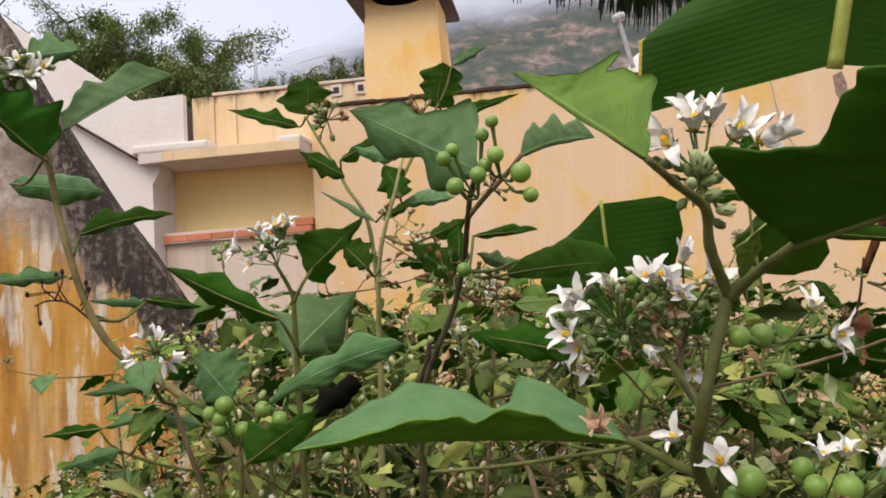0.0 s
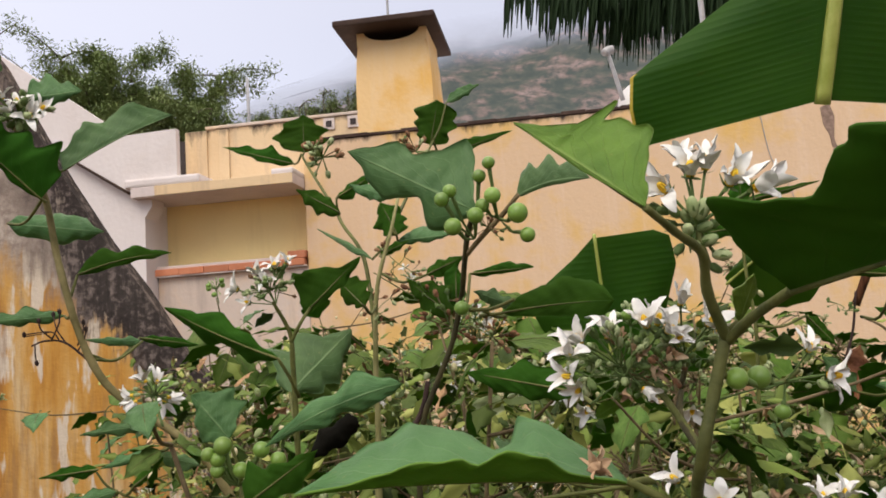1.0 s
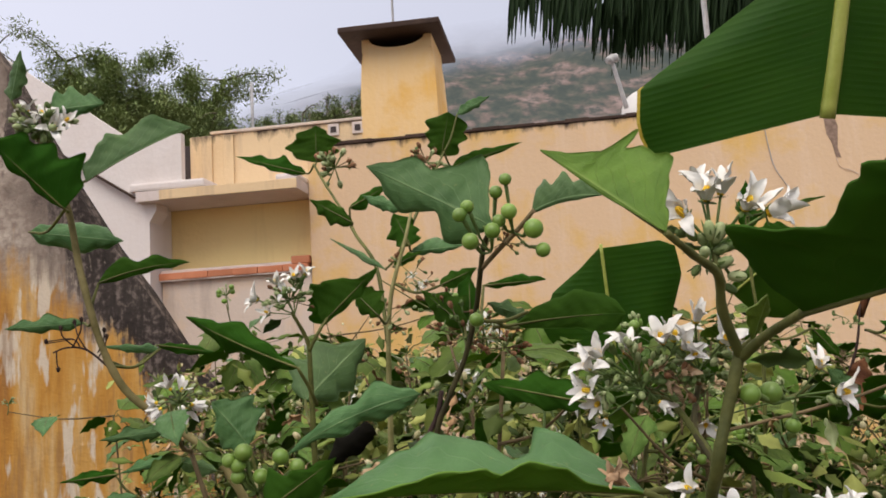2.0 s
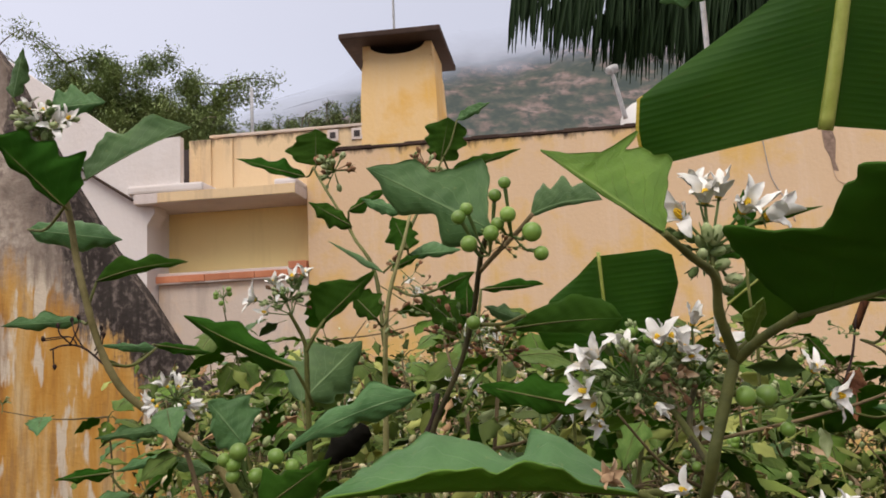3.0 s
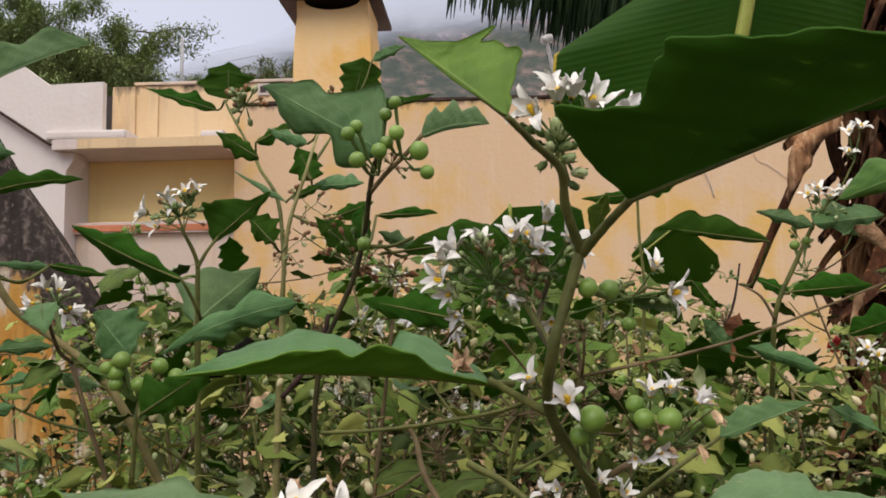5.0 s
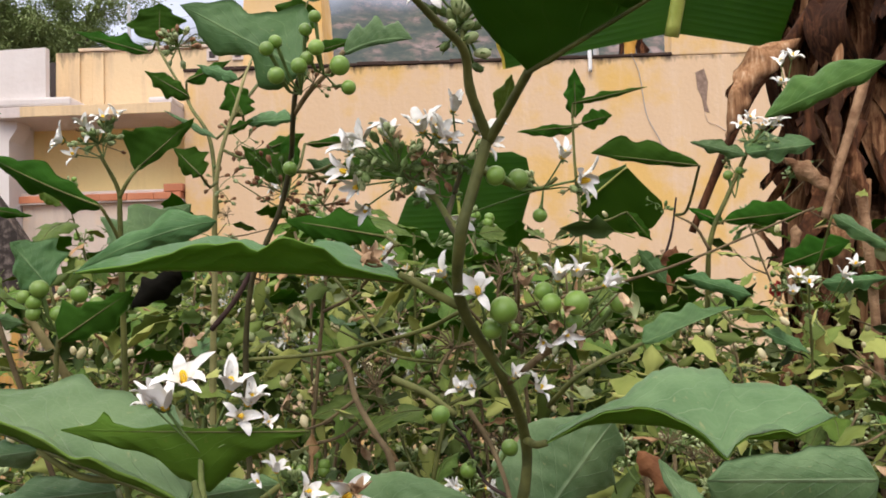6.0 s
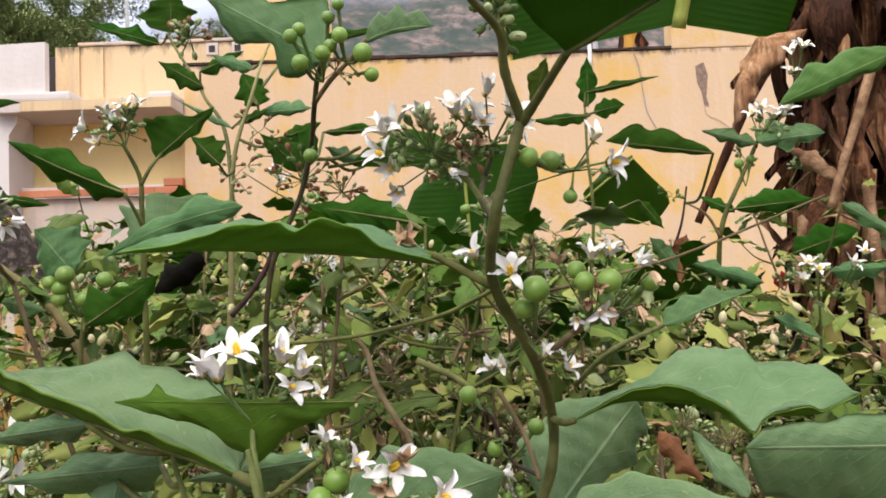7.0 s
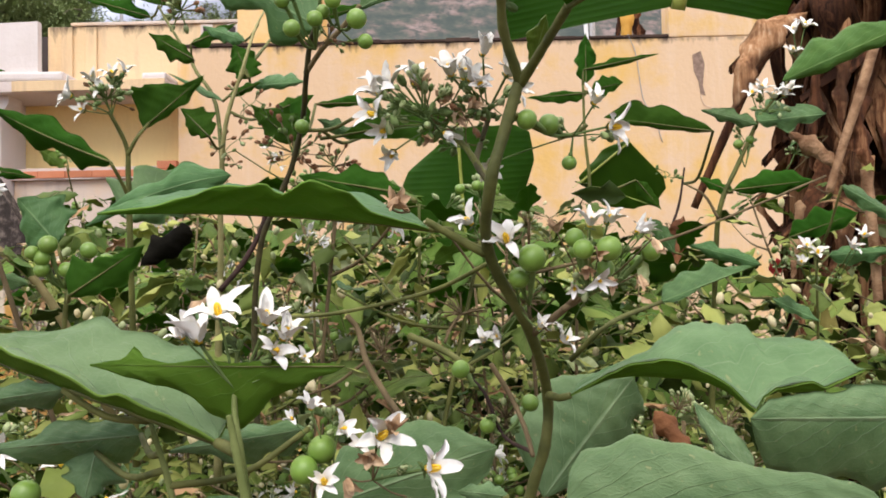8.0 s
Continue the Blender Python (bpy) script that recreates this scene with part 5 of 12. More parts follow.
bud(c1, (0.1720, 0.3933, 1.5028), (1.5013, 0.1135, 0.2008), 0.0026, (0.1698, 0.3979, 1.5016), False, 534)
bud(c1, (0.1714, 0.3957, 1.5007), (0.1097, -0.1885, -0.4888), 0.0034, (0.1698, 0.3979, 1.5016), False, 541)
bud(c1, (0.1678, 0.3933, 1.5090), (-0.2654, 0.2234, 1.2953), 0.0034, (0.1698, 0.3979, 1.5016), False, 548)
bud(c1, (0.1736, 0.4022, 1.5010), (1.0165, 0.1037, -0.4031), 0.0040, (0.1698, 0.3979, 1.5016), False, 555)
bud(c1, (0.1776, 0.3977, 1.5026), (1.2060, 0.1863, 0.2659), 0.0040, (0.1698, 0.3979, 1.5016), False, 562)
stem(c1, [(0.1653, 0.4008, 1.5011), (0.1613, 0.4006, 1.4995), (0.1565, 0.4004, 1.4993)], 0.000350102, 0.000233401, M_TWIG, seed=569, name="side_stalk")
bud(c1, (0.1543, 0.4021, 1.4998), (-0.9886, 0.2512, -0.1228), 0.0027, (0.1565, 0.4004, 1.4993), False, 576)
bud(c1, (0.1549, 0.4061, 1.4981), (-0.8733, -0.4753, -0.4132), 0.0026, (0.1565, 0.4004, 1.4993), False, 583)
bud(c1, (0.1551, 0.4034, 1.4975), (-0.6401, 0.7108, -0.5871), 0.0028, (0.1565, 0.4004, 1.4993), False, 590)
bud(c1, (0.1543, 0.3960, 1.4985), (-0.1997, 0.3881, -0.6710), 0.0026, (0.1565, 0.4004, 1.4993), False, 597)
bud(c1, (0.1532, 0.4004, 1.4995), (-0.6190, 0.0458, -0.1615), 0.0022, (0.1565, 0.4004, 1.4993), False, 604)
bud(c1, (0.1637, 0.4022, 1.4970), (1.0829, -0.3471, -0.2476), 0.0042, (0.1565, 0.4004, 1.4993), False, 611)
stem(c1, [(0.1653, 0.4008, 1.5011), (0.1697, 0.3990, 1.5057), (0.1717, 0.3976, 1.5096)], 0.000350102, 0.000233401, M_TWIG, seed=618, name="side_stalk")
bud(c1, (0.1746, 0.3965, 1.5125), (0.6032, 0.6404, 0.8565), 0.0024, (0.1717, 0.3976, 1.5096), False, 625)
bud(c1, (0.1730, 0.3922, 1.5084), (0.9545, -1.0656, -0.4138), 0.0022, (0.1717, 0.3976, 1.5096), False, 632)
bud(c1, (0.1738, 0.4024, 1.5135), (0.2854, -0.3457, 1.2953), 0.0031, (0.1717, 0.3976, 1.5096), False, 639)
bud(c1, (0.1730, 0.3937, 1.5123), (0.8778, -0.4167, 0.8626), 0.0035, (0.1717, 0.3976, 1.5096), False, 646)
bud(c1, (0.1696, 0.3934, 1.5174), (-0.1064, -0.3764, 1.2928), 0.0032, (0.1717, 0.3976, 1.5096), False, 653)
bud(c1, (0.1689, 0.3973, 1.5170), (-0.4397, -0.3730, 1.2290), 0.0026, (0.1717, 0.3976, 1.5096), False, 660)
c2 = cluster(shrub_near, "flower_cluster", "radiating cluster of white flowers, buds and spent stalks")
stem(c2, [(0.1019, 0.3830, 1.5525), (0.0985, 0.4020, 1.5650), (0.0930, 0.4150, 1.5775), (0.0807, 0.4205, 1.5870)], 0.0021, 0.0013, M_STEM, seed=667, name="cluster_stalk")
flower(c2, (0.0499, 0.4013, 1.5996), (-0.7000, -0.5000, 0.5000), 0.0113, (0.0797, 0.4154, 1.5871), 674, 0.9)
flower(c2, (0.0556, 0.4094, 1.6043), (-0.5000, -0.3000, 0.8000), 0.0120, (0.0797, 0.4154, 1.5871), 681, 1.1)
flower(c2, (0.0685, 0.4093, 1.6062), (0.1000, -0.3000, 0.9000), 0.0115, (0.0797, 0.4154, 1.5871), 688, 1.3)
flower(c2, (0.0871, 0.4056, 1.6104), (-0.3000, -0.5000, 0.8000), 0.0130, (0.1090, 0.4244, 1.5955), 695, 0.6)
flower(c2, (0.0948, 0.4172, 1.6112), (0.2000, -0.5000, 0.9000), 0.0123, (0.1090, 0.4244, 1.5955), 702, 0.6)
flower(c2, (0.0950, 0.4008, 1.6072), (0.5000, -0.6000, 0.5000), 0.0103, (0.1090, 0.4244, 1.5955), 709, 0.7)
flower(c2, (0.1027, 0.4002, 1.6194), (0.2000, -0.4000, 0.9000), 0.0103, (0.1090, 0.4244, 1.5955), 716, 1.3)
flower(c2, (0.1140, 0.3974, 1.6088), (0.4000, -0.6000, 0.7000), 0.0127, (0.1090, 0.4244, 1.5955), 723, 0.5)
flower(c2, (0.1221, 0.4160, 1.6053), (0.7000, -0.7000, 0.2000), 0.0095, (0.1090, 0.4244, 1.5955), 730, 0.5)
flower(c2, (0.0480, 0.4015, 1.5895), (-0.8000, -0.6000, 0.1000), 0.0102, (0.0797, 0.4154, 1.5871), 737, 0.6)
flower(c2, (0.0535, 0.4083, 1.5830), (-0.6000, -0.7000, -0.3000), 0.0094, (0.0797, 0.4154, 1.5871), 744, 0.8)
flower(c2, (0.0828, 0.4071, 1.5815), (0.6000, -0.5000, -0.5000), 0.0088, (0.0797, 0.4154, 1.5871), 751, 1.3)
flower(c2, (0.0999, 0.3986, 1.6036), (0.2000, -0.9000, 0.3000), 0.0077, (0.1090, 0.4244, 1.5955), 758, 0.8)
flower(c2, (0.0577, 0.4197, 1.5738), (-0.3000, -0.5000, -0.7000), 0.0090, (0.0797, 0.4154, 1.5871), 765, 1)
stem(c2, [(0.0725, 0.4148, 1.5923), (0.0800, 0.4192, 1.5900), (0.0848, 0.4239, 1.5867)], 0.000526649, 0.000351099, M_CALYX, seed=772, name="side_stalk")
bud(c2, (0.0900, 0.4305, 1.5838), (0.5379, -0.4991, -0.5202), 0.0055, (0.0848, 0.4239, 1.5867), True, 779)
bud(c2, (0.0897, 0.4245, 1.5865), (1.1043, -0.3288, -0.1454), 0.0052, (0.0848, 0.4239, 1.5867), True, 786)
bud(c2, (0.0828, 0.4282, 1.5856), (-0.8619, -0.1074, -0.4958), 0.0038, (0.0848, 0.4239, 1.5867), True, 793)
bud(c2, (0.0928, 0.4199, 1.5854), (1.5272, -0.1882, -0.0869), 0.0039, (0.0848, 0.4239, 1.5867), True, 800)
bud(c2, (0.0806, 0.4202, 1.5826), (-0.4653, 0.1750, -0.6267), 0.0063, (0.0848, 0.4239, 1.5867), False, 807)
stem(c2, [(0.0725, 0.4148, 1.5923), (0.0715, 0.4103, 1.5899), (0.0747, 0.4059, 1.5879)], 0.000526649, 0.000351099, M_CALYX, seed=814, name="side_stalk")
bud(c2, (0.0756, 0.4077, 1.5853), (0.0162, 0.1083, -0.6908), 0.0032, (0.0747, 0.4059, 1.5879), True, 821)
bud(c2, (0.0743, 0.4060, 1.5853), (-0.3630, -1.5726, -0.6987), 0.0054, (0.0747, 0.4059, 1.5879), True, 828)
bud(c2, (0.0712, 0.4113, 1.5838), (-0.4346, 0.1641, -0.5649), 0.0032, (0.0747, 0.4059, 1.5879), True, 835)
bud(c2, (0.0765, 0.4126, 1.5858), (0.1230, -0.3415, -0.6930), 0.0038, (0.0747, 0.4059, 1.5879), False, 842)
bud(c2, (0.0768, 0.4030, 1.5939), (0.4236, -0.0640, 1.2163), 0.0048, (0.0747, 0.4059, 1.5879), False, 849)
stem(c2, [(0.0725, 0.4148, 1.5923), (0.0652, 0.4084, 1.5905), (0.0573, 0.4022, 1.5885)], 0.000526649, 0.000351099, M_CALYX, seed=856, name="side_stalk")
bud(c2, (0.0547, 0.4006, 1.5830), (0.1335, 0.1155, -0.6769), 0.0060, (0.0573, 0.4022, 1.5885), True, 863)
bud(c2, (0.0533, 0.3963, 1.5878), (-1.0337, 1.2694, -0.4555), 0.0035, (0.0573, 0.4022, 1.5885), True, 870)
bud(c2, (0.0614, 0.4000, 1.5947), (0.8449, 0.4772, 1.1146), 0.0039, (0.0573, 0.4022, 1.5885), True, 877)
bud(c2, (0.0567, 0.3963, 1.5855), (0.4274, -0.4191, -0.6964), 0.0059, (0.0573, 0.4022, 1.5885), False, 884)
bud(c2, (0.0490, 0.4032, 1.5943), (-0.5255, -0.7185, 0.7724), 0.0056, (0.0573, 0.4022, 1.5885), True, 891)
stem(c2, [(0.0725, 0.4148, 1.5923), (0.0685, 0.4140, 1.5927), (0.0634, 0.4129, 1.5965)], 0.000526649, 0.000351099, M_CALYX, seed=898, name="side_stalk")
bud(c2, (0.0533, 0.4117, 1.6004), (-1.0200, 0.2663, 0.5179), 0.0048, (0.0634, 0.4129, 1.5965), True, 905)
bud(c2, (0.0585, 0.4197, 1.5973), (-0.8766, 0.1107, 0.0673), 0.0064, (0.0634, 0.4129, 1.5965), True, 912)
bud(c2, (0.0595, 0.4097, 1.5965), (-0.6265, 0.0504, -0.2759), 0.0057, (0.0634, 0.4129, 1.5965), False, 919)
bud(c2, (0.0568, 0.4159, 1.6015), (-1.3488, -0.1854, 0.7513), 0.0044, (0.0634, 0.4129, 1.5965), True, 926)
bud(c2, (0.0561, 0.4158, 1.5948), (-0.4428, -0.0570, -0.2233), 0.0042, (0.0634, 0.4129, 1.5965), True, 933)
stem(c2, [(0.0725, 0.4148, 1.5923), (0.0654, 0.4109, 1.5946), (0.0592, 0.4073, 1.5952)], 0.000526649, 0.000351099, M_CALYX, seed=940, name="side_stalk")
bud(c2, (0.0517, 0.4044, 1.6012), (-1.2203, -0.2283, 0.8657), 0.0052, (0.0592, 0.4073, 1.5952), True, 947)
bud(c2, (0.0625, 0.4133, 1.5897), (1.0256, -0.1129, -0.6592), 0.0054, (0.0592, 0.4073, 1.5952), True, 954)
bud(c2, (0.0523, 0.4138, 1.5932), (-0.8703, -0.0131, -0.2470), 0.0047, (0.0592, 0.4073, 1.5952), False, 961)
bud(c2, (0.0593, 0.4115, 1.5933), (-0.2551, 0.1507, -0.6953), 0.0051, (0.0592, 0.4073, 1.5952), True, 968)
bud(c2, (0.0502, 0.4002, 1.5988), (-1.3946, 0.3755, 0.5318), 0.0036, (0.0592, 0.4073, 1.5952), True, 975)
stem(c2, [(0.0725, 0.4148, 1.5923), (0.0722, 0.4074, 1.5989), (0.0709, 0.4002, 1.6042)], 0.000526649, 0.000351099, M_CALYX, seed=982, name="side_stalk")
bud(c2, (0.0707, 0.3944, 1.6088), (0.2462, -0.5979, 1.2864), 0.0041, (0.0709, 0.4002, 1.6042), True, 989)
bud(c2, (0.0653, 0.4007, 1.6099), (-0.7306, -0.3149, 0.9079), 0.0039, (0.0709, 0.4002, 1.6042), True, 996)
bud(c2, (0.0710, 0.3981, 1.6102), (0.1590, 0.1220, 1.2999), 0.0035, (0.0709, 0.4002, 1.6042), True, 1003)
bud(c2, (0.0686, 0.3969, 1.6114), (-0.3829, -1.1922, 1.2554), 0.0049, (0.0709, 0.4002, 1.6042), True, 1010)
bud(c2, (0.0678, 0.4011, 1.6126), (-0.1734, -0.8243, 1.2044), 0.0043, (0.0709, 0.4002, 1.6042), True, 1017)
stem(c2, [(0.0725, 0.4148, 1.5923), (0.0796, 0.4160, 1.5943), (0.0891, 0.4169, 1.5993)], 0.000526649, 0.000351099, M_CALYX, seed=1024, name="side_stalk")
bud(c2, (0.0971, 0.4183, 1.6006), (0.9993, 0.4237, 0.2443), 0.0037, (0.0891, 0.4169, 1.5993), True, 1031)
bud(c2, (0.0860, 0.4121, 1.6061), (-0.0840, -0.2158, 1.2279), 0.0041, (0.0891, 0.4169, 1.5993), False, 1038)
bud(c2, (0.0947, 0.4238, 1.5982), (0.5362, 0.0781, -0.3676), 0.0049, (0.0891, 0.4169, 1.5993), False, 1045)
bud(c2, (0.0955, 0.4136, 1.6008), (1.3013, -0.7832, 0.2781), 0.0048, (0.0891, 0.4169, 1.5993), True, 1052)
bud(c2, (0.0936, 0.4090, 1.6067), (1.1346, -0.1258, 1.0764), 0.0049, (0.0891, 0.4169, 1.5993), False, 1059)
stem(c2, [(0.0725, 0.4148, 1.5923), (0.0776, 0.4096, 1.5941), (0.0786, 0.4043, 1.5975)], 0.000526649, 0.000351099, M_CALYX, seed=1066, name="side_stalk")
bud(c2, (0.0852, 0.4033, 1.6023), (0.4598, 0.2008, 0.8219), 0.0052, (0.0786, 0.4043, 1.5975), True, 1073)
bud(c2, (0.0846, 0.4014, 1.6015), (0.6535, 0.2489, 0.7218), 0.0041, (0.0786, 0.4043, 1.5975), True, 1080)
bud(c2, (0.0856, 0.4047, 1.6035), (0.7604, -0.8513, 0.9435), 0.0033, (0.0786, 0.4043, 1.5975), False, 1087)
bud(c2, (0.0826, 0.4081, 1.5980), (0.6491, 0.3978, -0.1500), 0.0045, (0.0786, 0.4043, 1.5975), True, 1094)
bud(c2, (0.0824, 0.4092, 1.6043), (-0.1019, -0.9140, 1.2352), 0.0044, (0.0786, 0.4043, 1.5975), True, 1101)
stem(c2, [(0.1092, 0.4189, 1.5984), (0.1125, 0.4191, 1.5956), (0.1157, 0.4193, 1.5929)], 0.000452739, 0.000301826, M_CALYX, seed=1108, name="side_stalk")
bud(c2, (0.1216, 0.4181, 1.5922), (0.6454, -0.1721, -0.0569), 0.0049, (0.1157, 0.4193, 1.5929), False, 1115)
bud(c2, (0.1114, 0.4198, 1.5929), (-0.7842, -0.8947, -0.0971), 0.0047, (0.1157, 0.4193, 1.5929), False, 1122)
bud(c2, (0.1213, 0.4233, 1.5906), (1.2519, -1.0481, -0.4007), 0.0037, (0.1157, 0.4193, 1.5929), False, 1129)
bud(c2, (0.1126, 0.4153, 1.5907), (-0.5288, 0.0110, -0.6314), 0.0033, (0.1157, 0.4193, 1.5929), False, 1136)
bud(c2, (0.1210, 0.4179, 1.5923), (0.8213, -0.8066, -0.0741), 0.0053, (0.1157, 0.4193, 1.5929), True, 1143)
bud(c2, (0.1228, 0.4227, 1.5925), (1.2336, -0.3841, 0.0001), 0.0055, (0.1157, 0.4193, 1.5929), True, 1150)
stem(c2, [(0.1092, 0.4189, 1.5984), (0.1070, 0.4148, 1.5967), (0.1033, 0.4108, 1.5937)], 0.000452739, 0.000301826, M_CALYX, seed=1157, name="side_stalk")
bud(c2, (0.0983, 0.4073, 1.5948), (-0.6976, -0.5219, 0.1893), 0.0040, (0.1033, 0.4108, 1.5937), False, 1164)
bud(c2, (0.0971, 0.4057, 1.5922), (-0.5079, -0.3481, -0.3303), 0.0048, (0.1033, 0.4108, 1.5937), False, 1171)
bud(c2, (0.1041, 0.4099, 1.5915), (0.0784, -0.4663, -0.6671), 0.0030, (0.1033, 0.4108, 1.5937), True, 1178)
bud(c2, (0.1006, 0.4101, 1.5903), (-0.3323, -1.6914, -0.6341), 0.0054, (0.1033, 0.4108, 1.5937), False, 1185)
bud(c2, (0.1072, 0.4146, 1.5918), (0.0478, 0.2611, -0.5000), 0.0049, (0.1033, 0.4108, 1.5937), False, 1192)
bud(c2, (0.1009, 0.4066, 1.5915), (-0.2790, -0.8754, -0.6696), 0.0047, (0.1033, 0.4108, 1.5937), False, 1199)
stem(c2, [(0.1092, 0.4189, 1.5984), (0.1052, 0.4147, 1.6002), (0.1027, 0.4105, 1.6010)], 0.000452739, 0.000301826, M_CALYX, seed=1206, name="side_stalk")
bud(c2, (0.0947, 0.4075, 1.6035), (-0.6582, -0.7996, 0.4624), 0.0038, (0.1027, 0.4105, 1.6010), True, 1213)
bud(c2, (0.0988, 0.4104, 1.5998), (-0.9224, -0.5973, -0.3743), 0.0031, (0.1027, 0.4105, 1.6010), False, 1220)
bud(c2, (0.0968, 0.4152, 1.6000), (-0.5078, 0.0504, -0.1317), 0.0038, (0.1027, 0.4105, 1.6010), True, 1227)
bud(c2, (0.0985, 0.4136, 1.6012), (-0.9567, -0.3539, -0.0176), 0.0053, (0.1027, 0.4105, 1.6010), True, 1234)
bud(c2, (0.0957, 0.4058, 1.6047), (-0.8795, 0.4640, 0.7242), 0.0046, (0.1027, 0.4105, 1.6010), False, 1241)
bud(c2, (0.1031, 0.4067, 1.6044), (0.1846, 0.0424, 1.2065), 0.0053, (0.1027, 0.4105, 1.6010), False, 1248)
stem(c2, [(0.1092, 0.4189, 1.5984), (0.1135, 0.4183, 1.6005), (0.1165, 0.4176, 1.6036)], 0.000452739, 0.000301826, M_CALYX, seed=1255, name="side_stalk")
bud(c2, (0.1210, 0.4137, 1.6036), (1.2973, -0.4933, 0.0383), 0.0045, (0.1165, 0.4176, 1.6036), True, 1262)
bud(c2, (0.1227, 0.4215, 1.6062), (0.9011, -0.0515, 0.6180), 0.0045, (0.1165, 0.4176, 1.6036), False, 1269)
bud(c2, (0.1239, 0.4222, 1.6014), (1.0305, 0.4345, -0.2697), 0.0053, (0.1165, 0.4176, 1.6036), False, 1276)
bud(c2, (0.1213, 0.4221, 1.6053), (0.5052, -0.6151, 0.4370), 0.0053, (0.1165, 0.4176, 1.6036), True, 1283)
bud(c2, (0.1195, 0.4204, 1.6068), (1.1231, -0.0338, 1.0548), 0.0055, (0.1165, 0.4176, 1.6036), True, 1290)
bud(c2, (0.1146, 0.4158, 1.5994), (-0.7580, -0.7766, -0.6897), 0.0054, (0.1165, 0.4176, 1.6036), True, 1297)
stem(c2, [(0.0989, 0.4365, 1.5807), (0.1031, 0.4382, 1.5800), (0.1053, 0.4398, 1.5805)], 0.000385411, 0.000256941, M_TWIG, seed=1304, name="side_stalk")
bud(c2, (0.1095, 0.4346, 1.5813), (1.0649, -0.4974, 0.1418), 0.0034, (0.1053, 0.4398, 1.5805), False, 1311)
bud(c2, (0.1105, 0.4436, 1.5795), (0.9103, -0.9927, -0.2429), 0.0027, (0.1053, 0.4398, 1.5805), False, 1318)
bud(c2, (0.1062, 0.4455, 1.5778), (-0.1866, -0.5605, -0.6982), 0.0025, (0.1053, 0.4398, 1.5805), False, 1325)
bud(c2, (0.1077, 0.4353, 1.5827), (1.0445, -0.0112, 0.5509), 0.0031, (0.1053, 0.4398, 1.5805), False, 1332)
bud(c2, (0.1087, 0.4398, 1.5847), (0.4460, -0.6160, 1.0547), 0.0025, (0.1053, 0.4398, 1.5805), False, 1339)
stem(c2, [(0.0989, 0.4365, 1.5807), (0.0956, 0.4344, 1.5804), (0.0917, 0.4326, 1.5785)], 0.000385411, 0.000256941, M_TWIG, seed=1346, name="side_stalk")
bud(c2, (0.0913, 0.4362, 1.5765), (-0.2366, -0.9531, -0.6680), 0.0040, (0.0917, 0.4326, 1.5785), False, 1353)
bud(c2, (0.0974, 0.4303, 1.5779), (0.8348, -0.6836, -0.0643), 0.0046, (0.0917, 0.4326, 1.5785), False, 1360)
bud(c2, (0.0841, 0.4286, 1.5801), (-0.5665, -0.4811, 0.2488), 0.0034, (0.0917, 0.4326, 1.5785), False, 1367)
bud(c2, (0.0852, 0.4308, 1.5767), (-1.1948, 0.2461, -0.2932), 0.0039, (0.0917, 0.4326, 1.5785), False, 1374)
bud(c2, (0.0920, 0.4368, 1.5757), (-0.5178, -0.4197, -0.6968), 0.0046, (0.0917, 0.4326, 1.5785), False, 1381)
stem(c2, [(0.0989, 0.4365, 1.5807), (0.0955, 0.4379, 1.5820), (0.0887, 0.4394, 1.5833)], 0.000385411, 0.000256941, M_TWIG, seed=1388, name="side_stalk")
bud(c2, (0.0813, 0.4339, 1.5844), (-0.7010, -0.4229, 0.1603), 0.0034, (0.0887, 0.4394, 1.5833), False, 1395)
bud(c2, (0.0867, 0.4420, 1.5860), (-0.8696, -0.7979, 0.7857), 0.0027, (0.0887, 0.4394, 1.5833), False, 1402)
bud(c2, (0.0840, 0.4395, 1.5864), (-1.0262, -0.7212, 0.6486), 0.0045, (0.0887, 0.4394, 1.5833), False, 1409)
bud(c2, (0.0892, 0.4387, 1.5814), (0.7303, 0.5365, -0.6860), 0.0032, (0.0887, 0.4394, 1.5833), False, 1416)
bud(c2, (0.0845, 0.4360, 1.5863), (-0.7547, 0.0308, 0.7222), 0.0035, (0.0887, 0.4394, 1.5833), False, 1423)
stem(c2, [(0.0989, 0.4365, 1.5807), (0.0984, 0.4342, 1.5868), (0.0985, 0.4325, 1.5888)], 0.000385411, 0.000256941, M_TWIG, seed=1430, name="side_stalk")
bud(c2, (0.0932, 0.4320, 1.5932), (-0.8843, -0.1510, 0.8431), 0.0038, (0.0985, 0.4325, 1.5888), False, 1437)
bud(c2, (0.1069, 0.4355, 1.5909), (0.6790, -0.1118, 0.4604), 0.0033, (0.0985, 0.4325, 1.5888), False, 1444)
bud(c2, (0.0993, 0.4268, 1.5950), (0.3242, -0.5876, 1.2605), 0.0025, (0.0985, 0.4325, 1.5888), False, 1451)
bud(c2, (0.0973, 0.4281, 1.5925), (-0.0872, -0.2256, 1.2854), 0.0026, (0.0985, 0.4325, 1.5888), False, 1458)
bud(c2, (0.1004, 0.4328, 1.5961), (0.1719, -0.7619, 1.2844), 0.0027, (0.0985, 0.4325, 1.5888), False, 1465)
berry(c2, (0.0895, 0.4099, 1.5904), 0.0038, (0.0797, 0.4154, 1.5871), 1472)
c3 = cluster(shrub_near, "flower_cluster", "flower cluster with two unripe berries")
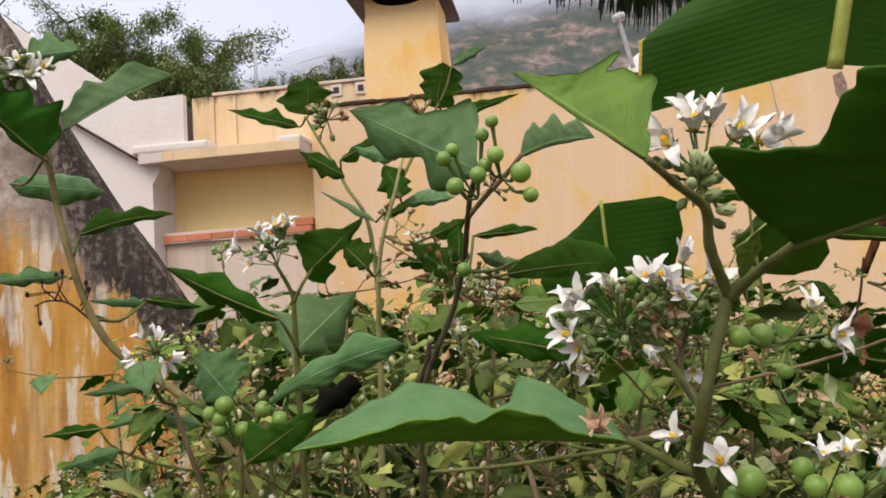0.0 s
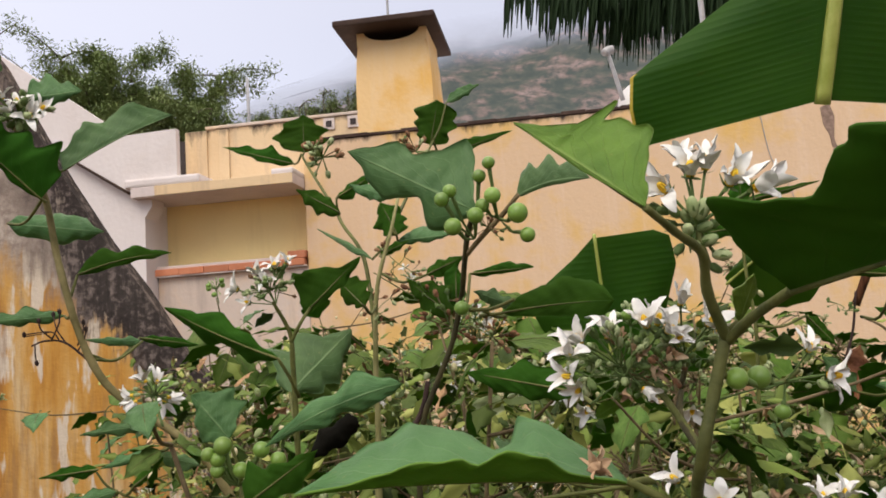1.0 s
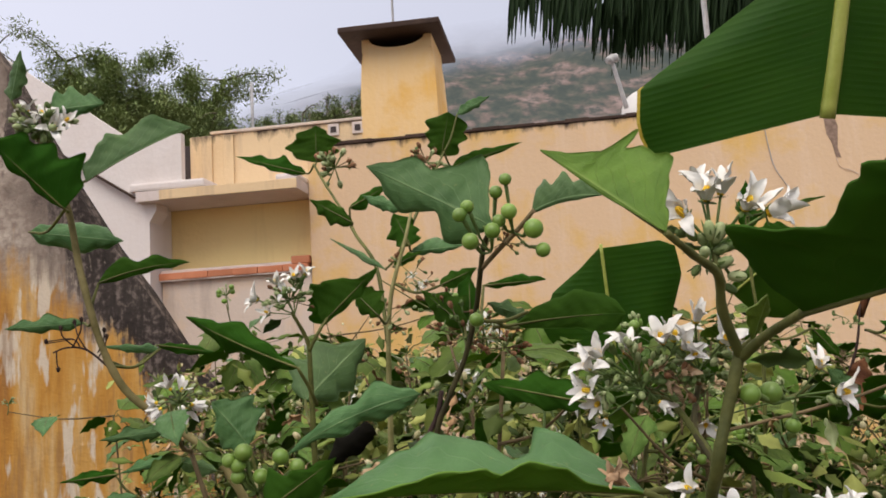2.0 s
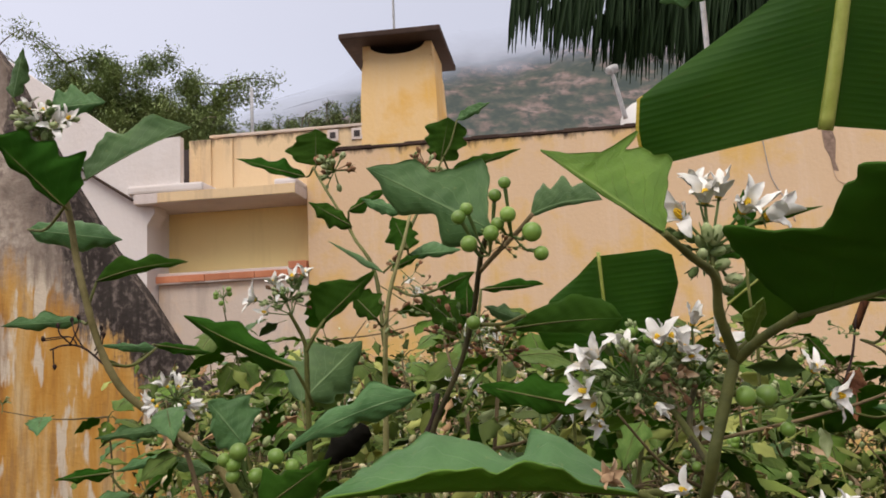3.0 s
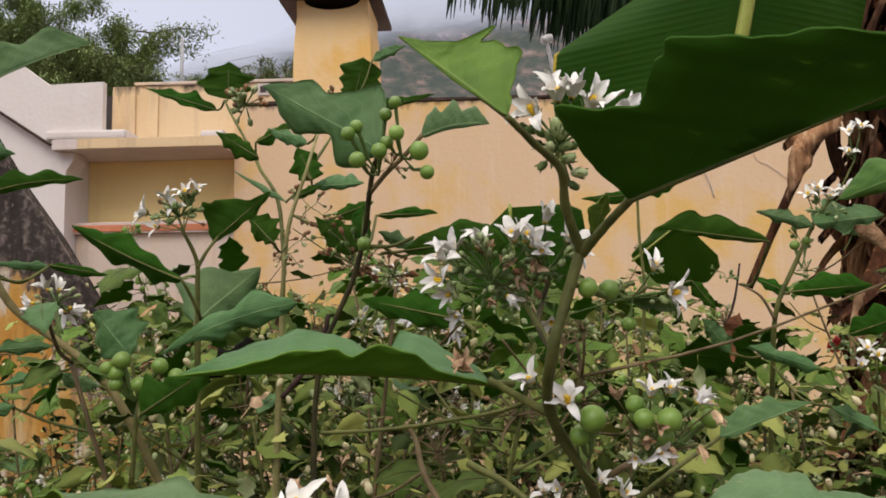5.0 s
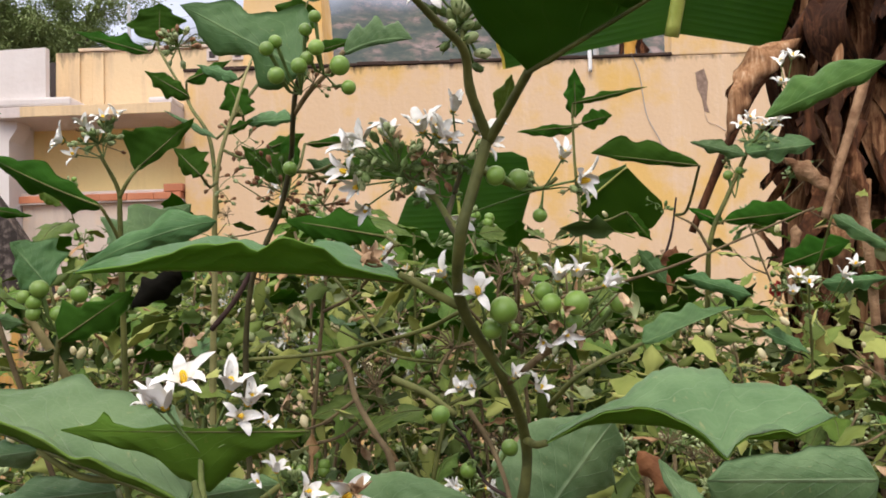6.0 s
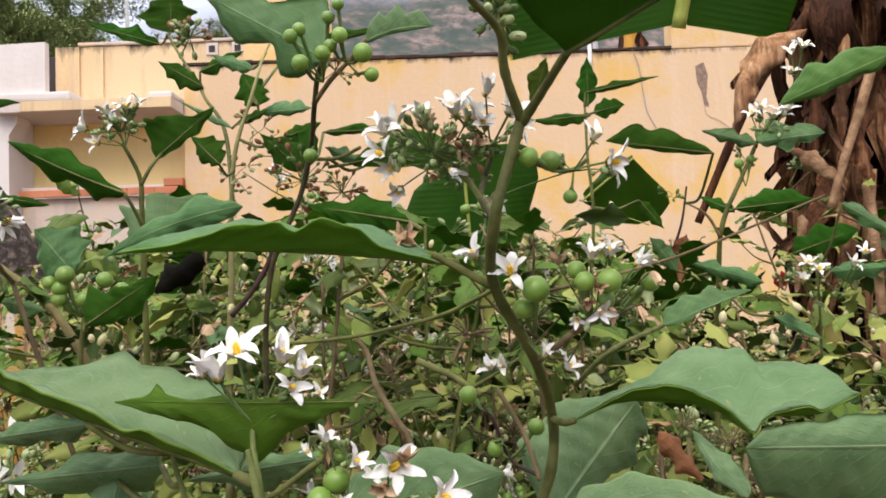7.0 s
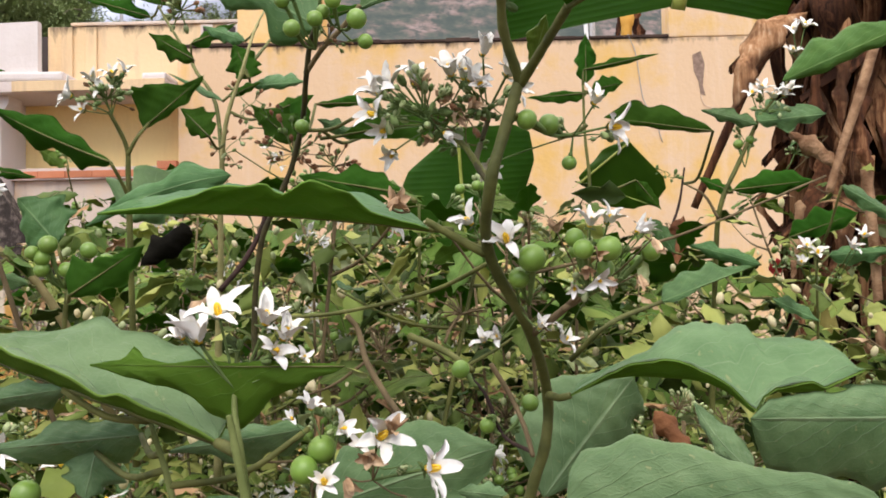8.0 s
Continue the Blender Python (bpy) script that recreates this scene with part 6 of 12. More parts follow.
stem(c3, [(0.1122, 0.3832, 1.5870), (0.1312, 0.3960, 1.5809), (0.1489, 0.4062, 1.5800), (0.1577, 0.4055, 1.5854)], 0.0016, 0.0011, M_STEM, seed=1479, name="cluster_stalk")
berry(c3, (0.1211, 0.3855, 1.5842), 0.0052, (0.1503, 0.4062, 1.5800), 1486)
berry(c3, (0.1347, 0.3957, 1.5836), 0.0056, (0.1503, 0.4062, 1.5800), 1493)
berry(c3, (0.1484, 0.4081, 1.5659), 0.0040, (0.1503, 0.4062, 1.5800), 1500)
flower(c3, (0.1582, 0.3943, 1.5939), (0.1000, -0.5000, 0.7000), 0.0095, (0.1503, 0.4062, 1.5800), 1507, 0.9)
flower(c3, (0.1662, 0.3958, 1.5826), (0.9000, -0.7000, -0.1000), 0.0128, (0.1503, 0.4062, 1.5800), 1514, 0.3)
flower(c3, (0.1111, 0.4279, 1.5687), (-0.3000, -0.6000, -0.5000), 0.0090, (0.1503, 0.4062, 1.5800), 1521, 0.45)
stem(c3, [(0.1546, 0.4062, 1.5798), (0.1590, 0.4023, 1.5798), (0.1635, 0.3986, 1.5790)], 0.000463212, 0.000308808, M_CALYX, seed=1528, name="side_stalk")
bud(c3, (0.1675, 0.4000, 1.5793), (2.0712, 0.2593, -0.0263), 0.0041, (0.1635, 0.3986, 1.5790), True, 1535)
bud(c3, (0.1671, 0.3945, 1.5773), (1.0534, -0.3493, -0.2739), 0.0034, (0.1635, 0.3986, 1.5790), True, 1542)
bud(c3, (0.1639, 0.3962, 1.5783), (0.3117, -0.9418, -0.5768), 0.0055, (0.1635, 0.3986, 1.5790), True, 1549)
bud(c3, (0.1668, 0.3972, 1.5769), (0.2555, -0.3110, -0.4238), 0.0047, (0.1635, 0.3986, 1.5790), False, 1556)
bud(c3, (0.1683, 0.4030, 1.5805), (0.8965, -0.7174, 0.5090), 0.0042, (0.1635, 0.3986, 1.5790), True, 1563)
bud(c3, (0.1599, 0.4027, 1.5775), (-1.2066, -1.1038, -0.2662), 0.0036, (0.1635, 0.3986, 1.5790), True, 1570)
bud(c3, (0.1701, 0.4007, 1.5786), (0.8161, -0.6280, -0.0076), 0.0054, (0.1635, 0.3986, 1.5790), True, 1577)
stem(c3, [(0.1546, 0.4062, 1.5798), (0.1495, 0.4063, 1.5798), (0.1461, 0.4060, 1.5830)], 0.000463212, 0.000308808, M_CALYX, seed=1584, name="side_stalk")
bud(c3, (0.1447, 0.4074, 1.5881), (-0.4359, -0.3774, 1.1991), 0.0035, (0.1461, 0.4060, 1.5830), True, 1591)
bud(c3, (0.1429, 0.4093, 1.5846), (-0.6845, -0.5273, 0.3693), 0.0054, (0.1461, 0.4060, 1.5830), True, 1598)
bud(c3, (0.1452, 0.4102, 1.5885), (-0.4486, 0.1201, 1.1801), 0.0034, (0.1461, 0.4060, 1.5830), True, 1605)
bud(c3, (0.1426, 0.4051, 1.5852), (-1.2391, 0.1590, 0.5593), 0.0035, (0.1461, 0.4060, 1.5830), True, 1612)
bud(c3, (0.1414, 0.4032, 1.5876), (-0.6010, -0.4211, 0.9904), 0.0031, (0.1461, 0.4060, 1.5830), True, 1619)
bud(c3, (0.1439, 0.4085, 1.5809), (-0.1387, -0.3853, -0.5298), 0.0056, (0.1461, 0.4060, 1.5830), True, 1626)
bud(c3, (0.1420, 0.4065, 1.5854), (-1.4308, -1.3403, 0.5488), 0.0049, (0.1461, 0.4060, 1.5830), True, 1633)
c4 = cluster(shrub_near, "flower_cluster", "white flowers and plump buds at the branch tip")
stem(c4, [(0.1024, 0.3554, 1.6392), (0.1028, 0.3590, 1.6524)], 0.0016, 0.0011, M_STEM, seed=1638, name="cluster_stalk")
flower(c4, (0.0924, 0.3630, 1.6682), (-0.7, -0.6, 0.5), 0.0135, (0.1028, 0.3590, 1.6524), 1640, 1.0)
flower(c4, (0.1033, 0.3643, 1.6748), (-0.1, -0.6, 0.8), 0.0145, (0.1028, 0.3590, 1.6524), 1647, 1.1)
flower(c4, (0.1115, 0.3691, 1.6778), (0.1, -0.3, 0.9), 0.0130, (0.1028, 0.3590, 1.6524), 1654, 1.2)
flower(c4, (0.1142, 0.3472, 1.6671), (0.2, -0.8, 0.6), 0.0150, (0.1028, 0.3590, 1.6524), 1661, 0.7)
flower(c4, (0.1274, 0.3556, 1.6656), (0.8, -0.5, 0.3), 0.0150, (0.1028, 0.3590, 1.6524), 1668, 1.0)
flower(c4, (0.1031, 0.3735, 1.6819), (-0.2, -0.2, 0.9), 0.0115, (0.1028, 0.3590, 1.6524), 1675, 1.3)
bud(c4, (0.1059, 0.3559, 1.6449), (0.6, -0.5, 0.2), 0.0075, (0.1028, 0.3590, 1.6524), True, 1682)
bud(c4, (0.1119, 0.3587, 1.6385), (0.9, -0.4, -0.1), 0.0072, (0.1028, 0.3590, 1.6524), True, 1689)
bud(c4, (0.0992, 0.3511, 1.6591), (-0.1, -0.3, 0.9), 0.0078, (0.1028, 0.3590, 1.6524), True, 1696)
bud(c4, (0.1034, 0.3522, 1.6580), (0.3, -0.3, 0.8), 0.0085, (0.1028, 0.3590, 1.6524), True, 1703)
bud(c4, (0.0969, 0.3532, 1.6497), (-0.2, -0.9, 0.3), 0.0070, (0.1028, 0.3590, 1.6524), True, 1710)
bud(c4, (0.0997, 0.3550, 1.6429), (0.1, -0.9, -0.4), 0.0068, (0.1028, 0.3590, 1.6524), True, 1717)
bud(c4, (0.0929, 0.3562, 1.6578), (-0.6, -0.5, 0.4), 0.0062, (0.1028, 0.3590, 1.6524), False, 1724)
bud(c4, (0.0893, 0.3610, 1.6597), (-0.9, -0.4, 0.2), 0.0058, (0.1028, 0.3590, 1.6524), False, 1731)
bud(c4, (0.0861, 0.3637, 1.6619), (-1.0, -0.3, 0.2), 0.0055, (0.1028, 0.3590, 1.6524), False, 1738)
bud(c4, (0.0945, 0.3611, 1.6424), (-0.6, -0.4, -0.6), 0.0058, (0.1028, 0.3590, 1.6524), False, 1745)
bud(c4, (0.1049, 0.3561, 1.6508), (0.6, -0.6, 0.2), 0.0066, (0.1028, 0.3590, 1.6524), True, 1752)
bud(c4, (0.1097, 0.3601, 1.6521), (0.8, -0.4, 0.4), 0.0060, (0.1028, 0.3590, 1.6524), False, 1759)
bud(c4, (0.0922, 0.3627, 1.6535), (-0.8, -0.4, 0.0), 0.0060, (0.1028, 0.3590, 1.6524), False, 1766)
bud(c4, (0.1105, 0.3654, 1.6335), (0.7, -0.4, -0.6), 0.0058, (0.1028, 0.3590, 1.6524), False, 1773)
bud(c4, (0.0974, 0.3565, 1.6557), (-0.4, -0.5, 0.6), 0.0065, (0.1028, 0.3590, 1.6524), True, 1780)
shrub_centre = thing("turkey_berry_shrub", "turkey berry shrub with a panicle of green berries", "shrub", group="turkey berry shrubs")
stem(shrub_centre, [(-0.0481, 0.8129, 1.3319), (-0.0492, 0.7953, 1.4638), (-0.0412, 0.7753, 1.5382), (-0.0267, 0.7603, 1.5745), (-0.0100, 0.7455, 1.6098), (0.0012, 0.7201, 1.6488), (0.0055, 0.6863, 1.6751), (0.0105, 0.6627, 1.7005), (0.0204, 0.6405, 1.7152)], 0.0028, 0.002, M_OLIVE, seed=1850)
stem(shrub_centre, [(0.0056, 0.6856, 1.6798), (0.0201, 0.6537, 1.6919), (0.0360, 0.6418, 1.7057), (0.0491, 0.6299, 1.7192)], 0.0022, 0.0018, M_TWIG, seed=1857)
stem(shrub_centre, [(0.0020, 0.7264, 1.6391), (0.0253, 0.7114, 1.6376), (0.0437, 0.6905, 1.6430)], 0.0018, 0.0014, seed=1864)
c5 = cluster(shrub_centre, "berry_cluster", "cluster of round green berries on brown stalks")
berry(c5, (0.0275, 0.6167, 1.7424), 0.0050, (0.0336, 0.6421, 1.7036), 1871)
berry(c5, (0.0200, 0.6229, 1.7341), 0.0053, (0.0145, 0.6539, 1.6907), 1878)
berry(c5, (-0.0093, 0.6152, 1.7166), 0.0057, (0.0145, 0.6539, 1.6907), 1885)
berry(c5, (-0.0030, 0.6193, 1.7234), 0.0053, (0.0145, 0.6539, 1.6907), 1892)
berry(c5, (-0.0022, 0.6129, 1.6953), 0.0067, (0.0145, 0.6539, 1.6907), 1899)
berry(c5, (0.0149, 0.6120, 1.7025), 0.0063, (0.0145, 0.6539, 1.6907), 1906)
berry(c5, (0.0208, 0.6209, 1.7109), 0.0055, (0.0336, 0.6421, 1.7036), 1913)
berry(c5, (0.0283, 0.6101, 1.7162), 0.0063, (0.0336, 0.6421, 1.7036), 1920)
berry(c5, (0.0456, 0.6070, 1.7015), 0.0077, (0.0336, 0.6421, 1.7036), 1927)
berry(c5, (0.0519, 0.6092, 1.6852), 0.0058, (0.0336, 0.6421, 1.7036), 1934)
berry(c5, (0.0008, 0.7112, 1.6398), 0.0064, (0.0039, 0.7194, 1.6536), 1941)
stem(c5, [(0.0244, 0.6429, 1.6971), (0.0277, 0.6483, 1.6964), (0.0342, 0.6535, 1.6962)], 0.000325565, 0.000217043, M_CALYX, seed=1948, name="side_stalk")
bud(c5, (0.0406, 0.6549, 1.6979), (0.9000, -0.6530, 0.3022), 0.0036, (0.0342, 0.6535, 1.6962), False, 1955)
bud(c5, (0.0364, 0.6574, 1.6958), (1.3482, -0.6692, -0.5505), 0.0034, (0.0342, 0.6535, 1.6962), False, 1962)
bud(c5, (0.0312, 0.6498, 1.6923), (-0.4792, -0.1276, -0.6237), 0.0020, (0.0342, 0.6535, 1.6962), False, 1969)
bud(c5, (0.0378, 0.6504, 1.6957), (0.5716, -0.4211, -0.1624), 0.0021, (0.0342, 0.6535, 1.6962), False, 1976)
stem(c5, [(0.0244, 0.6429, 1.6971), (0.0198, 0.6440, 1.7018), (0.0193, 0.6452, 1.7064)], 0.000325565, 0.000217043, M_CALYX, seed=1983, name="side_stalk")
bud(c5, (0.0107, 0.6507, 1.7110), (-0.9090, -0.1860, 0.5303), 0.0037, (0.0193, 0.6452, 1.7064), False, 1990)
bud(c5, (0.0149, 0.6423, 1.7083), (-0.9544, 0.2031, 0.4701), 0.0021, (0.0193, 0.6452, 1.7064), False, 1997)
bud(c5, (0.0198, 0.6482, 1.7158), (-0.2397, -0.5749, 1.3000), 0.0020, (0.0193, 0.6452, 1.7064), False, 2004)
bud(c5, (0.0256, 0.6507, 1.7088), (1.3790, -0.6121, 0.3047), 0.0028, (0.0193, 0.6452, 1.7064), False, 2011)
leaf(shrub_centre, (0.0197, 0.6809, 1.7150), (-0.0864, 0.6930, 1.7768), [(0.06, 0.063), (0.15, 0.200), (0.27, 0.241), (0.41, 0.080), (0.51, 0.121), (0.65, 0.194), (0.78, 0.121), (0.90, 0.041)], [(0.06, 0.050), (0.14, 0.206), (0.22, 0.388), (0.35, 0.505), (0.47, 0.347), (0.59, 0.198), (0.74, 0.273), (0.88, 0.104)], (20, 30), True, wave=0.015, seed=2018, stalk=[(0.0114, 0.6630, 1.6982)], label="large dull green lobed leaf behind the berries")
leaf(shrub_centre, (0.0486, 0.6399, 1.7197), (0.1025, 0.6188, 1.7257), [(0.10, 0.338), (0.20, 0.422), (0.33, 0.268), (0.51, 0.419), (0.63, 0.216), (0.80, 0.314), (0.93, 0.131)], [(0.10, 0.047), (0.31, 0.047), (0.61, 0.062), (0.85, 0.031)], (12, 20), True, bow=(-0.08, 0), seed=2025, stalk=[(0.0405, 0.6415, 1.7078)], label="small folded lobed leaf")
leaf(shrub_centre, (0.0357, 0.7220, 1.6338), (0.1221, 0.6712, 1.6360), [(0.05, 0.052), (0.21, 0.145), (0.42, 0.215), (0.62, 0.232), (0.76, 0.210), (0.91, 0.138)], [(0.11, 0.050), (0.31, 0.078), (0.62, 0.115), (0.86, 0.169)], (15, 10), False, bow=(-0.02, 0), seed=2032, stalk=[(0.0160, 0.7322, 1.6329)])
leaf(shrub_centre, (0.0112, 0.7872, 1.6748), (0.0713, 0.7868, 1.6772), [(0.20, 0.060), (0.50, 0.141), (0.80, 0.121)], [(0.20, 0.060), (0.60, 0.050)], (20, 30), False, seed=2039, stalk=[(0.0020, 0.7264, 1.6391), (0.0066, 0.7568, 1.6484)])
leaf(shrub_centre, (-0.0091, 0.7721, 1.6366), (-0.0488, 0.7874, 1.6740), [(0.10, 0.119), (0.39, 0.220), (0.69, 0.141)], [(0.10, 0.198), (0.39, 0.421), (0.64, 0.301), (0.85, 0.100)], (20, 15), False, seed=2046, stalk=[(-0.0086, 0.7423, 1.6147), (-0.0088, 0.7572, 1.6212)])
leaf(shrub_centre, (-0.0034, 0.7915, 1.6428), (-0.0018, 0.8056, 1.6882), [(0.20, 0.369), (0.49, 0.447), (0.80, 0.224)], [(0.20, 0.168), (0.49, 0.242), (0.80, 0.122)], (20, 15), False, seed=2053, stalk=[(-0.0086, 0.7423, 1.6147), (-0.0060, 0.7669, 1.6219)])
leaf(shrub_centre, (0.0522, 0.7716, 1.6400), (0.0128, 0.7694, 1.6570), [(0.20, 0.122), (0.60, 0.183)], [(0.20, 0.151), (0.60, 0.242)], (40, 30), True, seed=2060, stalk=[(0.0166, 0.7170, 1.6382), (0.0344, 0.7443, 1.6312)])
leaf(shrub_centre, (0.0773, 0.5993, 1.5702), (0.0002, 0.6373, 1.5883), [(0.09, 0.065), (0.29, 0.144), (0.48, 0.101), (0.74, 0.114)], [(0.09, 0.060), (0.29, 0.172), (0.48, 0.185), (0.69, 0.114), (0.89, 0.031)], (30, 20), False, seed=2067, stalk=[(0.0841, 0.5801, 1.5629)])
shrub_back = thing("turkey_berry_shrub", "pale-stemmed turkey berry shrub with spent flower stalks", "shrub", group="turkey berry shrubs")
stem(shrub_back, [(-0.1087, 0.9708, 1.2836), (-0.1015, 0.9457, 1.4713), (-0.0978, 0.9382, 1.5275), (-0.0954, 0.9281, 1.6026), (-0.0885, 0.9181, 1.6776), (-0.0695, 0.9197, 1.7411), (-0.0580, 0.9433, 1.7908), (-0.0479, 0.9977, 1.8367)], 0.0042, 0.001, M_PALESTEM, seed=2074)
stem(shrub_back, [(-0.0989, 0.9750, 1.6292), (-0.1109, 1.0132, 1.7210), (-0.1399, 1.0570, 1.7711), (-0.1565, 1.1033, 1.8020), (-0.2021, 1.1941, 1.8784), (-0.2203, 1.2401, 1.9114)], 0.0026, 0.0016, seed=2081)
stem(shrub_back, [(-0.0719, 0.9592, 1.7470), (-0.0485, 1.0996, 1.8289), (-0.0210, 1.2195, 1.9130)], 0.0022, 0.0014, seed=2088)
leaf(shrub_back, (-0.1454, 1.0746, 1.7906), (-0.2036, 1.0898, 1.8281), [(0.10, 0.128), (0.40, 0.237), (0.70, 0.151)], [(0.20, 0.117), (0.50, 0.211), (0.80, 0.094)], (15, 20), False, seed=2095, stalk=[(-0.1482, 1.0802, 1.7865), (-0.1468, 1.0774, 1.7877)])
leaf(shrub_back, (-0.1485, 1.0720, 1.8099), (-0.0954, 1.0976, 1.8441), [(0.29, 0.106), (0.59, 0.133)], [(0.20, 0.160), (0.59, 0.115)], (20, 30), False, seed=2102, stalk=[(-0.1502, 1.0860, 1.7904), (-0.1494, 1.0790, 1.7973)])
leaf(shrub_back, (-0.2371, 1.2714, 1.9041), (-0.3559, 1.3061, 1.9475), [(0.20, 0.058), (0.49, 0.058)], [(0.15, 0.079), (0.39, 0.127), (0.69, 0.080)], (30, 20), False, seed=2109, stalk=[(-0.2203, 1.2401, 1.9114), (-0.2287, 1.2558, 1.9034)])
leaf(shrub_back, (-0.2191, 1.2593, 1.9187), (-0.2188, 1.2615, 1.9780), [(0.15, 0.497), (0.35, 0.748), (0.60, 0.655), (0.85, 0.406)], [(0.10, 0.381), (0.35, 0.558), (0.60, 0.589), (0.85, 0.324)], (10, 10), False, seed=2116, stalk=[(-0.2203, 1.2401, 1.9114), (-0.2197, 1.2497, 1.9126)])
leaf(shrub_back, (-0.0257, 1.2399, 1.9112), (-0.0106, 1.2310, 1.9776), [(0.10, 0.260), (0.35, 0.468), (0.60, 0.521), (0.85, 0.390)], [(0.10, 0.330), (0.40, 0.457), (0.65, 0.508), (0.90, 0.305)], (10, 10), False, seed=2123, stalk=[(-0.0210, 1.2195, 1.9130), (-0.0234, 1.2297, 1.9096)])
leaf(shrub_back, (-0.0107, 1.2422, 1.8936), (0.1008, 1.2770, 1.9345), [(0.20, 0.117), (0.49, 0.118)], [(0.20, 0.042), (0.59, 0.043)], (20, 20), False, seed=2130, stalk=[(-0.0210, 1.2195, 1.9130), (-0.0159, 1.2308, 1.8995)])
leaf(shrub_back, (0.0022, 1.2316, 1.9729), (0.0541, 1.2477, 2.0032), [(0.30, 0.158), (0.60, 0.178)], [(0.30, 0.115), (0.60, 0.115)], (30, 30), True, seed=2137, stalk=[(-0.0210, 1.2195, 1.9130), (-0.0094, 1.2255, 1.9352)])
leaf(shrub_back, (-0.0655, 0.9601, 1.7402), (-0.0843, 0.9747, 1.7826), [(0.20, 0.263), (0.50, 0.382), (0.80, 0.207)], [(0.20, 0.354), (0.50, 0.505), (0.80, 0.328)], (20, 20), False, seed=2144, stalk=[(-0.0719, 0.9592, 1.7470), (-0.0687, 0.9597, 1.7425)])
leaf(shrub_back, (-0.0668, 0.9808, 1.7364), (-0.0044, 0.9605, 1.7370), [(0.20, 0.251), (0.50, 0.440), (0.80, 0.216)], [(0.20, 0.089), (0.50, 0.133), (0.80, 0.066)], (40, 30), True, seed=2151, stalk=[(-0.0690, 0.9768, 1.7573), (-0.0679, 0.9788, 1.7442)])
leaf(shrub_back, (-0.0719, 0.9741, 1.7870), (-0.1234, 1.0011, 1.8114), [(0.29, 0.139), (0.59, 0.164)], [(0.29, 0.141), (0.59, 0.171)], (30, 30), True, seed=2158, stalk=[(-0.0554, 0.9569, 1.8023), (-0.0637, 0.9655, 1.7912)])
leaf(shrub_back, (-0.0963, 0.8505, 1.6548), (-0.1260, 0.8665, 1.6866), [(0.20, 0.190), (0.49, 0.274)], [(0.20, 0.320), (0.49, 0.458), (0.80, 0.216)], (20, 20), False, seed=2165, stalk=[(-0.0902, 0.9206, 1.6589), (-0.0933, 0.8856, 1.6484)])
leaf(shrub_back, (-0.0859, 0.9433, 1.7155), (-0.0511, 0.9313, 1.7292), [(0.30, 0.170), (0.60, 0.169)], [(0.30, 0.107), (0.60, 0.107)], (30, 30), False, seed=2172, stalk=[(-0.0766, 0.9191, 1.7173), (-0.0813, 0.9312, 1.7133)])
leaf(shrub_back, (-0.0962, 0.9636, 1.7148), (-0.1729, 1.0574, 1.7685), [(0.38, 0.038)], [(0.38, 0.038)], (40, 30), True, seed=2179, stalk=[(-0.0719, 0.9592, 1.7470), (-0.0841, 0.9614, 1.7261)])
leaf(shrub_back, (-0.0326, 0.8668, 1.6837), (0.0080, 0.8645, 1.7002), [(0.30, 0.236), (0.70, 0.168)], [(0.30, 0.197), (0.70, 0.197)], (30, 20), False, seed=2186, stalk=[(-0.0838, 0.9185, 1.6935), (-0.0582, 0.8926, 1.6798)])
c6 = cluster(shrub_back, "spent_panicle", "spent brownish flower stalks")
stem(c6, [(-0.1858, 1.2215, 1.8997), (-0.1799, 1.2236, 1.8999), (-0.1705, 1.2258, 1.9006)], 0.000689431, 0.000459621, M_CALYX, seed=2193, name="side_stalk")
bud(c6, (-0.1641, 1.2261, 1.8984), (0.2529, -0.7814, -0.3278), 0.0052, (-0.1705, 1.2258, 1.9006), True, 2200)
bud(c6, (-0.1665, 1.2303, 1.9029), (0.9861, -0.4462, 0.0845), 0.0052, (-0.1705, 1.2258, 1.9006), 3, 2207)
bud(c6, (-0.1604, 1.2181, 1.9002), (0.3883, -0.0520, 0.2469), 0.0056, (-0.1705, 1.2258, 1.9006), 3, 2214)
bud(c6, (-0.1628, 1.2202, 1.9000), (1.4659, -1.1103, 0.0959), 0.0077, (-0.1705, 1.2258, 1.9006), 3, 2221)
bud(c6, (-0.1634, 1.2200, 1.9053), (0.6956, -0.5435, 0.9210), 0.0044, (-0.1705, 1.2258, 1.9006), False, 2228)
stem(c6, [(-0.1858, 1.2215, 1.8997), (-0.1953, 1.2283, 1.8973), (-0.2020, 1.2351, 1.8951)], 0.000689431, 0.000459621, M_CALYX, seed=2235, name="side_stalk")
bud(c6, (-0.1955, 1.2391, 1.8937), (0.2409, -0.4388, -0.3045), 0.0048, (-0.2020, 1.2351, 1.8951), 3, 2242)
bud(c6, (-0.2051, 1.2319, 1.9021), (-0.7846, 0.9226, 1.1698), 0.0062, (-0.2020, 1.2351, 1.8951), 3, 2249)
bud(c6, (-0.2018, 1.2278, 1.8992), (0.1197, -0.2736, 1.2729), 0.0073, (-0.2020, 1.2351, 1.8951), 3, 2256)
bud(c6, (-0.1980, 1.2370, 1.8943), (0.5650, -0.0735, -0.3937), 0.0066, (-0.2020, 1.2351, 1.8951), True, 2263)
bud(c6, (-0.2054, 1.2423, 1.8937), (-0.5383, -0.0545, -0.6447), 0.0058, (-0.2020, 1.2351, 1.8951), True, 2270)
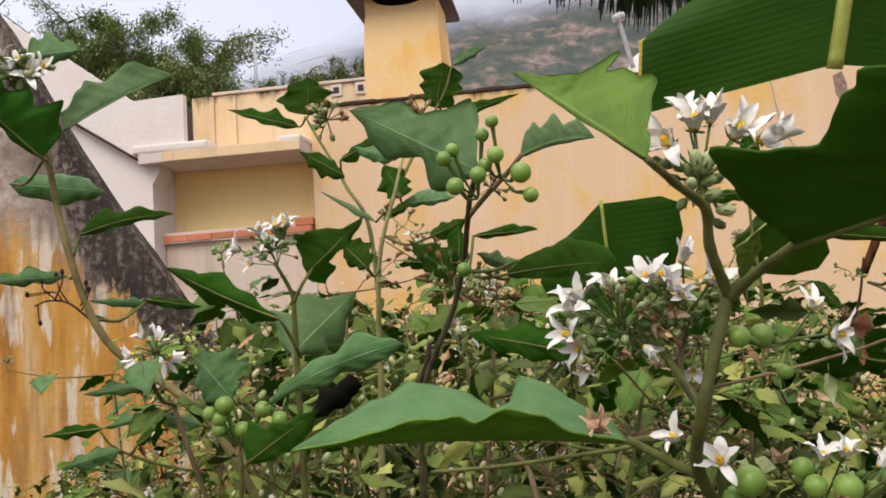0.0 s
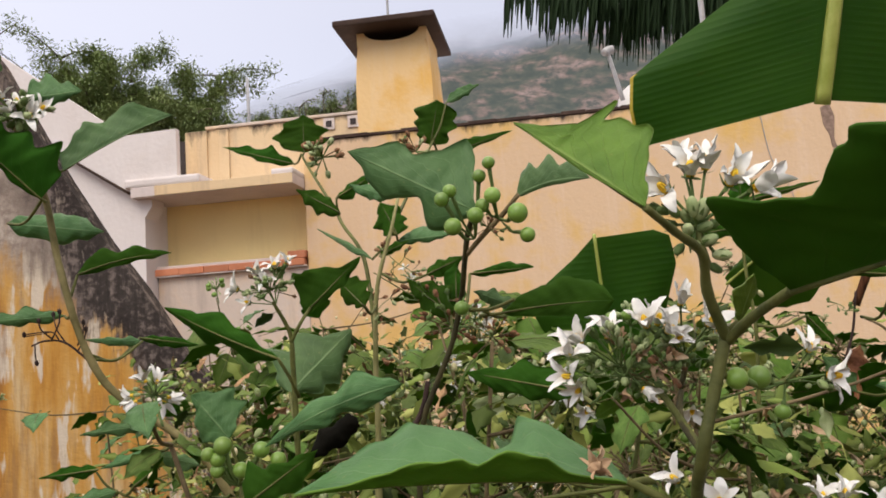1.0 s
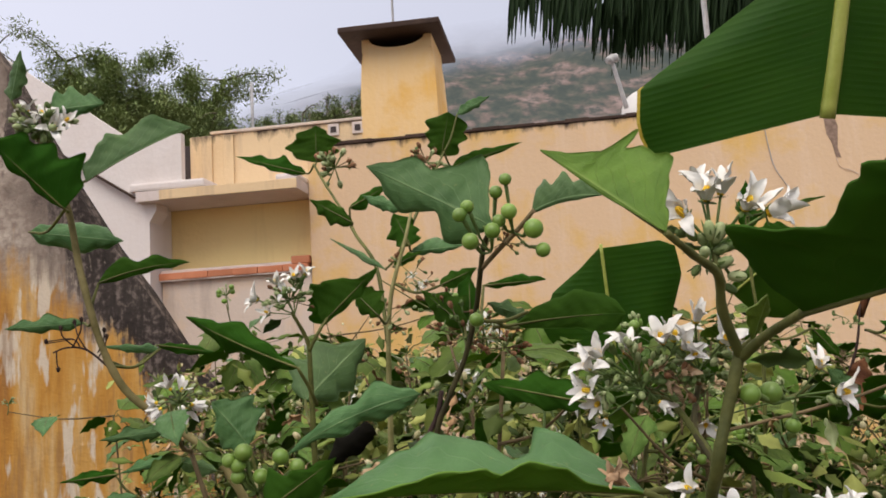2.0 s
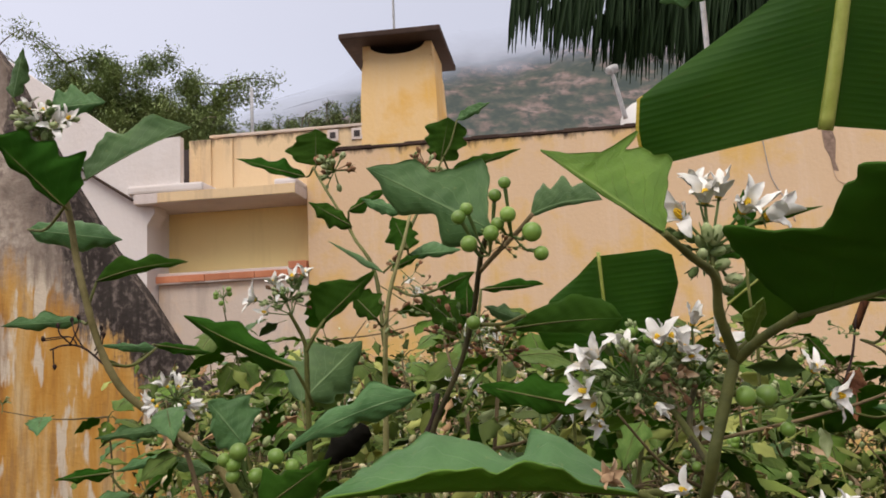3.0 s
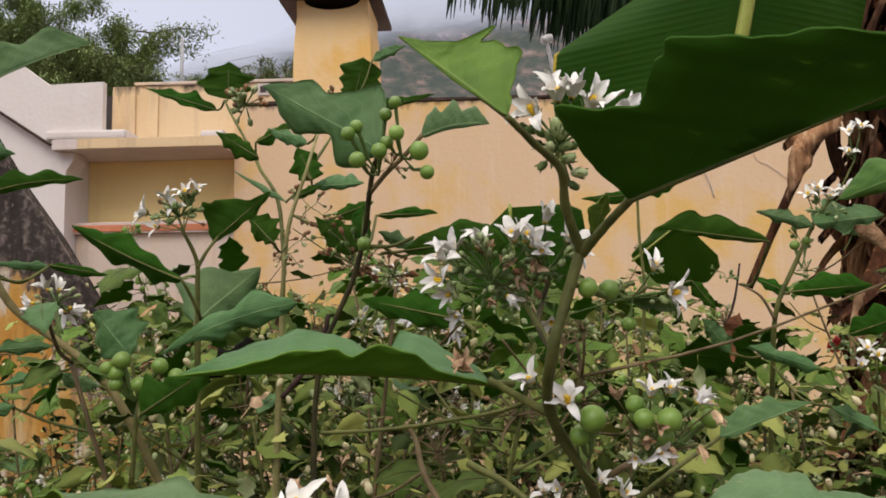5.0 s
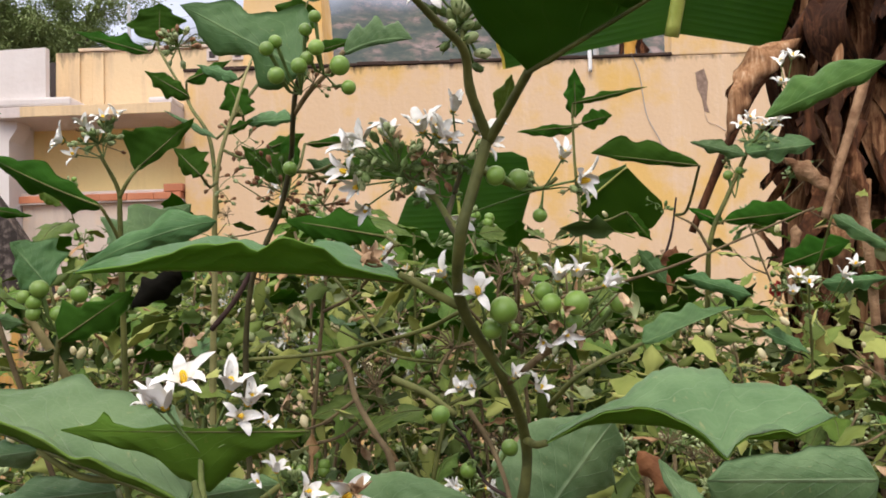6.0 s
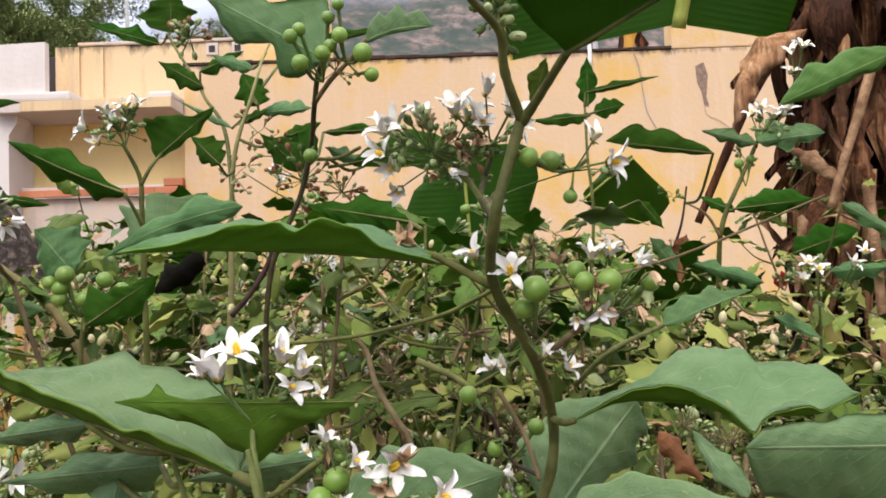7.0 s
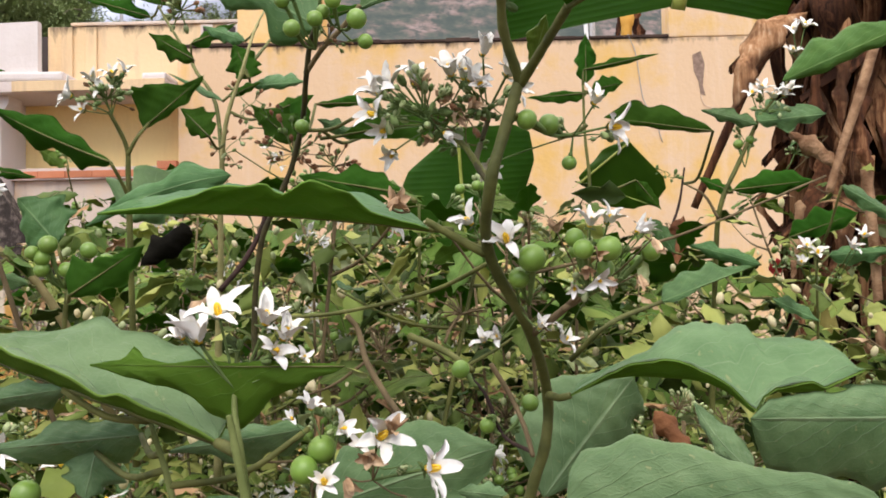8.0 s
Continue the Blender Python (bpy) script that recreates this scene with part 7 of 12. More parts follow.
stem(c6, [(-0.1858, 1.2215, 1.8997), (-0.1929, 1.2252, 1.9056), (-0.1943, 1.2283, 1.9169)], 0.000689431, 0.000459621, M_CALYX, seed=2277, name="side_stalk")
bud(c6, (-0.2058, 1.2263, 1.9206), (-1.5600, -0.9486, 0.4645), 0.0084, (-0.1943, 1.2283, 1.9169), 3, 2284)
bud(c6, (-0.1995, 1.2254, 1.9234), (-0.5658, -0.0911, 1.0210), 0.0053, (-0.1943, 1.2283, 1.9169), 3, 2291)
bud(c6, (-0.1937, 1.2325, 1.9267), (-0.3447, -0.2793, 1.2899), 0.0045, (-0.1943, 1.2283, 1.9169), True, 2298)
bud(c6, (-0.1911, 1.2206, 1.9213), (1.0647, 0.5479, 1.2281), 0.0056, (-0.1943, 1.2283, 1.9169), False, 2305)
bud(c6, (-0.2054, 1.2279, 1.9229), (-0.9021, -0.6398, 0.6618), 0.0073, (-0.1943, 1.2283, 1.9169), 3, 2312)
stem(c6, [(-0.0471, 1.2214, 1.8987), (-0.0436, 1.2145, 1.8954), (-0.0434, 1.2076, 1.8922)], 0.000612828, 0.000408552, M_CALYX, seed=2319, name="side_stalk")
bud(c6, (-0.0475, 1.2137, 1.8916), (-0.2928, -0.7245, -0.5059), 0.0046, (-0.0434, 1.2076, 1.8922), 3, 2326)
bud(c6, (-0.0372, 1.2110, 1.8877), (0.5741, -0.1479, -0.5010), 0.0071, (-0.0434, 1.2076, 1.8922), False, 2333)
bud(c6, (-0.0388, 1.2128, 1.8936), (0.7749, -1.0976, -0.1080), 0.0059, (-0.0434, 1.2076, 1.8922), False, 2340)
bud(c6, (-0.0364, 1.2107, 1.8916), (0.8404, -1.5512, -0.1749), 0.0060, (-0.0434, 1.2076, 1.8922), 3, 2347)
bud(c6, (-0.0440, 1.2028, 1.8860), (-0.7940, -0.1415, -0.6981), 0.0067, (-0.0434, 1.2076, 1.8922), 3, 2354)
bud(c6, (-0.0369, 1.2008, 1.8888), (0.4668, -0.2762, -0.2598), 0.0071, (-0.0434, 1.2076, 1.8922), 3, 2361)
stem(c6, [(-0.0471, 1.2214, 1.8987), (-0.0555, 1.2180, 1.9019), (-0.0591, 1.2140, 1.9097)], 0.000612828, 0.000408552, M_CALYX, seed=2368, name="side_stalk")
bud(c6, (-0.0663, 1.2124, 1.9142), (-0.5355, -0.0886, 0.6885), 0.0062, (-0.0591, 1.2140, 1.9097), False, 2375)
bud(c6, (-0.0638, 1.2122, 1.9151), (-0.0852, 0.2284, 0.9574), 0.0052, (-0.0591, 1.2140, 1.9097), 3, 2382)
bud(c6, (-0.0684, 1.2083, 1.9143), (-0.8310, -0.0398, 0.7146), 0.0057, (-0.0591, 1.2140, 1.9097), 3, 2389)
bud(c6, (-0.0589, 1.2062, 1.9142), (0.0701, 0.3918, 1.2986), 0.0057, (-0.0591, 1.2140, 1.9097), 3, 2396)
bud(c6, (-0.0646, 1.2182, 1.9166), (-0.8697, 0.6385, 0.9286), 0.0072, (-0.0591, 1.2140, 1.9097), True, 2403)
bud(c6, (-0.0613, 1.2142, 1.9181), (-0.3118, 0.2655, 1.2545), 0.0074, (-0.0591, 1.2140, 1.9097), False, 2410)
stem(c6, [(-0.0923, 0.9415, 1.6537), (-0.0857, 0.9501, 1.6464), (-0.0834, 0.9584, 1.6417)], 0.00052246, 0.000348306, M_CALYX, seed=2417, name="side_stalk")
bud(c6, (-0.0767, 0.9521, 1.6438), (1.1698, -0.3997, 0.2808), 0.0047, (-0.0834, 0.9584, 1.6417), 3, 2424)
bud(c6, (-0.0871, 0.9626, 1.6409), (-1.0701, -0.2355, -0.5123), 0.0046, (-0.0834, 0.9584, 1.6417), 3, 2431)
bud(c6, (-0.0935, 0.9615, 1.6415), (-0.7369, -0.7667, -0.0862), 0.0053, (-0.0834, 0.9584, 1.6417), False, 2438)
bud(c6, (-0.0785, 0.9602, 1.6388), (0.5428, -0.4946, -0.5053), 0.0054, (-0.0834, 0.9584, 1.6417), True, 2445)
bud(c6, (-0.0775, 0.9616, 1.6387), (0.2730, -0.4918, -0.4461), 0.0038, (-0.0834, 0.9584, 1.6417), 3, 2452)
stem(c6, [(-0.0923, 0.9415, 1.6537), (-0.0898, 0.9342, 1.6497), (-0.0903, 0.9265, 1.6488)], 0.00052246, 0.000348306, M_CALYX, seed=2459, name="side_stalk")
bud(c6, (-0.0922, 0.9334, 1.6436), (-0.2838, -0.6013, -0.6934), 0.0042, (-0.0903, 0.9265, 1.6488), 3, 2466)
bud(c6, (-0.0908, 0.9193, 1.6453), (-0.5107, -0.0502, -0.6905), 0.0056, (-0.0903, 0.9265, 1.6488), True, 2473)
bud(c6, (-0.0813, 0.9339, 1.6539), (1.1205, -0.1984, 0.6136), 0.0050, (-0.0903, 0.9265, 1.6488), False, 2480)
bud(c6, (-0.0947, 0.9325, 1.6492), (-0.6729, -1.1918, -0.3257), 0.0053, (-0.0903, 0.9265, 1.6488), 3, 2487)
bud(c6, (-0.0876, 0.9366, 1.6443), (-0.0937, -1.4141, -0.6300), 0.0055, (-0.0903, 0.9265, 1.6488), 3, 2494)
stem(c6, [(-0.0923, 0.9415, 1.6537), (-0.0951, 0.9413, 1.6498), (-0.1007, 0.9401, 1.6545)], 0.00052246, 0.000348306, M_CALYX, seed=2501, name="side_stalk")
bud(c6, (-0.1063, 0.9401, 1.6585), (-1.0285, 0.5812, 0.5645), 0.0037, (-0.1007, 0.9401, 1.6545), True, 2508)
bud(c6, (-0.1071, 0.9482, 1.6521), (-0.9764, -1.1813, -0.4784), 0.0046, (-0.1007, 0.9401, 1.6545), False, 2515)
bud(c6, (-0.1069, 0.9428, 1.6625), (-0.9694, -0.0639, 1.0245), 0.0059, (-0.1007, 0.9401, 1.6545), 3, 2522)
bud(c6, (-0.1063, 0.9457, 1.6517), (-1.1047, -0.0111, -0.5212), 0.0050, (-0.1007, 0.9401, 1.6545), 3, 2529)
bud(c6, (-0.1069, 0.9471, 1.6507), (-0.7327, -0.4930, -0.5451), 0.0040, (-0.1007, 0.9401, 1.6545), 3, 2536)
stem(c6, [(-0.0923, 0.9415, 1.6537), (-0.0941, 0.9416, 1.6618), (-0.0955, 0.9423, 1.6656)], 0.00052246, 0.000348306, M_CALYX, seed=2543, name="side_stalk")
bud(c6, (-0.0954, 0.9311, 1.6768), (-0.0555, -0.0303, 1.2957), 0.0044, (-0.0955, 0.9423, 1.6656), False, 2550)
bud(c6, (-0.0943, 0.9403, 1.6732), (0.5763, -0.9753, 1.2899), 0.0045, (-0.0955, 0.9423, 1.6656), 3, 2557)
bud(c6, (-0.0900, 0.9416, 1.6762), (0.2042, -0.2313, 1.1915), 0.0050, (-0.0955, 0.9423, 1.6656), 3, 2564)
bud(c6, (-0.0823, 0.9418, 1.6689), (1.3108, 0.0156, 0.4112), 0.0057, (-0.0955, 0.9423, 1.6656), 3, 2571)
bud(c6, (-0.1031, 0.9389, 1.6687), (-0.7321, -0.1856, 0.3703), 0.0042, (-0.0955, 0.9423, 1.6656), True, 2578)
stem(c6, [(-0.0923, 0.9415, 1.6537), (-0.0857, 0.9401, 1.6610), (-0.0763, 0.9388, 1.6672)], 0.00052246, 0.000348306, M_CALYX, seed=2585, name="side_stalk")
bud(c6, (-0.0711, 0.9334, 1.6733), (0.8032, -0.0582, 1.0372), 0.0059, (-0.0763, 0.9388, 1.6672), 3, 2592)
bud(c6, (-0.0718, 0.9393, 1.6730), (0.8706, 0.0011, 0.9894), 0.0046, (-0.0763, 0.9388, 1.6672), 3, 2599)
bud(c6, (-0.0672, 0.9289, 1.6744), (1.6121, -0.2239, 0.9520), 0.0057, (-0.0763, 0.9388, 1.6672), 3, 2606)
bud(c6, (-0.0631, 0.9308, 1.6669), (0.6245, -0.7595, 0.1180), 0.0055, (-0.0763, 0.9388, 1.6672), True, 2613)
bud(c6, (-0.0721, 0.9332, 1.6609), (0.6725, -0.5700, -0.6338), 0.0063, (-0.0763, 0.9388, 1.6672), True, 2620)
stem(c6, [(-0.0649, 0.9347, 1.7040), (-0.0563, 0.9292, 1.6987), (-0.0505, 0.9237, 1.6935)], 0.00052246, 0.000348306, M_CALYX, seed=2627, name="side_stalk")
bud(c6, (-0.0408, 0.9174, 1.6893), (0.6831, -0.1638, -0.3016), 0.0053, (-0.0505, 0.9237, 1.6935), 3, 2634)
bud(c6, (-0.0416, 0.9318, 1.7044), (-0.0749, -0.1665, 1.0362), 0.0036, (-0.0505, 0.9237, 1.6935), 3, 2641)
bud(c6, (-0.0363, 0.9155, 1.6941), (1.0863, -0.4620, 0.2457), 0.0055, (-0.0505, 0.9237, 1.6935), True, 2648)
bud(c6, (-0.0433, 0.9245, 1.6937), (1.4691, 0.4042, -0.0585), 0.0043, (-0.0505, 0.9237, 1.6935), True, 2655)
bud(c6, (-0.0483, 0.9271, 1.6921), (0.3343, -0.9539, -0.6147), 0.0057, (-0.0505, 0.9237, 1.6935), 3, 2662)
stem(c6, [(-0.0649, 0.9347, 1.7040), (-0.0742, 0.9438, 1.6978), (-0.0725, 0.9525, 1.6949)], 0.00052246, 0.000348306, M_CALYX, seed=2669, name="side_stalk")
bud(c6, (-0.0774, 0.9457, 1.6941), (-1.2118, 0.8838, -0.2673), 0.0048, (-0.0725, 0.9525, 1.6949), 3, 2676)
bud(c6, (-0.0719, 0.9515, 1.7074), (-0.0185, -0.0355, 1.2999), 0.0040, (-0.0725, 0.9525, 1.6949), True, 2683)
bud(c6, (-0.0698, 0.9512, 1.6885), (-0.0295, -0.6204, -0.6688), 0.0058, (-0.0725, 0.9525, 1.6949), False, 2690)
bud(c6, (-0.0759, 0.9520, 1.6895), (-0.1201, -0.3032, -0.6500), 0.0061, (-0.0725, 0.9525, 1.6949), 3, 2697)
bud(c6, (-0.0812, 0.9488, 1.6953), (-0.9516, -0.1623, 0.0163), 0.0047, (-0.0725, 0.9525, 1.6949), 3, 2704)
stem(c6, [(-0.0649, 0.9347, 1.7040), (-0.0733, 0.9343, 1.7128), (-0.0784, 0.9341, 1.7197)], 0.00052246, 0.000348306, M_CALYX, seed=2711, name="side_stalk")
bud(c6, (-0.0854, 0.9296, 1.7238), (-0.8289, -1.0470, 0.5883), 0.0043, (-0.0784, 0.9341, 1.7197), True, 2718)
bud(c6, (-0.0829, 0.9293, 1.7213), (-1.1026, 0.1872, 0.1686), 0.0049, (-0.0784, 0.9341, 1.7197), True, 2725)
bud(c6, (-0.0790, 0.9379, 1.7297), (-0.1970, -0.2099, 1.2979), 0.0042, (-0.0784, 0.9341, 1.7197), 3, 2732)
bud(c6, (-0.0869, 0.9256, 1.7205), (-0.7836, 0.2078, 0.1644), 0.0057, (-0.0784, 0.9341, 1.7197), 3, 2739)
bud(c6, (-0.0805, 0.9245, 1.7258), (-0.1331, -1.4051, 1.1929), 0.0058, (-0.0784, 0.9341, 1.7197), 3, 2746)
stem(c6, [(-0.0649, 0.9347, 1.7040), (-0.0604, 0.9421, 1.7083), (-0.0588, 0.9494, 1.7133)], 0.00052246, 0.000348306, M_CALYX, seed=2753, name="side_stalk")
bud(c6, (-0.0557, 0.9415, 1.7198), (0.8530, -0.7248, 1.2248), 0.0048, (-0.0588, 0.9494, 1.7133), True, 2760)
bud(c6, (-0.0518, 0.9472, 1.7228), (0.3628, 0.9816, 1.1123), 0.0053, (-0.0588, 0.9494, 1.7133), 3, 2767)
bud(c6, (-0.0505, 0.9471, 1.7072), (0.7282, -0.5182, -0.4706), 0.0039, (-0.0588, 0.9494, 1.7133), 3, 2774)
bud(c6, (-0.0556, 0.9506, 1.7212), (1.0160, -0.0084, 1.2068), 0.0041, (-0.0588, 0.9494, 1.7133), 3, 2781)
bud(c6, (-0.0491, 0.9451, 1.7067), (0.8719, -0.4334, -0.4335), 0.0041, (-0.0588, 0.9494, 1.7133), False, 2788)
stem(c6, [(-0.1078, 0.9584, 1.6031), (-0.0992, 0.9646, 1.5972), (-0.0921, 0.9697, 1.5991)], 0.000586495, 0.000390997, M_CALYX, seed=2795, name="side_stalk")
bud(c6, (-0.0807, 0.9659, 1.5985), (0.8997, 0.2919, 0.0432), 0.0047, (-0.0921, 0.9697, 1.5991), 3, 2802)
bud(c6, (-0.0880, 0.9756, 1.5945), (0.6010, 0.3731, -0.5744), 0.0055, (-0.0921, 0.9697, 1.5991), 3, 2809)
bud(c6, (-0.0866, 0.9638, 1.5965), (0.9176, -0.1507, -0.4504), 0.0071, (-0.0921, 0.9697, 1.5991), 3, 2816)
bud(c6, (-0.0845, 0.9646, 1.6003), (0.8829, -0.3466, 0.1909), 0.0042, (-0.0921, 0.9697, 1.5991), True, 2823)
bud(c6, (-0.0806, 0.9621, 1.6014), (0.9831, -0.4447, 0.3667), 0.0042, (-0.0921, 0.9697, 1.5991), True, 2830)
bud(c6, (-0.0837, 0.9683, 1.6022), (0.6373, -0.2829, 0.4909), 0.0054, (-0.0921, 0.9697, 1.5991), 3, 2837)
bud(c6, (-0.0889, 0.9683, 1.5987), (0.4855, 0.0813, -0.4050), 0.0066, (-0.0921, 0.9697, 1.5991), 3, 2844)
stem(c6, [(-0.1078, 0.9584, 1.6031), (-0.1161, 0.9557, 1.6051), (-0.1211, 0.9529, 1.6089)], 0.000586495, 0.000390997, M_CALYX, seed=2851, name="side_stalk")
bud(c6, (-0.1255, 0.9553, 1.6128), (-0.8839, 0.0518, 0.7536), 0.0067, (-0.1211, 0.9529, 1.6089), True, 2858)
bud(c6, (-0.1230, 0.9532, 1.6148), (-0.4650, 0.2305, 1.2265), 0.0058, (-0.1211, 0.9529, 1.6089), True, 2865)
bud(c6, (-0.1287, 0.9519, 1.6111), (-1.2661, -0.4495, 0.2859), 0.0060, (-0.1211, 0.9529, 1.6089), 3, 2872)
bud(c6, (-0.1216, 0.9567, 1.6167), (0.3041, 0.3279, 1.2998), 0.0061, (-0.1211, 0.9529, 1.6089), 3, 2879)
bud(c6, (-0.1254, 0.9566, 1.6102), (-0.5383, -0.8870, 0.0135), 0.0045, (-0.1211, 0.9529, 1.6089), 3, 2886)
bud(c6, (-0.1222, 0.9578, 1.6151), (-0.0479, -0.9399, 1.2926), 0.0046, (-0.1211, 0.9529, 1.6089), True, 2893)
bud(c6, (-0.1289, 0.9601, 1.6099), (-0.8085, -0.6959, 0.0577), 0.0061, (-0.1211, 0.9529, 1.6089), True, 2900)
c7 = cluster(shrub_centre, "spent_panicle", "brownish spent flower stalks below the berries")
stem(c7, [(-0.0094, 0.7735, 1.6261), (-0.0065, 0.7681, 1.6245), (-0.0027, 0.7627, 1.6222)], 0.000430895, 0.000287263, M_CALYX, seed=2907, name="side_stalk")
bud(c7, (-0.0007, 0.7664, 1.6210), (-0.1192, 0.5172, -0.6234), 0.0039, (-0.0027, 0.7627, 1.6222), 3, 2914)
bud(c7, (0.0056, 0.7594, 1.6335), (0.7485, 1.0009, 1.1235), 0.0048, (-0.0027, 0.7627, 1.6222), 3, 2921)
bud(c7, (-0.0094, 0.7551, 1.6251), (-0.8700, -0.9637, 0.3741), 0.0041, (-0.0027, 0.7627, 1.6222), False, 2928)
bud(c7, (0.0004, 0.7678, 1.6309), (0.5810, -0.2181, 1.2419), 0.0027, (-0.0027, 0.7627, 1.6222), False, 2935)
bud(c7, (0.0019, 0.7531, 1.6227), (0.8791, 0.5529, -0.0899), 0.0041, (-0.0027, 0.7627, 1.6222), 3, 2942)
stem(c7, [(-0.0094, 0.7735, 1.6261), (-0.0155, 0.7807, 1.6229), (-0.0193, 0.7876, 1.6216)], 0.000430895, 0.000287263, M_CALYX, seed=2949, name="side_stalk")
bud(c7, (-0.0225, 0.7950, 1.6298), (-0.7787, -0.5640, 1.1918), 0.0037, (-0.0193, 0.7876, 1.6216), 3, 2956)
bud(c7, (-0.0284, 0.7918, 1.6207), (-0.8368, 0.1005, -0.1757), 0.0028, (-0.0193, 0.7876, 1.6216), False, 2963)
bud(c7, (-0.0313, 0.7971, 1.6216), (-1.0808, -0.2364, -0.0260), 0.0030, (-0.0193, 0.7876, 1.6216), False, 2970)
bud(c7, (-0.0304, 0.7892, 1.6213), (-1.6358, -0.6045, -0.0533), 0.0028, (-0.0193, 0.7876, 1.6216), 3, 2977)
bud(c7, (-0.0243, 0.7804, 1.6222), (-1.2809, -1.1896, -0.1283), 0.0052, (-0.0193, 0.7876, 1.6216), 3, 2984)
stem(c7, [(-0.0094, 0.7735, 1.6261), (-0.0196, 0.7808, 1.6318), (-0.0291, 0.7884, 1.6348)], 0.000430895, 0.000287263, M_CALYX, seed=2991, name="side_stalk")
bud(c7, (-0.0328, 0.7796, 1.6345), (-0.7136, 1.0263, -0.3379), 0.0042, (-0.0291, 0.7884, 1.6348), False, 2998)
bud(c7, (-0.0401, 0.7942, 1.6372), (-1.4753, 0.1531, 0.2032), 0.0040, (-0.0291, 0.7884, 1.6348), False, 3005)
bud(c7, (-0.0368, 0.7836, 1.6407), (-0.8759, -0.5799, 0.7590), 0.0038, (-0.0291, 0.7884, 1.6348), 3, 3012)
bud(c7, (-0.0340, 0.7898, 1.6400), (-0.4169, -0.3971, 0.7993), 0.0028, (-0.0291, 0.7884, 1.6348), 3, 3019)
bud(c7, (-0.0429, 0.7877, 1.6389), (-0.9657, 0.0744, 0.3944), 0.0052, (-0.0291, 0.7884, 1.6348), 3, 3026)
stem(c7, [(-0.0094, 0.7735, 1.6261), (-0.0130, 0.7817, 1.6326), (-0.0135, 0.7902, 1.6366)], 0.000430895, 0.000287263, M_CALYX, seed=3033, name="side_stalk")
bud(c7, (-0.0142, 0.7910, 1.6442), (-0.5951, -0.8246, 1.2885), 0.0054, (-0.0135, 0.7902, 1.6366), False, 3040)
bud(c7, (-0.0217, 0.7934, 1.6456), (-1.0886, -0.5680, 0.9666), 0.0052, (-0.0135, 0.7902, 1.6366), 3, 3047)
bud(c7, (-0.0155, 0.7808, 1.6442), (-0.5039, -0.4386, 1.2506), 0.0034, (-0.0135, 0.7902, 1.6366), 3, 3054)
bud(c7, (-0.0208, 0.7927, 1.6488), (-0.5517, -0.4936, 1.1340), 0.0030, (-0.0135, 0.7902, 1.6366), 3, 3061)
bud(c7, (-0.0076, 0.7941, 1.6412), (0.5944, 0.2239, 0.6900), 0.0028, (-0.0135, 0.7902, 1.6366), False, 3068)
stem(c7, [(-0.0094, 0.7735, 1.6261), (-0.0001, 0.7812, 1.6322), (0.0083, 0.7889, 1.6383)], 0.000430895, 0.000287263, M_CALYX, seed=3075, name="side_stalk")
bud(c7, (0.0140, 0.7818, 1.6489), (0.4668, -0.3826, 1.1918), 0.0031, (0.0083, 0.7889, 1.6383), 3, 3082)
bud(c7, (0.0147, 0.7823, 1.6434), (1.0592, 0.4240, 0.8162), 0.0041, (0.0083, 0.7889, 1.6383), 3, 3089)
bud(c7, (0.0157, 0.7832, 1.6485), (0.7853, -0.9476, 1.1151), 0.0044, (0.0083, 0.7889, 1.6383), 3, 3096)
bud(c7, (0.0146, 0.7792, 1.6458), (0.7577, -0.2463, 1.0511), 0.0034, (0.0083, 0.7889, 1.6383), False, 3103)
bud(c7, (0.0145, 0.7910, 1.6369), (0.9171, -0.3718, -0.3242), 0.0033, (0.0083, 0.7889, 1.6383), False, 3110)
stem(c7, [(-0.0250, 0.7903, 1.6516), (-0.0197, 0.7975, 1.6486), (-0.0147, 0.8045, 1.6468)], 0.000441667, 0.000294445, M_CALYX, seed=3117, name="side_stalk")
bud(c7, (-0.0123, 0.8096, 1.6442), (0.1369, -0.7901, -0.6258), 0.0033, (-0.0147, 0.8045, 1.6468), 3, 3124)
bud(c7, (-0.0104, 0.8105, 1.6485), (1.4925, -0.7534, 0.1472), 0.0043, (-0.0147, 0.8045, 1.6468), 3, 3131)
bud(c7, (-0.0104, 0.8123, 1.6431), (0.0256, -1.0082, -0.5589), 0.0028, (-0.0147, 0.8045, 1.6468), False, 3138)
bud(c7, (-0.0099, 0.8063, 1.6464), (0.5787, 0.3323, -0.2216), 0.0037, (-0.0147, 0.8045, 1.6468), False, 3145)
bud(c7, (-0.0084, 0.8016, 1.6467), (0.9261, -1.0850, -0.0217), 0.0048, (-0.0147, 0.8045, 1.6468), 3, 3152)
stem(c7, [(-0.0250, 0.7903, 1.6516), (-0.0300, 0.7933, 1.6525), (-0.0327, 0.7964, 1.6522)], 0.000441667, 0.000294445, M_CALYX, seed=3159, name="side_stalk")
bud(c7, (-0.0278, 0.8030, 1.6550), (1.0431, 0.1531, 0.4283), 0.0028, (-0.0327, 0.7964, 1.6522), 3, 3166)
bud(c7, (-0.0341, 0.7959, 1.6496), (-0.3711, -0.0154, -0.6728), 0.0049, (-0.0327, 0.7964, 1.6522), False, 3173)
bud(c7, (-0.0413, 0.7911, 1.6567), (-1.3011, -0.2377, 0.6386), 0.0037, (-0.0327, 0.7964, 1.6522), False, 3180)
bud(c7, (-0.0391, 0.7898, 1.6563), (-0.4706, -0.7296, 0.6977), 0.0036, (-0.0327, 0.7964, 1.6522), 3, 3187)
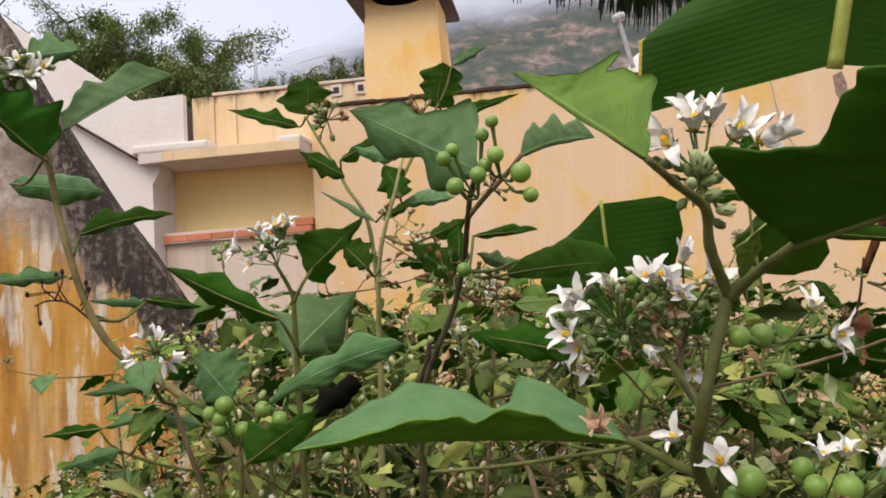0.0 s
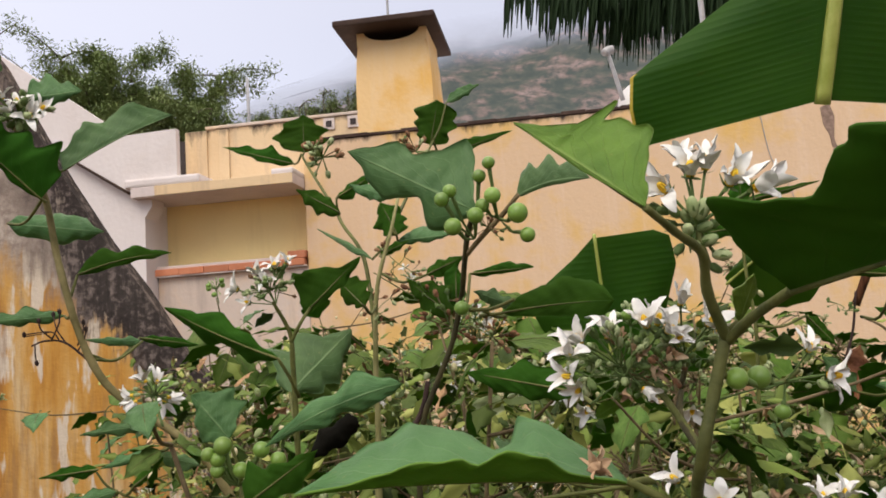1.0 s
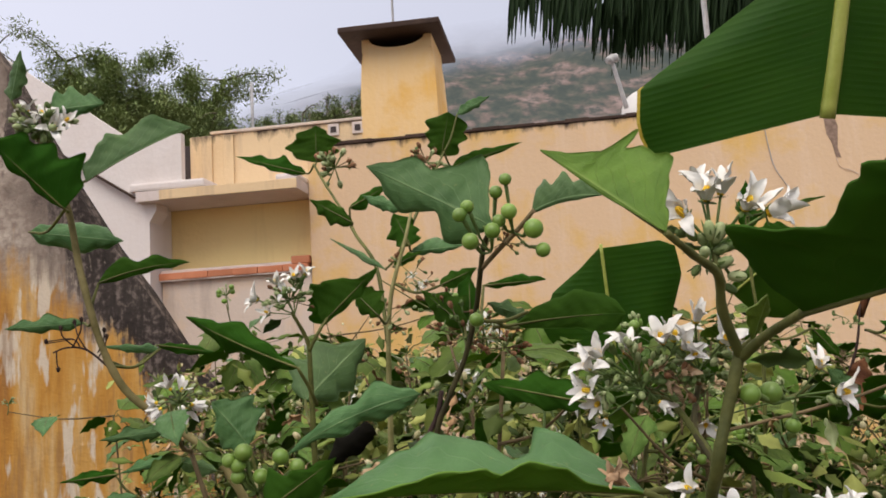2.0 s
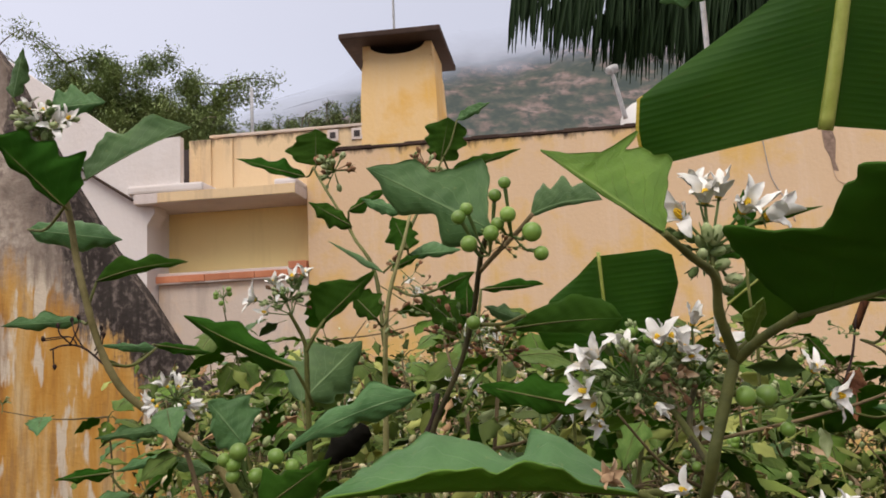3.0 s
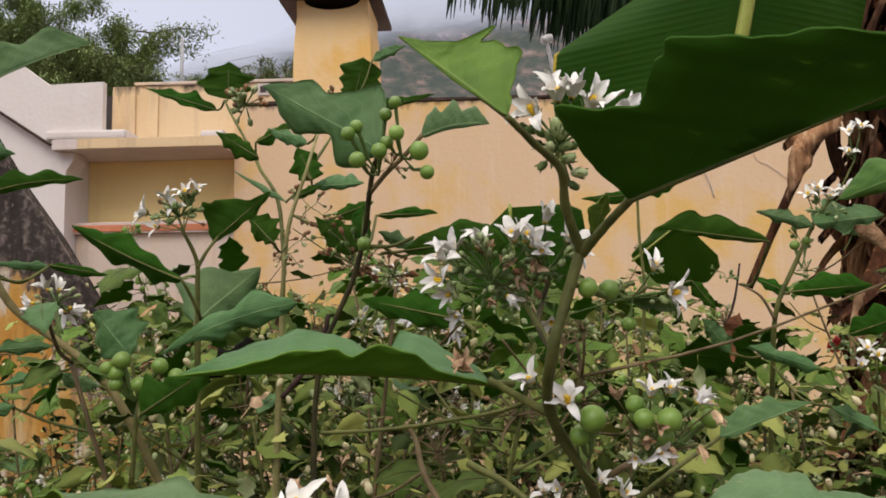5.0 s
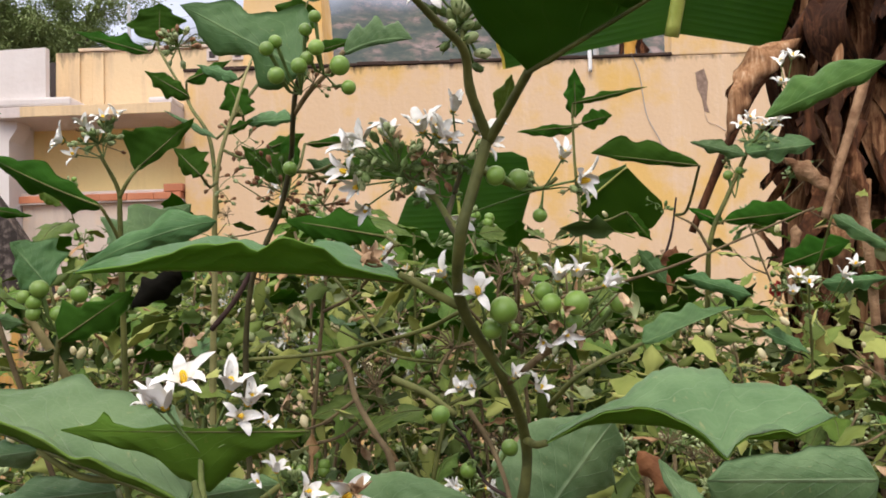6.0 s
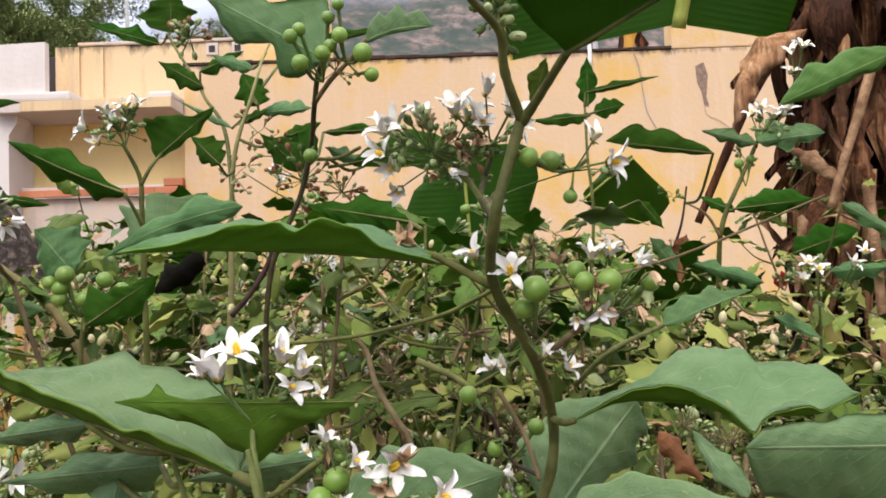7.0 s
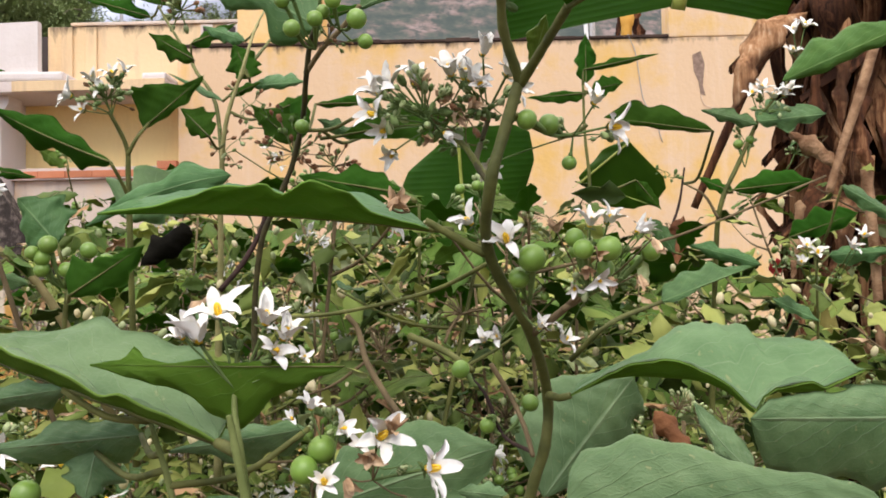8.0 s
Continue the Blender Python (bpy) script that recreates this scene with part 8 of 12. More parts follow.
bud(c7, (-0.0370, 0.7926, 1.6538), (-1.0901, 0.0921, 0.2123), 0.0042, (-0.0327, 0.7964, 1.6522), 3, 3194)
stem(c7, [(-0.0250, 0.7903, 1.6516), (-0.0236, 0.7907, 1.6581), (-0.0242, 0.7913, 1.6635)], 0.000441667, 0.000294445, M_CALYX, seed=3201, name="side_stalk")
bud(c7, (-0.0217, 0.7927, 1.6735), (-0.1605, -1.1354, 1.2762), 0.0027, (-0.0242, 0.7913, 1.6635), False, 3208)
bud(c7, (-0.0205, 0.7922, 1.6691), (0.3309, -0.1043, 1.0876), 0.0030, (-0.0242, 0.7913, 1.6635), False, 3215)
bud(c7, (-0.0245, 0.7950, 1.6740), (-0.0421, -0.0401, 1.2988), 0.0047, (-0.0242, 0.7913, 1.6635), 3, 3222)
bud(c7, (-0.0264, 0.7955, 1.6695), (-0.9055, -0.9872, 1.1953), 0.0036, (-0.0242, 0.7913, 1.6635), 3, 3229)
bud(c7, (-0.0293, 0.7963, 1.6653), (-0.2030, -0.6625, 0.1336), 0.0035, (-0.0242, 0.7913, 1.6635), 3, 3236)
stem(c7, [(0.0274, 0.7751, 1.6144), (0.0321, 0.7766, 1.6144), (0.0360, 0.7780, 1.6160)], 0.000430895, 0.000287263, M_CALYX, seed=3243, name="side_stalk")
bud(c7, (0.0397, 0.7755, 1.6214), (0.7086, -0.5190, 1.0694), 0.0049, (0.0360, 0.7780, 1.6160), True, 3250)
bud(c7, (0.0404, 0.7716, 1.6151), (0.4650, -1.6799, -0.2716), 0.0052, (0.0360, 0.7780, 1.6160), 3, 3257)
bud(c7, (0.0402, 0.7812, 1.6112), (0.2386, -0.3825, -0.5976), 0.0034, (0.0360, 0.7780, 1.6160), 3, 3264)
bud(c7, (0.0359, 0.7825, 1.6149), (-0.0872, -0.9049, -0.6979), 0.0043, (0.0360, 0.7780, 1.6160), 3, 3271)
bud(c7, (0.0430, 0.7724, 1.6175), (1.1508, -1.1316, 0.2573), 0.0036, (0.0360, 0.7780, 1.6160), False, 3278)
bud(c7, (0.0420, 0.7761, 1.6153), (1.4758, -0.0071, -0.1629), 0.0033, (0.0360, 0.7780, 1.6160), False, 3285)
bud(c7, (0.0449, 0.7732, 1.6145), (1.0795, -0.1896, -0.1032), 0.0044, (0.0360, 0.7780, 1.6160), 3, 3292)
stem(c7, [(0.0274, 0.7751, 1.6144), (0.0254, 0.7772, 1.6193), (0.0230, 0.7793, 1.6246)], 0.000430895, 0.000287263, M_CALYX, seed=3299, name="side_stalk")
bud(c7, (0.0153, 0.7847, 1.6277), (-1.3690, -0.2177, 0.3902), 0.0046, (0.0230, 0.7793, 1.6246), 3, 3306)
bud(c7, (0.0174, 0.7850, 1.6260), (-0.7723, -0.4507, 0.0632), 0.0035, (0.0230, 0.7793, 1.6246), True, 3313)
bud(c7, (0.0294, 0.7803, 1.6237), (1.0869, 0.3567, -0.1898), 0.0038, (0.0230, 0.7793, 1.6246), True, 3320)
bud(c7, (0.0274, 0.7774, 1.6224), (0.6839, -0.3768, -0.4472), 0.0032, (0.0230, 0.7793, 1.6246), 3, 3327)
bud(c7, (0.0228, 0.7748, 1.6340), (-0.1022, -0.1417, 1.2994), 0.0040, (0.0230, 0.7793, 1.6246), 3, 3334)
bud(c7, (0.0249, 0.7771, 1.6354), (0.6545, 0.7724, 1.2894), 0.0035, (0.0230, 0.7793, 1.6246), 3, 3341)
bud(c7, (0.0181, 0.7766, 1.6334), (-0.6144, 0.1229, 1.1500), 0.0037, (0.0230, 0.7793, 1.6246), False, 3348)
shrub_left = thing("turkey_berry_shrub", "turkey berry shrub with an upright flower cluster", "shrub", group="turkey berry shrubs")
stem(shrub_left, [(-0.1561, 0.7916, 1.3420), (-0.1542, 0.7730, 1.4808), (-0.1535, 0.7634, 1.5528), (-0.1529, 0.7565, 1.6042), (-0.1536, 0.7530, 1.6300), (-0.1647, 0.7392, 1.6579)], 0.0032, 0.0016, seed=3355)
stem(shrub_left, [(-0.1528, 0.7541, 1.6222), (-0.1440, 0.7520, 1.6374), (-0.1358, 0.7602, 1.6516)], 0.0018, 0.0014, seed=3362)
c8 = cluster(shrub_left, "flower_cluster", "upright cluster of small white flowers")
flower(c8, (-0.1757, 0.7360, 1.6821), (-0.4000, -0.4000, 0.8000), 0.0122, (-0.1622, 0.7396, 1.6553), 3369, 0.5)
flower(c8, (-0.1612, 0.7354, 1.6867), (0.1000, -0.4000, 0.9000), 0.0122, (-0.1622, 0.7396, 1.6553), 3376, 0.5)
flower(c8, (-0.1509, 0.7349, 1.6905), (0.4000, -0.4000, 0.8000), 0.0110, (-0.1622, 0.7396, 1.6553), 3383, 0.5)
flower(c8, (-0.1950, 0.7376, 1.6705), (-0.8000, -0.6000, 0.2000), 0.0136, (-0.1622, 0.7396, 1.6553), 3390, 0.5)
flower(c8, (-0.1852, 0.7392, 1.6585), (-0.6000, -0.6000, 0.2000), 0.0098, (-0.1622, 0.7396, 1.6553), 3397, 0.5)
flower(c8, (-0.1693, 0.7368, 1.6758), (0.0000, -0.8000, 0.5000), 0.0110, (-0.1622, 0.7396, 1.6553), 3404, 0.5)
stem(c8, [(-0.1659, 0.7379, 1.6681), (-0.1631, 0.7365, 1.6695), (-0.1598, 0.7353, 1.6695)], 0.0005069, 0.000337933, M_CALYX, seed=3411, name="side_stalk")
bud(c8, (-0.1532, 0.7316, 1.6674), (0.9849, -0.1579, -0.2372), 0.0053, (-0.1598, 0.7353, 1.6695), True, 3418)
bud(c8, (-0.1548, 0.7339, 1.6725), (0.9526, -0.3560, 0.7320), 0.0062, (-0.1598, 0.7353, 1.6695), False, 3425)
bud(c8, (-0.1554, 0.7334, 1.6725), (0.9768, -0.3863, 0.8060), 0.0060, (-0.1598, 0.7353, 1.6695), True, 3432)
bud(c8, (-0.1563, 0.7405, 1.6683), (0.6450, -0.5661, -0.3384), 0.0057, (-0.1598, 0.7353, 1.6695), False, 3439)
bud(c8, (-0.1539, 0.7394, 1.6697), (0.9606, -0.4762, 0.0405), 0.0051, (-0.1598, 0.7353, 1.6695), False, 3446)
bud(c8, (-0.1608, 0.7370, 1.6681), (0.0701, -0.4164, -0.6813), 0.0038, (-0.1598, 0.7353, 1.6695), True, 3453)
stem(c8, [(-0.1659, 0.7379, 1.6681), (-0.1670, 0.7416, 1.6682), (-0.1765, 0.7456, 1.6666)], 0.0005069, 0.000337933, M_CALYX, seed=3460, name="side_stalk")
bud(c8, (-0.1772, 0.7414, 1.6711), (-0.3905, 0.4183, 1.2295), 0.0051, (-0.1765, 0.7456, 1.6666), True, 3467)
bud(c8, (-0.1796, 0.7504, 1.6660), (-0.5879, -0.0889, -0.5400), 0.0050, (-0.1765, 0.7456, 1.6666), True, 3474)
bud(c8, (-0.1822, 0.7415, 1.6720), (-1.0280, -0.4693, 0.9060), 0.0045, (-0.1765, 0.7456, 1.6666), False, 3481)
bud(c8, (-0.1755, 0.7418, 1.6630), (0.1818, -0.2731, -0.6995), 0.0034, (-0.1765, 0.7456, 1.6666), True, 3488)
bud(c8, (-0.1780, 0.7459, 1.6622), (0.2168, -0.3965, -0.6816), 0.0047, (-0.1765, 0.7456, 1.6666), True, 3495)
bud(c8, (-0.1782, 0.7475, 1.6634), (-0.0890, -0.4763, -0.6769), 0.0033, (-0.1765, 0.7456, 1.6666), False, 3502)
stem(c8, [(-0.1659, 0.7379, 1.6681), (-0.1644, 0.7404, 1.6714), (-0.1626, 0.7422, 1.6800)], 0.0005069, 0.000337933, M_CALYX, seed=3509, name="side_stalk")
bud(c8, (-0.1596, 0.7406, 1.6820), (0.9164, -0.3680, 0.6344), 0.0040, (-0.1626, 0.7422, 1.6800), True, 3516)
bud(c8, (-0.1573, 0.7364, 1.6858), (0.6007, -0.6156, 1.1367), 0.0050, (-0.1626, 0.7422, 1.6800), False, 3523)
bud(c8, (-0.1622, 0.7436, 1.6859), (0.2979, -0.6222, 1.2933), 0.0048, (-0.1626, 0.7422, 1.6800), True, 3530)
bud(c8, (-0.1654, 0.7410, 1.6863), (-0.6135, -0.3553, 1.1898), 0.0054, (-0.1626, 0.7422, 1.6800), True, 3537)
bud(c8, (-0.1579, 0.7435, 1.6866), (0.1195, -0.7923, 1.0965), 0.0049, (-0.1626, 0.7422, 1.6800), True, 3544)
bud(c8, (-0.1572, 0.7383, 1.6792), (0.7977, -0.7928, -0.1172), 0.0043, (-0.1626, 0.7422, 1.6800), False, 3551)
leaf(shrub_left, (-0.1402, 0.7608, 1.6471), (-0.0881, 0.7643, 1.6961), [(0.06, 0.155), (0.20, 0.407), (0.36, 0.456), (0.55, 0.235), (0.75, 0.078)], [(0.10, 0.045), (0.30, 0.075), (0.60, 0.106), (0.85, 0.076)], (10, 20), False, wave=0.015, seed=3558, label="dark lobed leaf seen from below")
leaf(shrub_left, (-0.1529, 0.6955, 1.6079), (-0.2572, 0.7292, 1.6586), [(0.10, 0.120), (0.29, 0.217), (0.59, 0.188), (0.84, 0.158)], [(0.10, 0.039), (0.29, 0.088), (0.59, 0.147), (0.79, 0.099), (0.93, 0.033)], (70, 12), False, bow=(-0.02, 0), seed=3565, stalk=[(-0.1416, 0.7201, 1.5745), (-0.1466, 0.7077, 1.5919)], label="long folded leaf with curled edge")
leaf(shrub_left, (-0.1779, 0.8616, 1.5732), (-0.1196, 0.9239, 1.6347), [(0.09, 0.255), (0.28, 0.443), (0.53, 0.398), (0.79, 0.188)], [(0.09, 0.101), (0.28, 0.239), (0.53, 0.302), (0.79, 0.201)], (20, 10), True, wave=0.015, seed=3572, stalk=[(-0.1534, 0.7625, 1.5592), (-0.1657, 0.8120, 1.5539)], label="broad flat leaf facing upwards")
leaf(shrub_left, (-0.0460, 0.5976, 1.5843), (-0.1407, 0.5824, 1.5482), [(0.10, 0.068), (0.31, 0.107), (0.56, 0.087), (0.81, 0.038)], [(0.08, 0.085), (0.26, 0.189), (0.46, 0.119), (0.61, 0.127), (0.81, 0.050)], (35, 20), True, bow=(0.05, 0), wave=0.015, seed=3579, label="pale grey-green drooping leaf")
leaf(shrub_left, (-0.2032, 0.7243, 1.5433), (-0.2364, 0.7293, 1.5821), [(0.15, 0.304), (0.40, 0.407), (0.65, 0.224), (0.85, 0.082)], [(0.10, 0.229), (0.30, 0.535), (0.50, 0.612), (0.70, 0.519), (0.88, 0.240)], (12, 12), True, wave=0.012, seed=3586, stalk=[(-0.1933, 0.7304, 1.4981)], label="flat lobed leaf showing its pale midrib")
leaf(shrub_left, (-0.2715, 0.9737, 1.6412), (-0.2994, 0.9707, 1.6632), [(0.30, 0.205), (0.60, 0.245)], [(0.30, 0.149), (0.60, 0.187)], (20, 20), True, seed=3593, young=True)
c9 = cluster(shrub_left, "berry_cluster", "cluster of pale green berries under the leaves")
stem(shrub_left, [(-0.1977, 0.7187, 1.4346), (-0.1938, 0.7124, 1.4820), (-0.1906, 0.7092, 1.5056)], 0.0022, 0.0016, seed=3600)
berry(c9, (-0.1994, 0.6893, 1.5410), 0.0077, (-0.1930, 0.7092, 1.5057), 3607)
berry(c9, (-0.2118, 0.6902, 1.5348), 0.0059, (-0.1930, 0.7092, 1.5057), 3614)
berry(c9, (-0.2044, 0.6908, 1.5304), 0.0066, (-0.1930, 0.7092, 1.5057), 3621)
berry(c9, (-0.2052, 0.6920, 1.5212), 0.0061, (-0.1930, 0.7092, 1.5057), 3628)
berry(c9, (-0.1860, 0.6921, 1.5205), 0.0068, (-0.1930, 0.7092, 1.5057), 3635)
berry(c9, (-0.1686, 0.6900, 1.5358), 0.0070, (-0.1930, 0.7092, 1.5057), 3642)
berry(c9, (-0.1553, 0.6911, 1.5270), 0.0068, (-0.1930, 0.7092, 1.5057), 3649)
leaf(shrub_left, (-0.1717, 0.6494, 1.5002), (-0.1156, 0.6443, 1.5376), [(0.10, 0.230), (0.25, 0.353), (0.40, 0.203), (0.55, 0.135), (0.75, 0.094)], [(0.10, 0.092), (0.30, 0.170), (0.60, 0.236), (0.80, 0.131)], (15, 10), False, seed=3656, stalk=[(-0.1906, 0.7092, 1.5056), (-0.1812, 0.6793, 1.4953)], label="curled leaf under the berries")
shrub_tall = thing("turkey_berry_shrub", "leaning turkey berry stem with a dry flower stalk", "shrub", group="turkey berry shrubs")
stem(shrub_tall, [(-0.1927, 0.8577, 1.3758), (-0.2348, 0.8449, 1.4724), (-0.2685, 0.8485, 1.5212), (-0.3087, 0.8544, 1.5525), (-0.3516, 0.8500, 1.5859), (-0.3715, 0.8460, 1.6158), (-0.3842, 0.8412, 1.6518), (-0.3918, 0.8368, 1.6847), (-0.4042, 0.8411, 1.7284), (-0.4107, 0.8341, 1.7808), (-0.4244, 0.8279, 1.8276), (-0.4352, 0.8239, 1.8570)], 0.0043, 0.0031, M_TAN, seed=3663)
leaf(shrub_tall, (-0.4015, 0.8042, 1.7784), (-0.4522, 0.7560, 1.8406), [(0.148, 0.055), (0.388, 0.068), (0.655, 0.083)], [(0.035, 0.386), (0.290, 0.503), (0.457, 0.461), (0.659, 0.370), (0.841, 0.264)], (10, 12), False, wave=0.008, curl=(0, -6), seed=3670, stalk=[(-0.4107, 0.8341, 1.7808)], label="broad dark leaf seen from below")
leaf(shrub_tall, (-0.3911, 0.8306, 1.8114), (-0.2968, 0.8842, 1.8774), [(0.077, 0.155), (0.192, 0.200), (0.371, 0.264), (0.563, 0.244), (0.792, 0.243), (0.896, 0.148)], [(0.137, 0.001), (0.341, 0.000), (0.515, 0.000), (0.715, 0.000), (0.883, 0.000)], (20, 50), True, bow=(-0.03, 0), curl=(-20, 20), seed=3677, mid=True, stalk=[(-0.4176, 0.8310, 1.8042)])
leaf(shrub_tall, (-0.4880, 0.9056, 1.7748), (-0.3752, 0.8879, 1.7556), [(0.10, 0.090), (0.30, 0.167), (0.51, 0.192), (0.75, 0.127)], [(0.15, 0.115), (0.35, 0.219), (0.56, 0.206), (0.80, 0.102)], (25, 25), True, seed=3684, stalk=[(-0.4124, 0.8333, 1.7866), (-0.4502, 0.8695, 1.7681)])
leaf(shrub_tall, (-0.3887, 0.8540, 1.7069), (-0.3011, 0.8815, 1.7268), [(0.15, 0.156), (0.34, 0.186), (0.59, 0.130), (0.85, 0.072)], [(0.19, 0.054), (0.49, 0.054), (0.79, 0.041)], (15, 30), False, bow=(-0.05, 0), seed=3691, stalk=[(-0.3940, 0.8473, 1.6816)])
leaf(shrub_tall, (-0.4104, 0.8695, 1.6671), (-0.4961, 0.8698, 1.6657), [(0.20, 0.100), (0.60, 0.140)], [(0.20, 0.085), (0.50, 0.154), (0.80, 0.085)], (50, 30), True, seed=3698, stalk=[(-0.3880, 0.8390, 1.6683), (-0.3992, 0.8543, 1.6632)])
leaf(shrub_tall, (-0.4319, 0.8394, 1.8921), (-0.3830, 0.8581, 1.9029), [(0.20, 0.469), (0.49, 0.509), (0.80, 0.254)], [(0.20, 0.155), (0.49, 0.201), (0.80, 0.112)], (30, 30), True, seed=3705, stalk=[(-0.4352, 0.8239, 1.8570), (-0.4336, 0.8317, 1.8699)])
leaf(shrub_tall, (-0.4529, 0.7991, 1.8917), (-0.4399, 0.7925, 1.9412), [(0.30, 0.309), (0.70, 0.216)], [(0.20, 0.158), (0.50, 0.218), (0.80, 0.099)], (20, 20), True, seed=3712, stalk=[(-0.4352, 0.8239, 1.8570), (-0.4441, 0.8115, 1.8688)])
leaf(shrub_tall, (-0.3502, 0.9239, 1.6370), (-0.4246, 0.9533, 1.6441), [(0.29, 0.103), (0.69, 0.083)], [(0.29, 0.073), (0.69, 0.056)], (40, 30), True, seed=3719, stalk=[(-0.3730, 0.8454, 1.6203), (-0.3616, 0.8847, 1.6187)])
leaf(shrub_tall, (-0.3713, 0.9735, 1.6431), (-0.3032, 0.9751, 1.6304), [(0.30, 0.098), (0.70, 0.098)], [(0.30, 0.102), (0.70, 0.102)], (40, 20), False, seed=3726, stalk=[(-0.3746, 0.8448, 1.6248), (-0.3730, 0.9092, 1.6183)])
leaf(shrub_tall, (-0.3139, 0.8445, 1.5516), (-0.3850, 0.8453, 1.5459), [(0.30, 0.106), (0.60, 0.085)], [(0.30, 0.102), (0.60, 0.122)], (40, 40), True, seed=3733, stalk=[(-0.3140, 0.8539, 1.5567), (-0.3139, 0.8492, 1.5528)])
leaf(shrub_tall, (-0.3032, 0.8277, 1.5260), (-0.3584, 0.8294, 1.5139), [(0.30, 0.104), (0.60, 0.104)], [(0.30, 0.153), (0.60, 0.153)], (40, 40), True, seed=3740, stalk=[(-0.2886, 0.8514, 1.5368), (-0.2959, 0.8396, 1.5278)])
leaf(shrub_tall, (-0.3512, 0.8089, 1.5159), (-0.4086, 0.8097, 1.5107), [(0.30, 0.129), (0.60, 0.103)], [(0.30, 0.116), (0.60, 0.116)], (40, 40), False, seed=3747)
leaf(shrub_tall, (-0.3201, 0.8114, 1.4971), (-0.3025, 0.8295, 1.5121), [(0.29, 0.255), (0.59, 0.257)], [(0.29, 0.153), (0.59, 0.115)], (20, 20), False, seed=3754, stalk=[(-0.3281, 0.8162, 1.4896), (-0.3241, 0.8138, 1.4919)])
leaf(shrub_tall, (-0.3276, 0.7913, 1.4963), (-0.3839, 0.7933, 1.4823), [(0.30, 0.146), (0.60, 0.146)], [(0.30, 0.163), (0.60, 0.163)], (40, 40), True, seed=3761, stalk=[(-0.3366, 0.8130, 1.4943), (-0.3321, 0.8022, 1.4925)])
leaf(shrub_tall, (-0.2618, 0.8297, 1.5108), (-0.3159, 0.8481, 1.5244), [(0.30, 0.146), (0.59, 0.176)], [(0.30, 0.111), (0.59, 0.093)], (40, 20), True, seed=3768, stalk=[(-0.2601, 0.8476, 1.5090), (-0.2609, 0.8386, 1.5077)])
stem(shrub_tall, [(-0.2605, 0.8360, 1.4637), (-0.3068, 0.8240, 1.4778), (-0.3409, 0.8115, 1.4967), (-0.3540, 0.8093, 1.5133)], 0.0016, 0.001, seed=3775)
c10 = cluster(shrub_tall, "dry_panicle", "dark dried flower stalk")
stem(c10, [(-0.3743, 0.8457, 1.6182), (-0.3968, 0.8431, 1.6379), (-0.4169, 0.8427, 1.6414), (-0.4315, 0.8432, 1.6372)], 0.0012, 0.0008, M_DARKTWIG, seed=3782, name="stalk")
stem(c10, [(-0.4025, 0.8429, 1.6398), (-0.4109, 0.8415, 1.6498), (-0.4381, 0.8417, 1.6489)], 0.0008, 0.0006, M_DARKTWIG, seed=3789, name="stalk")
bud(c10, (-0.4381, 0.8417, 1.6489), (0.0000, -0.2000, 1.0000), 0.0052, (-0.4109, 0.8415, 1.6498), 2, 3796)
stem(c10, [(-0.4083, 0.8427, 1.6411), (-0.4159, 0.8311, 1.6523), (-0.4174, 0.8300, 1.6609)], 0.0008, 0.0006, M_DARKTWIG, seed=3803, name="stalk")
bud(c10, (-0.4174, 0.8300, 1.6609), (0.0000, -0.2000, 1.0000), 0.0051, (-0.4159, 0.8311, 1.6523), 2, 3810)
stem(c10, [(-0.3968, 0.8431, 1.6379), (-0.4050, 0.8412, 1.6525), (-0.4120, 0.8492, 1.6677)], 0.0008, 0.0006, M_DARKTWIG, seed=3817, name="stalk")
bud(c10, (-0.4120, 0.8492, 1.6677), (0.0000, -0.2000, 1.0000), 0.0053, (-0.4050, 0.8412, 1.6525), 2, 3824)
stem(c10, [(-0.4280, 0.8430, 1.6388), (-0.4284, 0.8446, 1.6274), (-0.4275, 0.8456, 1.6199)], 0.0008, 0.0006, M_DARKTWIG, seed=3831, name="stalk")
bud(c10, (-0.4275, 0.8456, 1.6199), (0.0000, -0.2000, 1.0000), 0.0052, (-0.4284, 0.8446, 1.6274), 2, 3838)
stem(c10, [(-0.3875, 0.8485, 1.6348), (-0.3792, 0.8420, 1.6459), (-0.3776, 0.8405, 1.6573)], 0.0008, 0.0006, M_DARKTWIG, seed=3845, name="stalk")
bud(c10, (-0.3776, 0.8405, 1.6573), (0.0000, -0.2000, 1.0000), 0.0052, (-0.3792, 0.8420, 1.6459), 2, 3852)
stem(c10, [(-0.3877, 0.8493, 1.6291), (-0.3782, 0.8428, 1.6401), (-0.3756, 0.8414, 1.6504)], 0.0008, 0.0006, M_DARKTWIG, seed=3859, name="stalk")
bud(c10, (-0.3756, 0.8414, 1.6504), (0.0000, -0.2000, 1.0000), 0.0052, (-0.3782, 0.8428, 1.6401), 2, 3866)
stem(c10, [(-0.4112, 0.8427, 1.6412), (-0.3974, 0.8304, 1.6574), (-0.3959, 0.8289, 1.6687)], 0.0008, 0.0006, M_DARKTWIG, seed=3873, name="stalk")
bud(c10, (-0.3959, 0.8289, 1.6687), (0.0000, -0.2000, 1.0000), 0.0051, (-0.3974, 0.8304, 1.6574), 2, 3880)
c11 = cluster(shrub_tall, "flower_cluster", "cream flower cluster at the stem tip")
flower(c11, (-0.4308, 0.8026, 1.8655), (-0.3000, -0.8000, 0.5000), 0.0172, (-0.4297, 0.8255, 1.8452), 3887, 0.5)
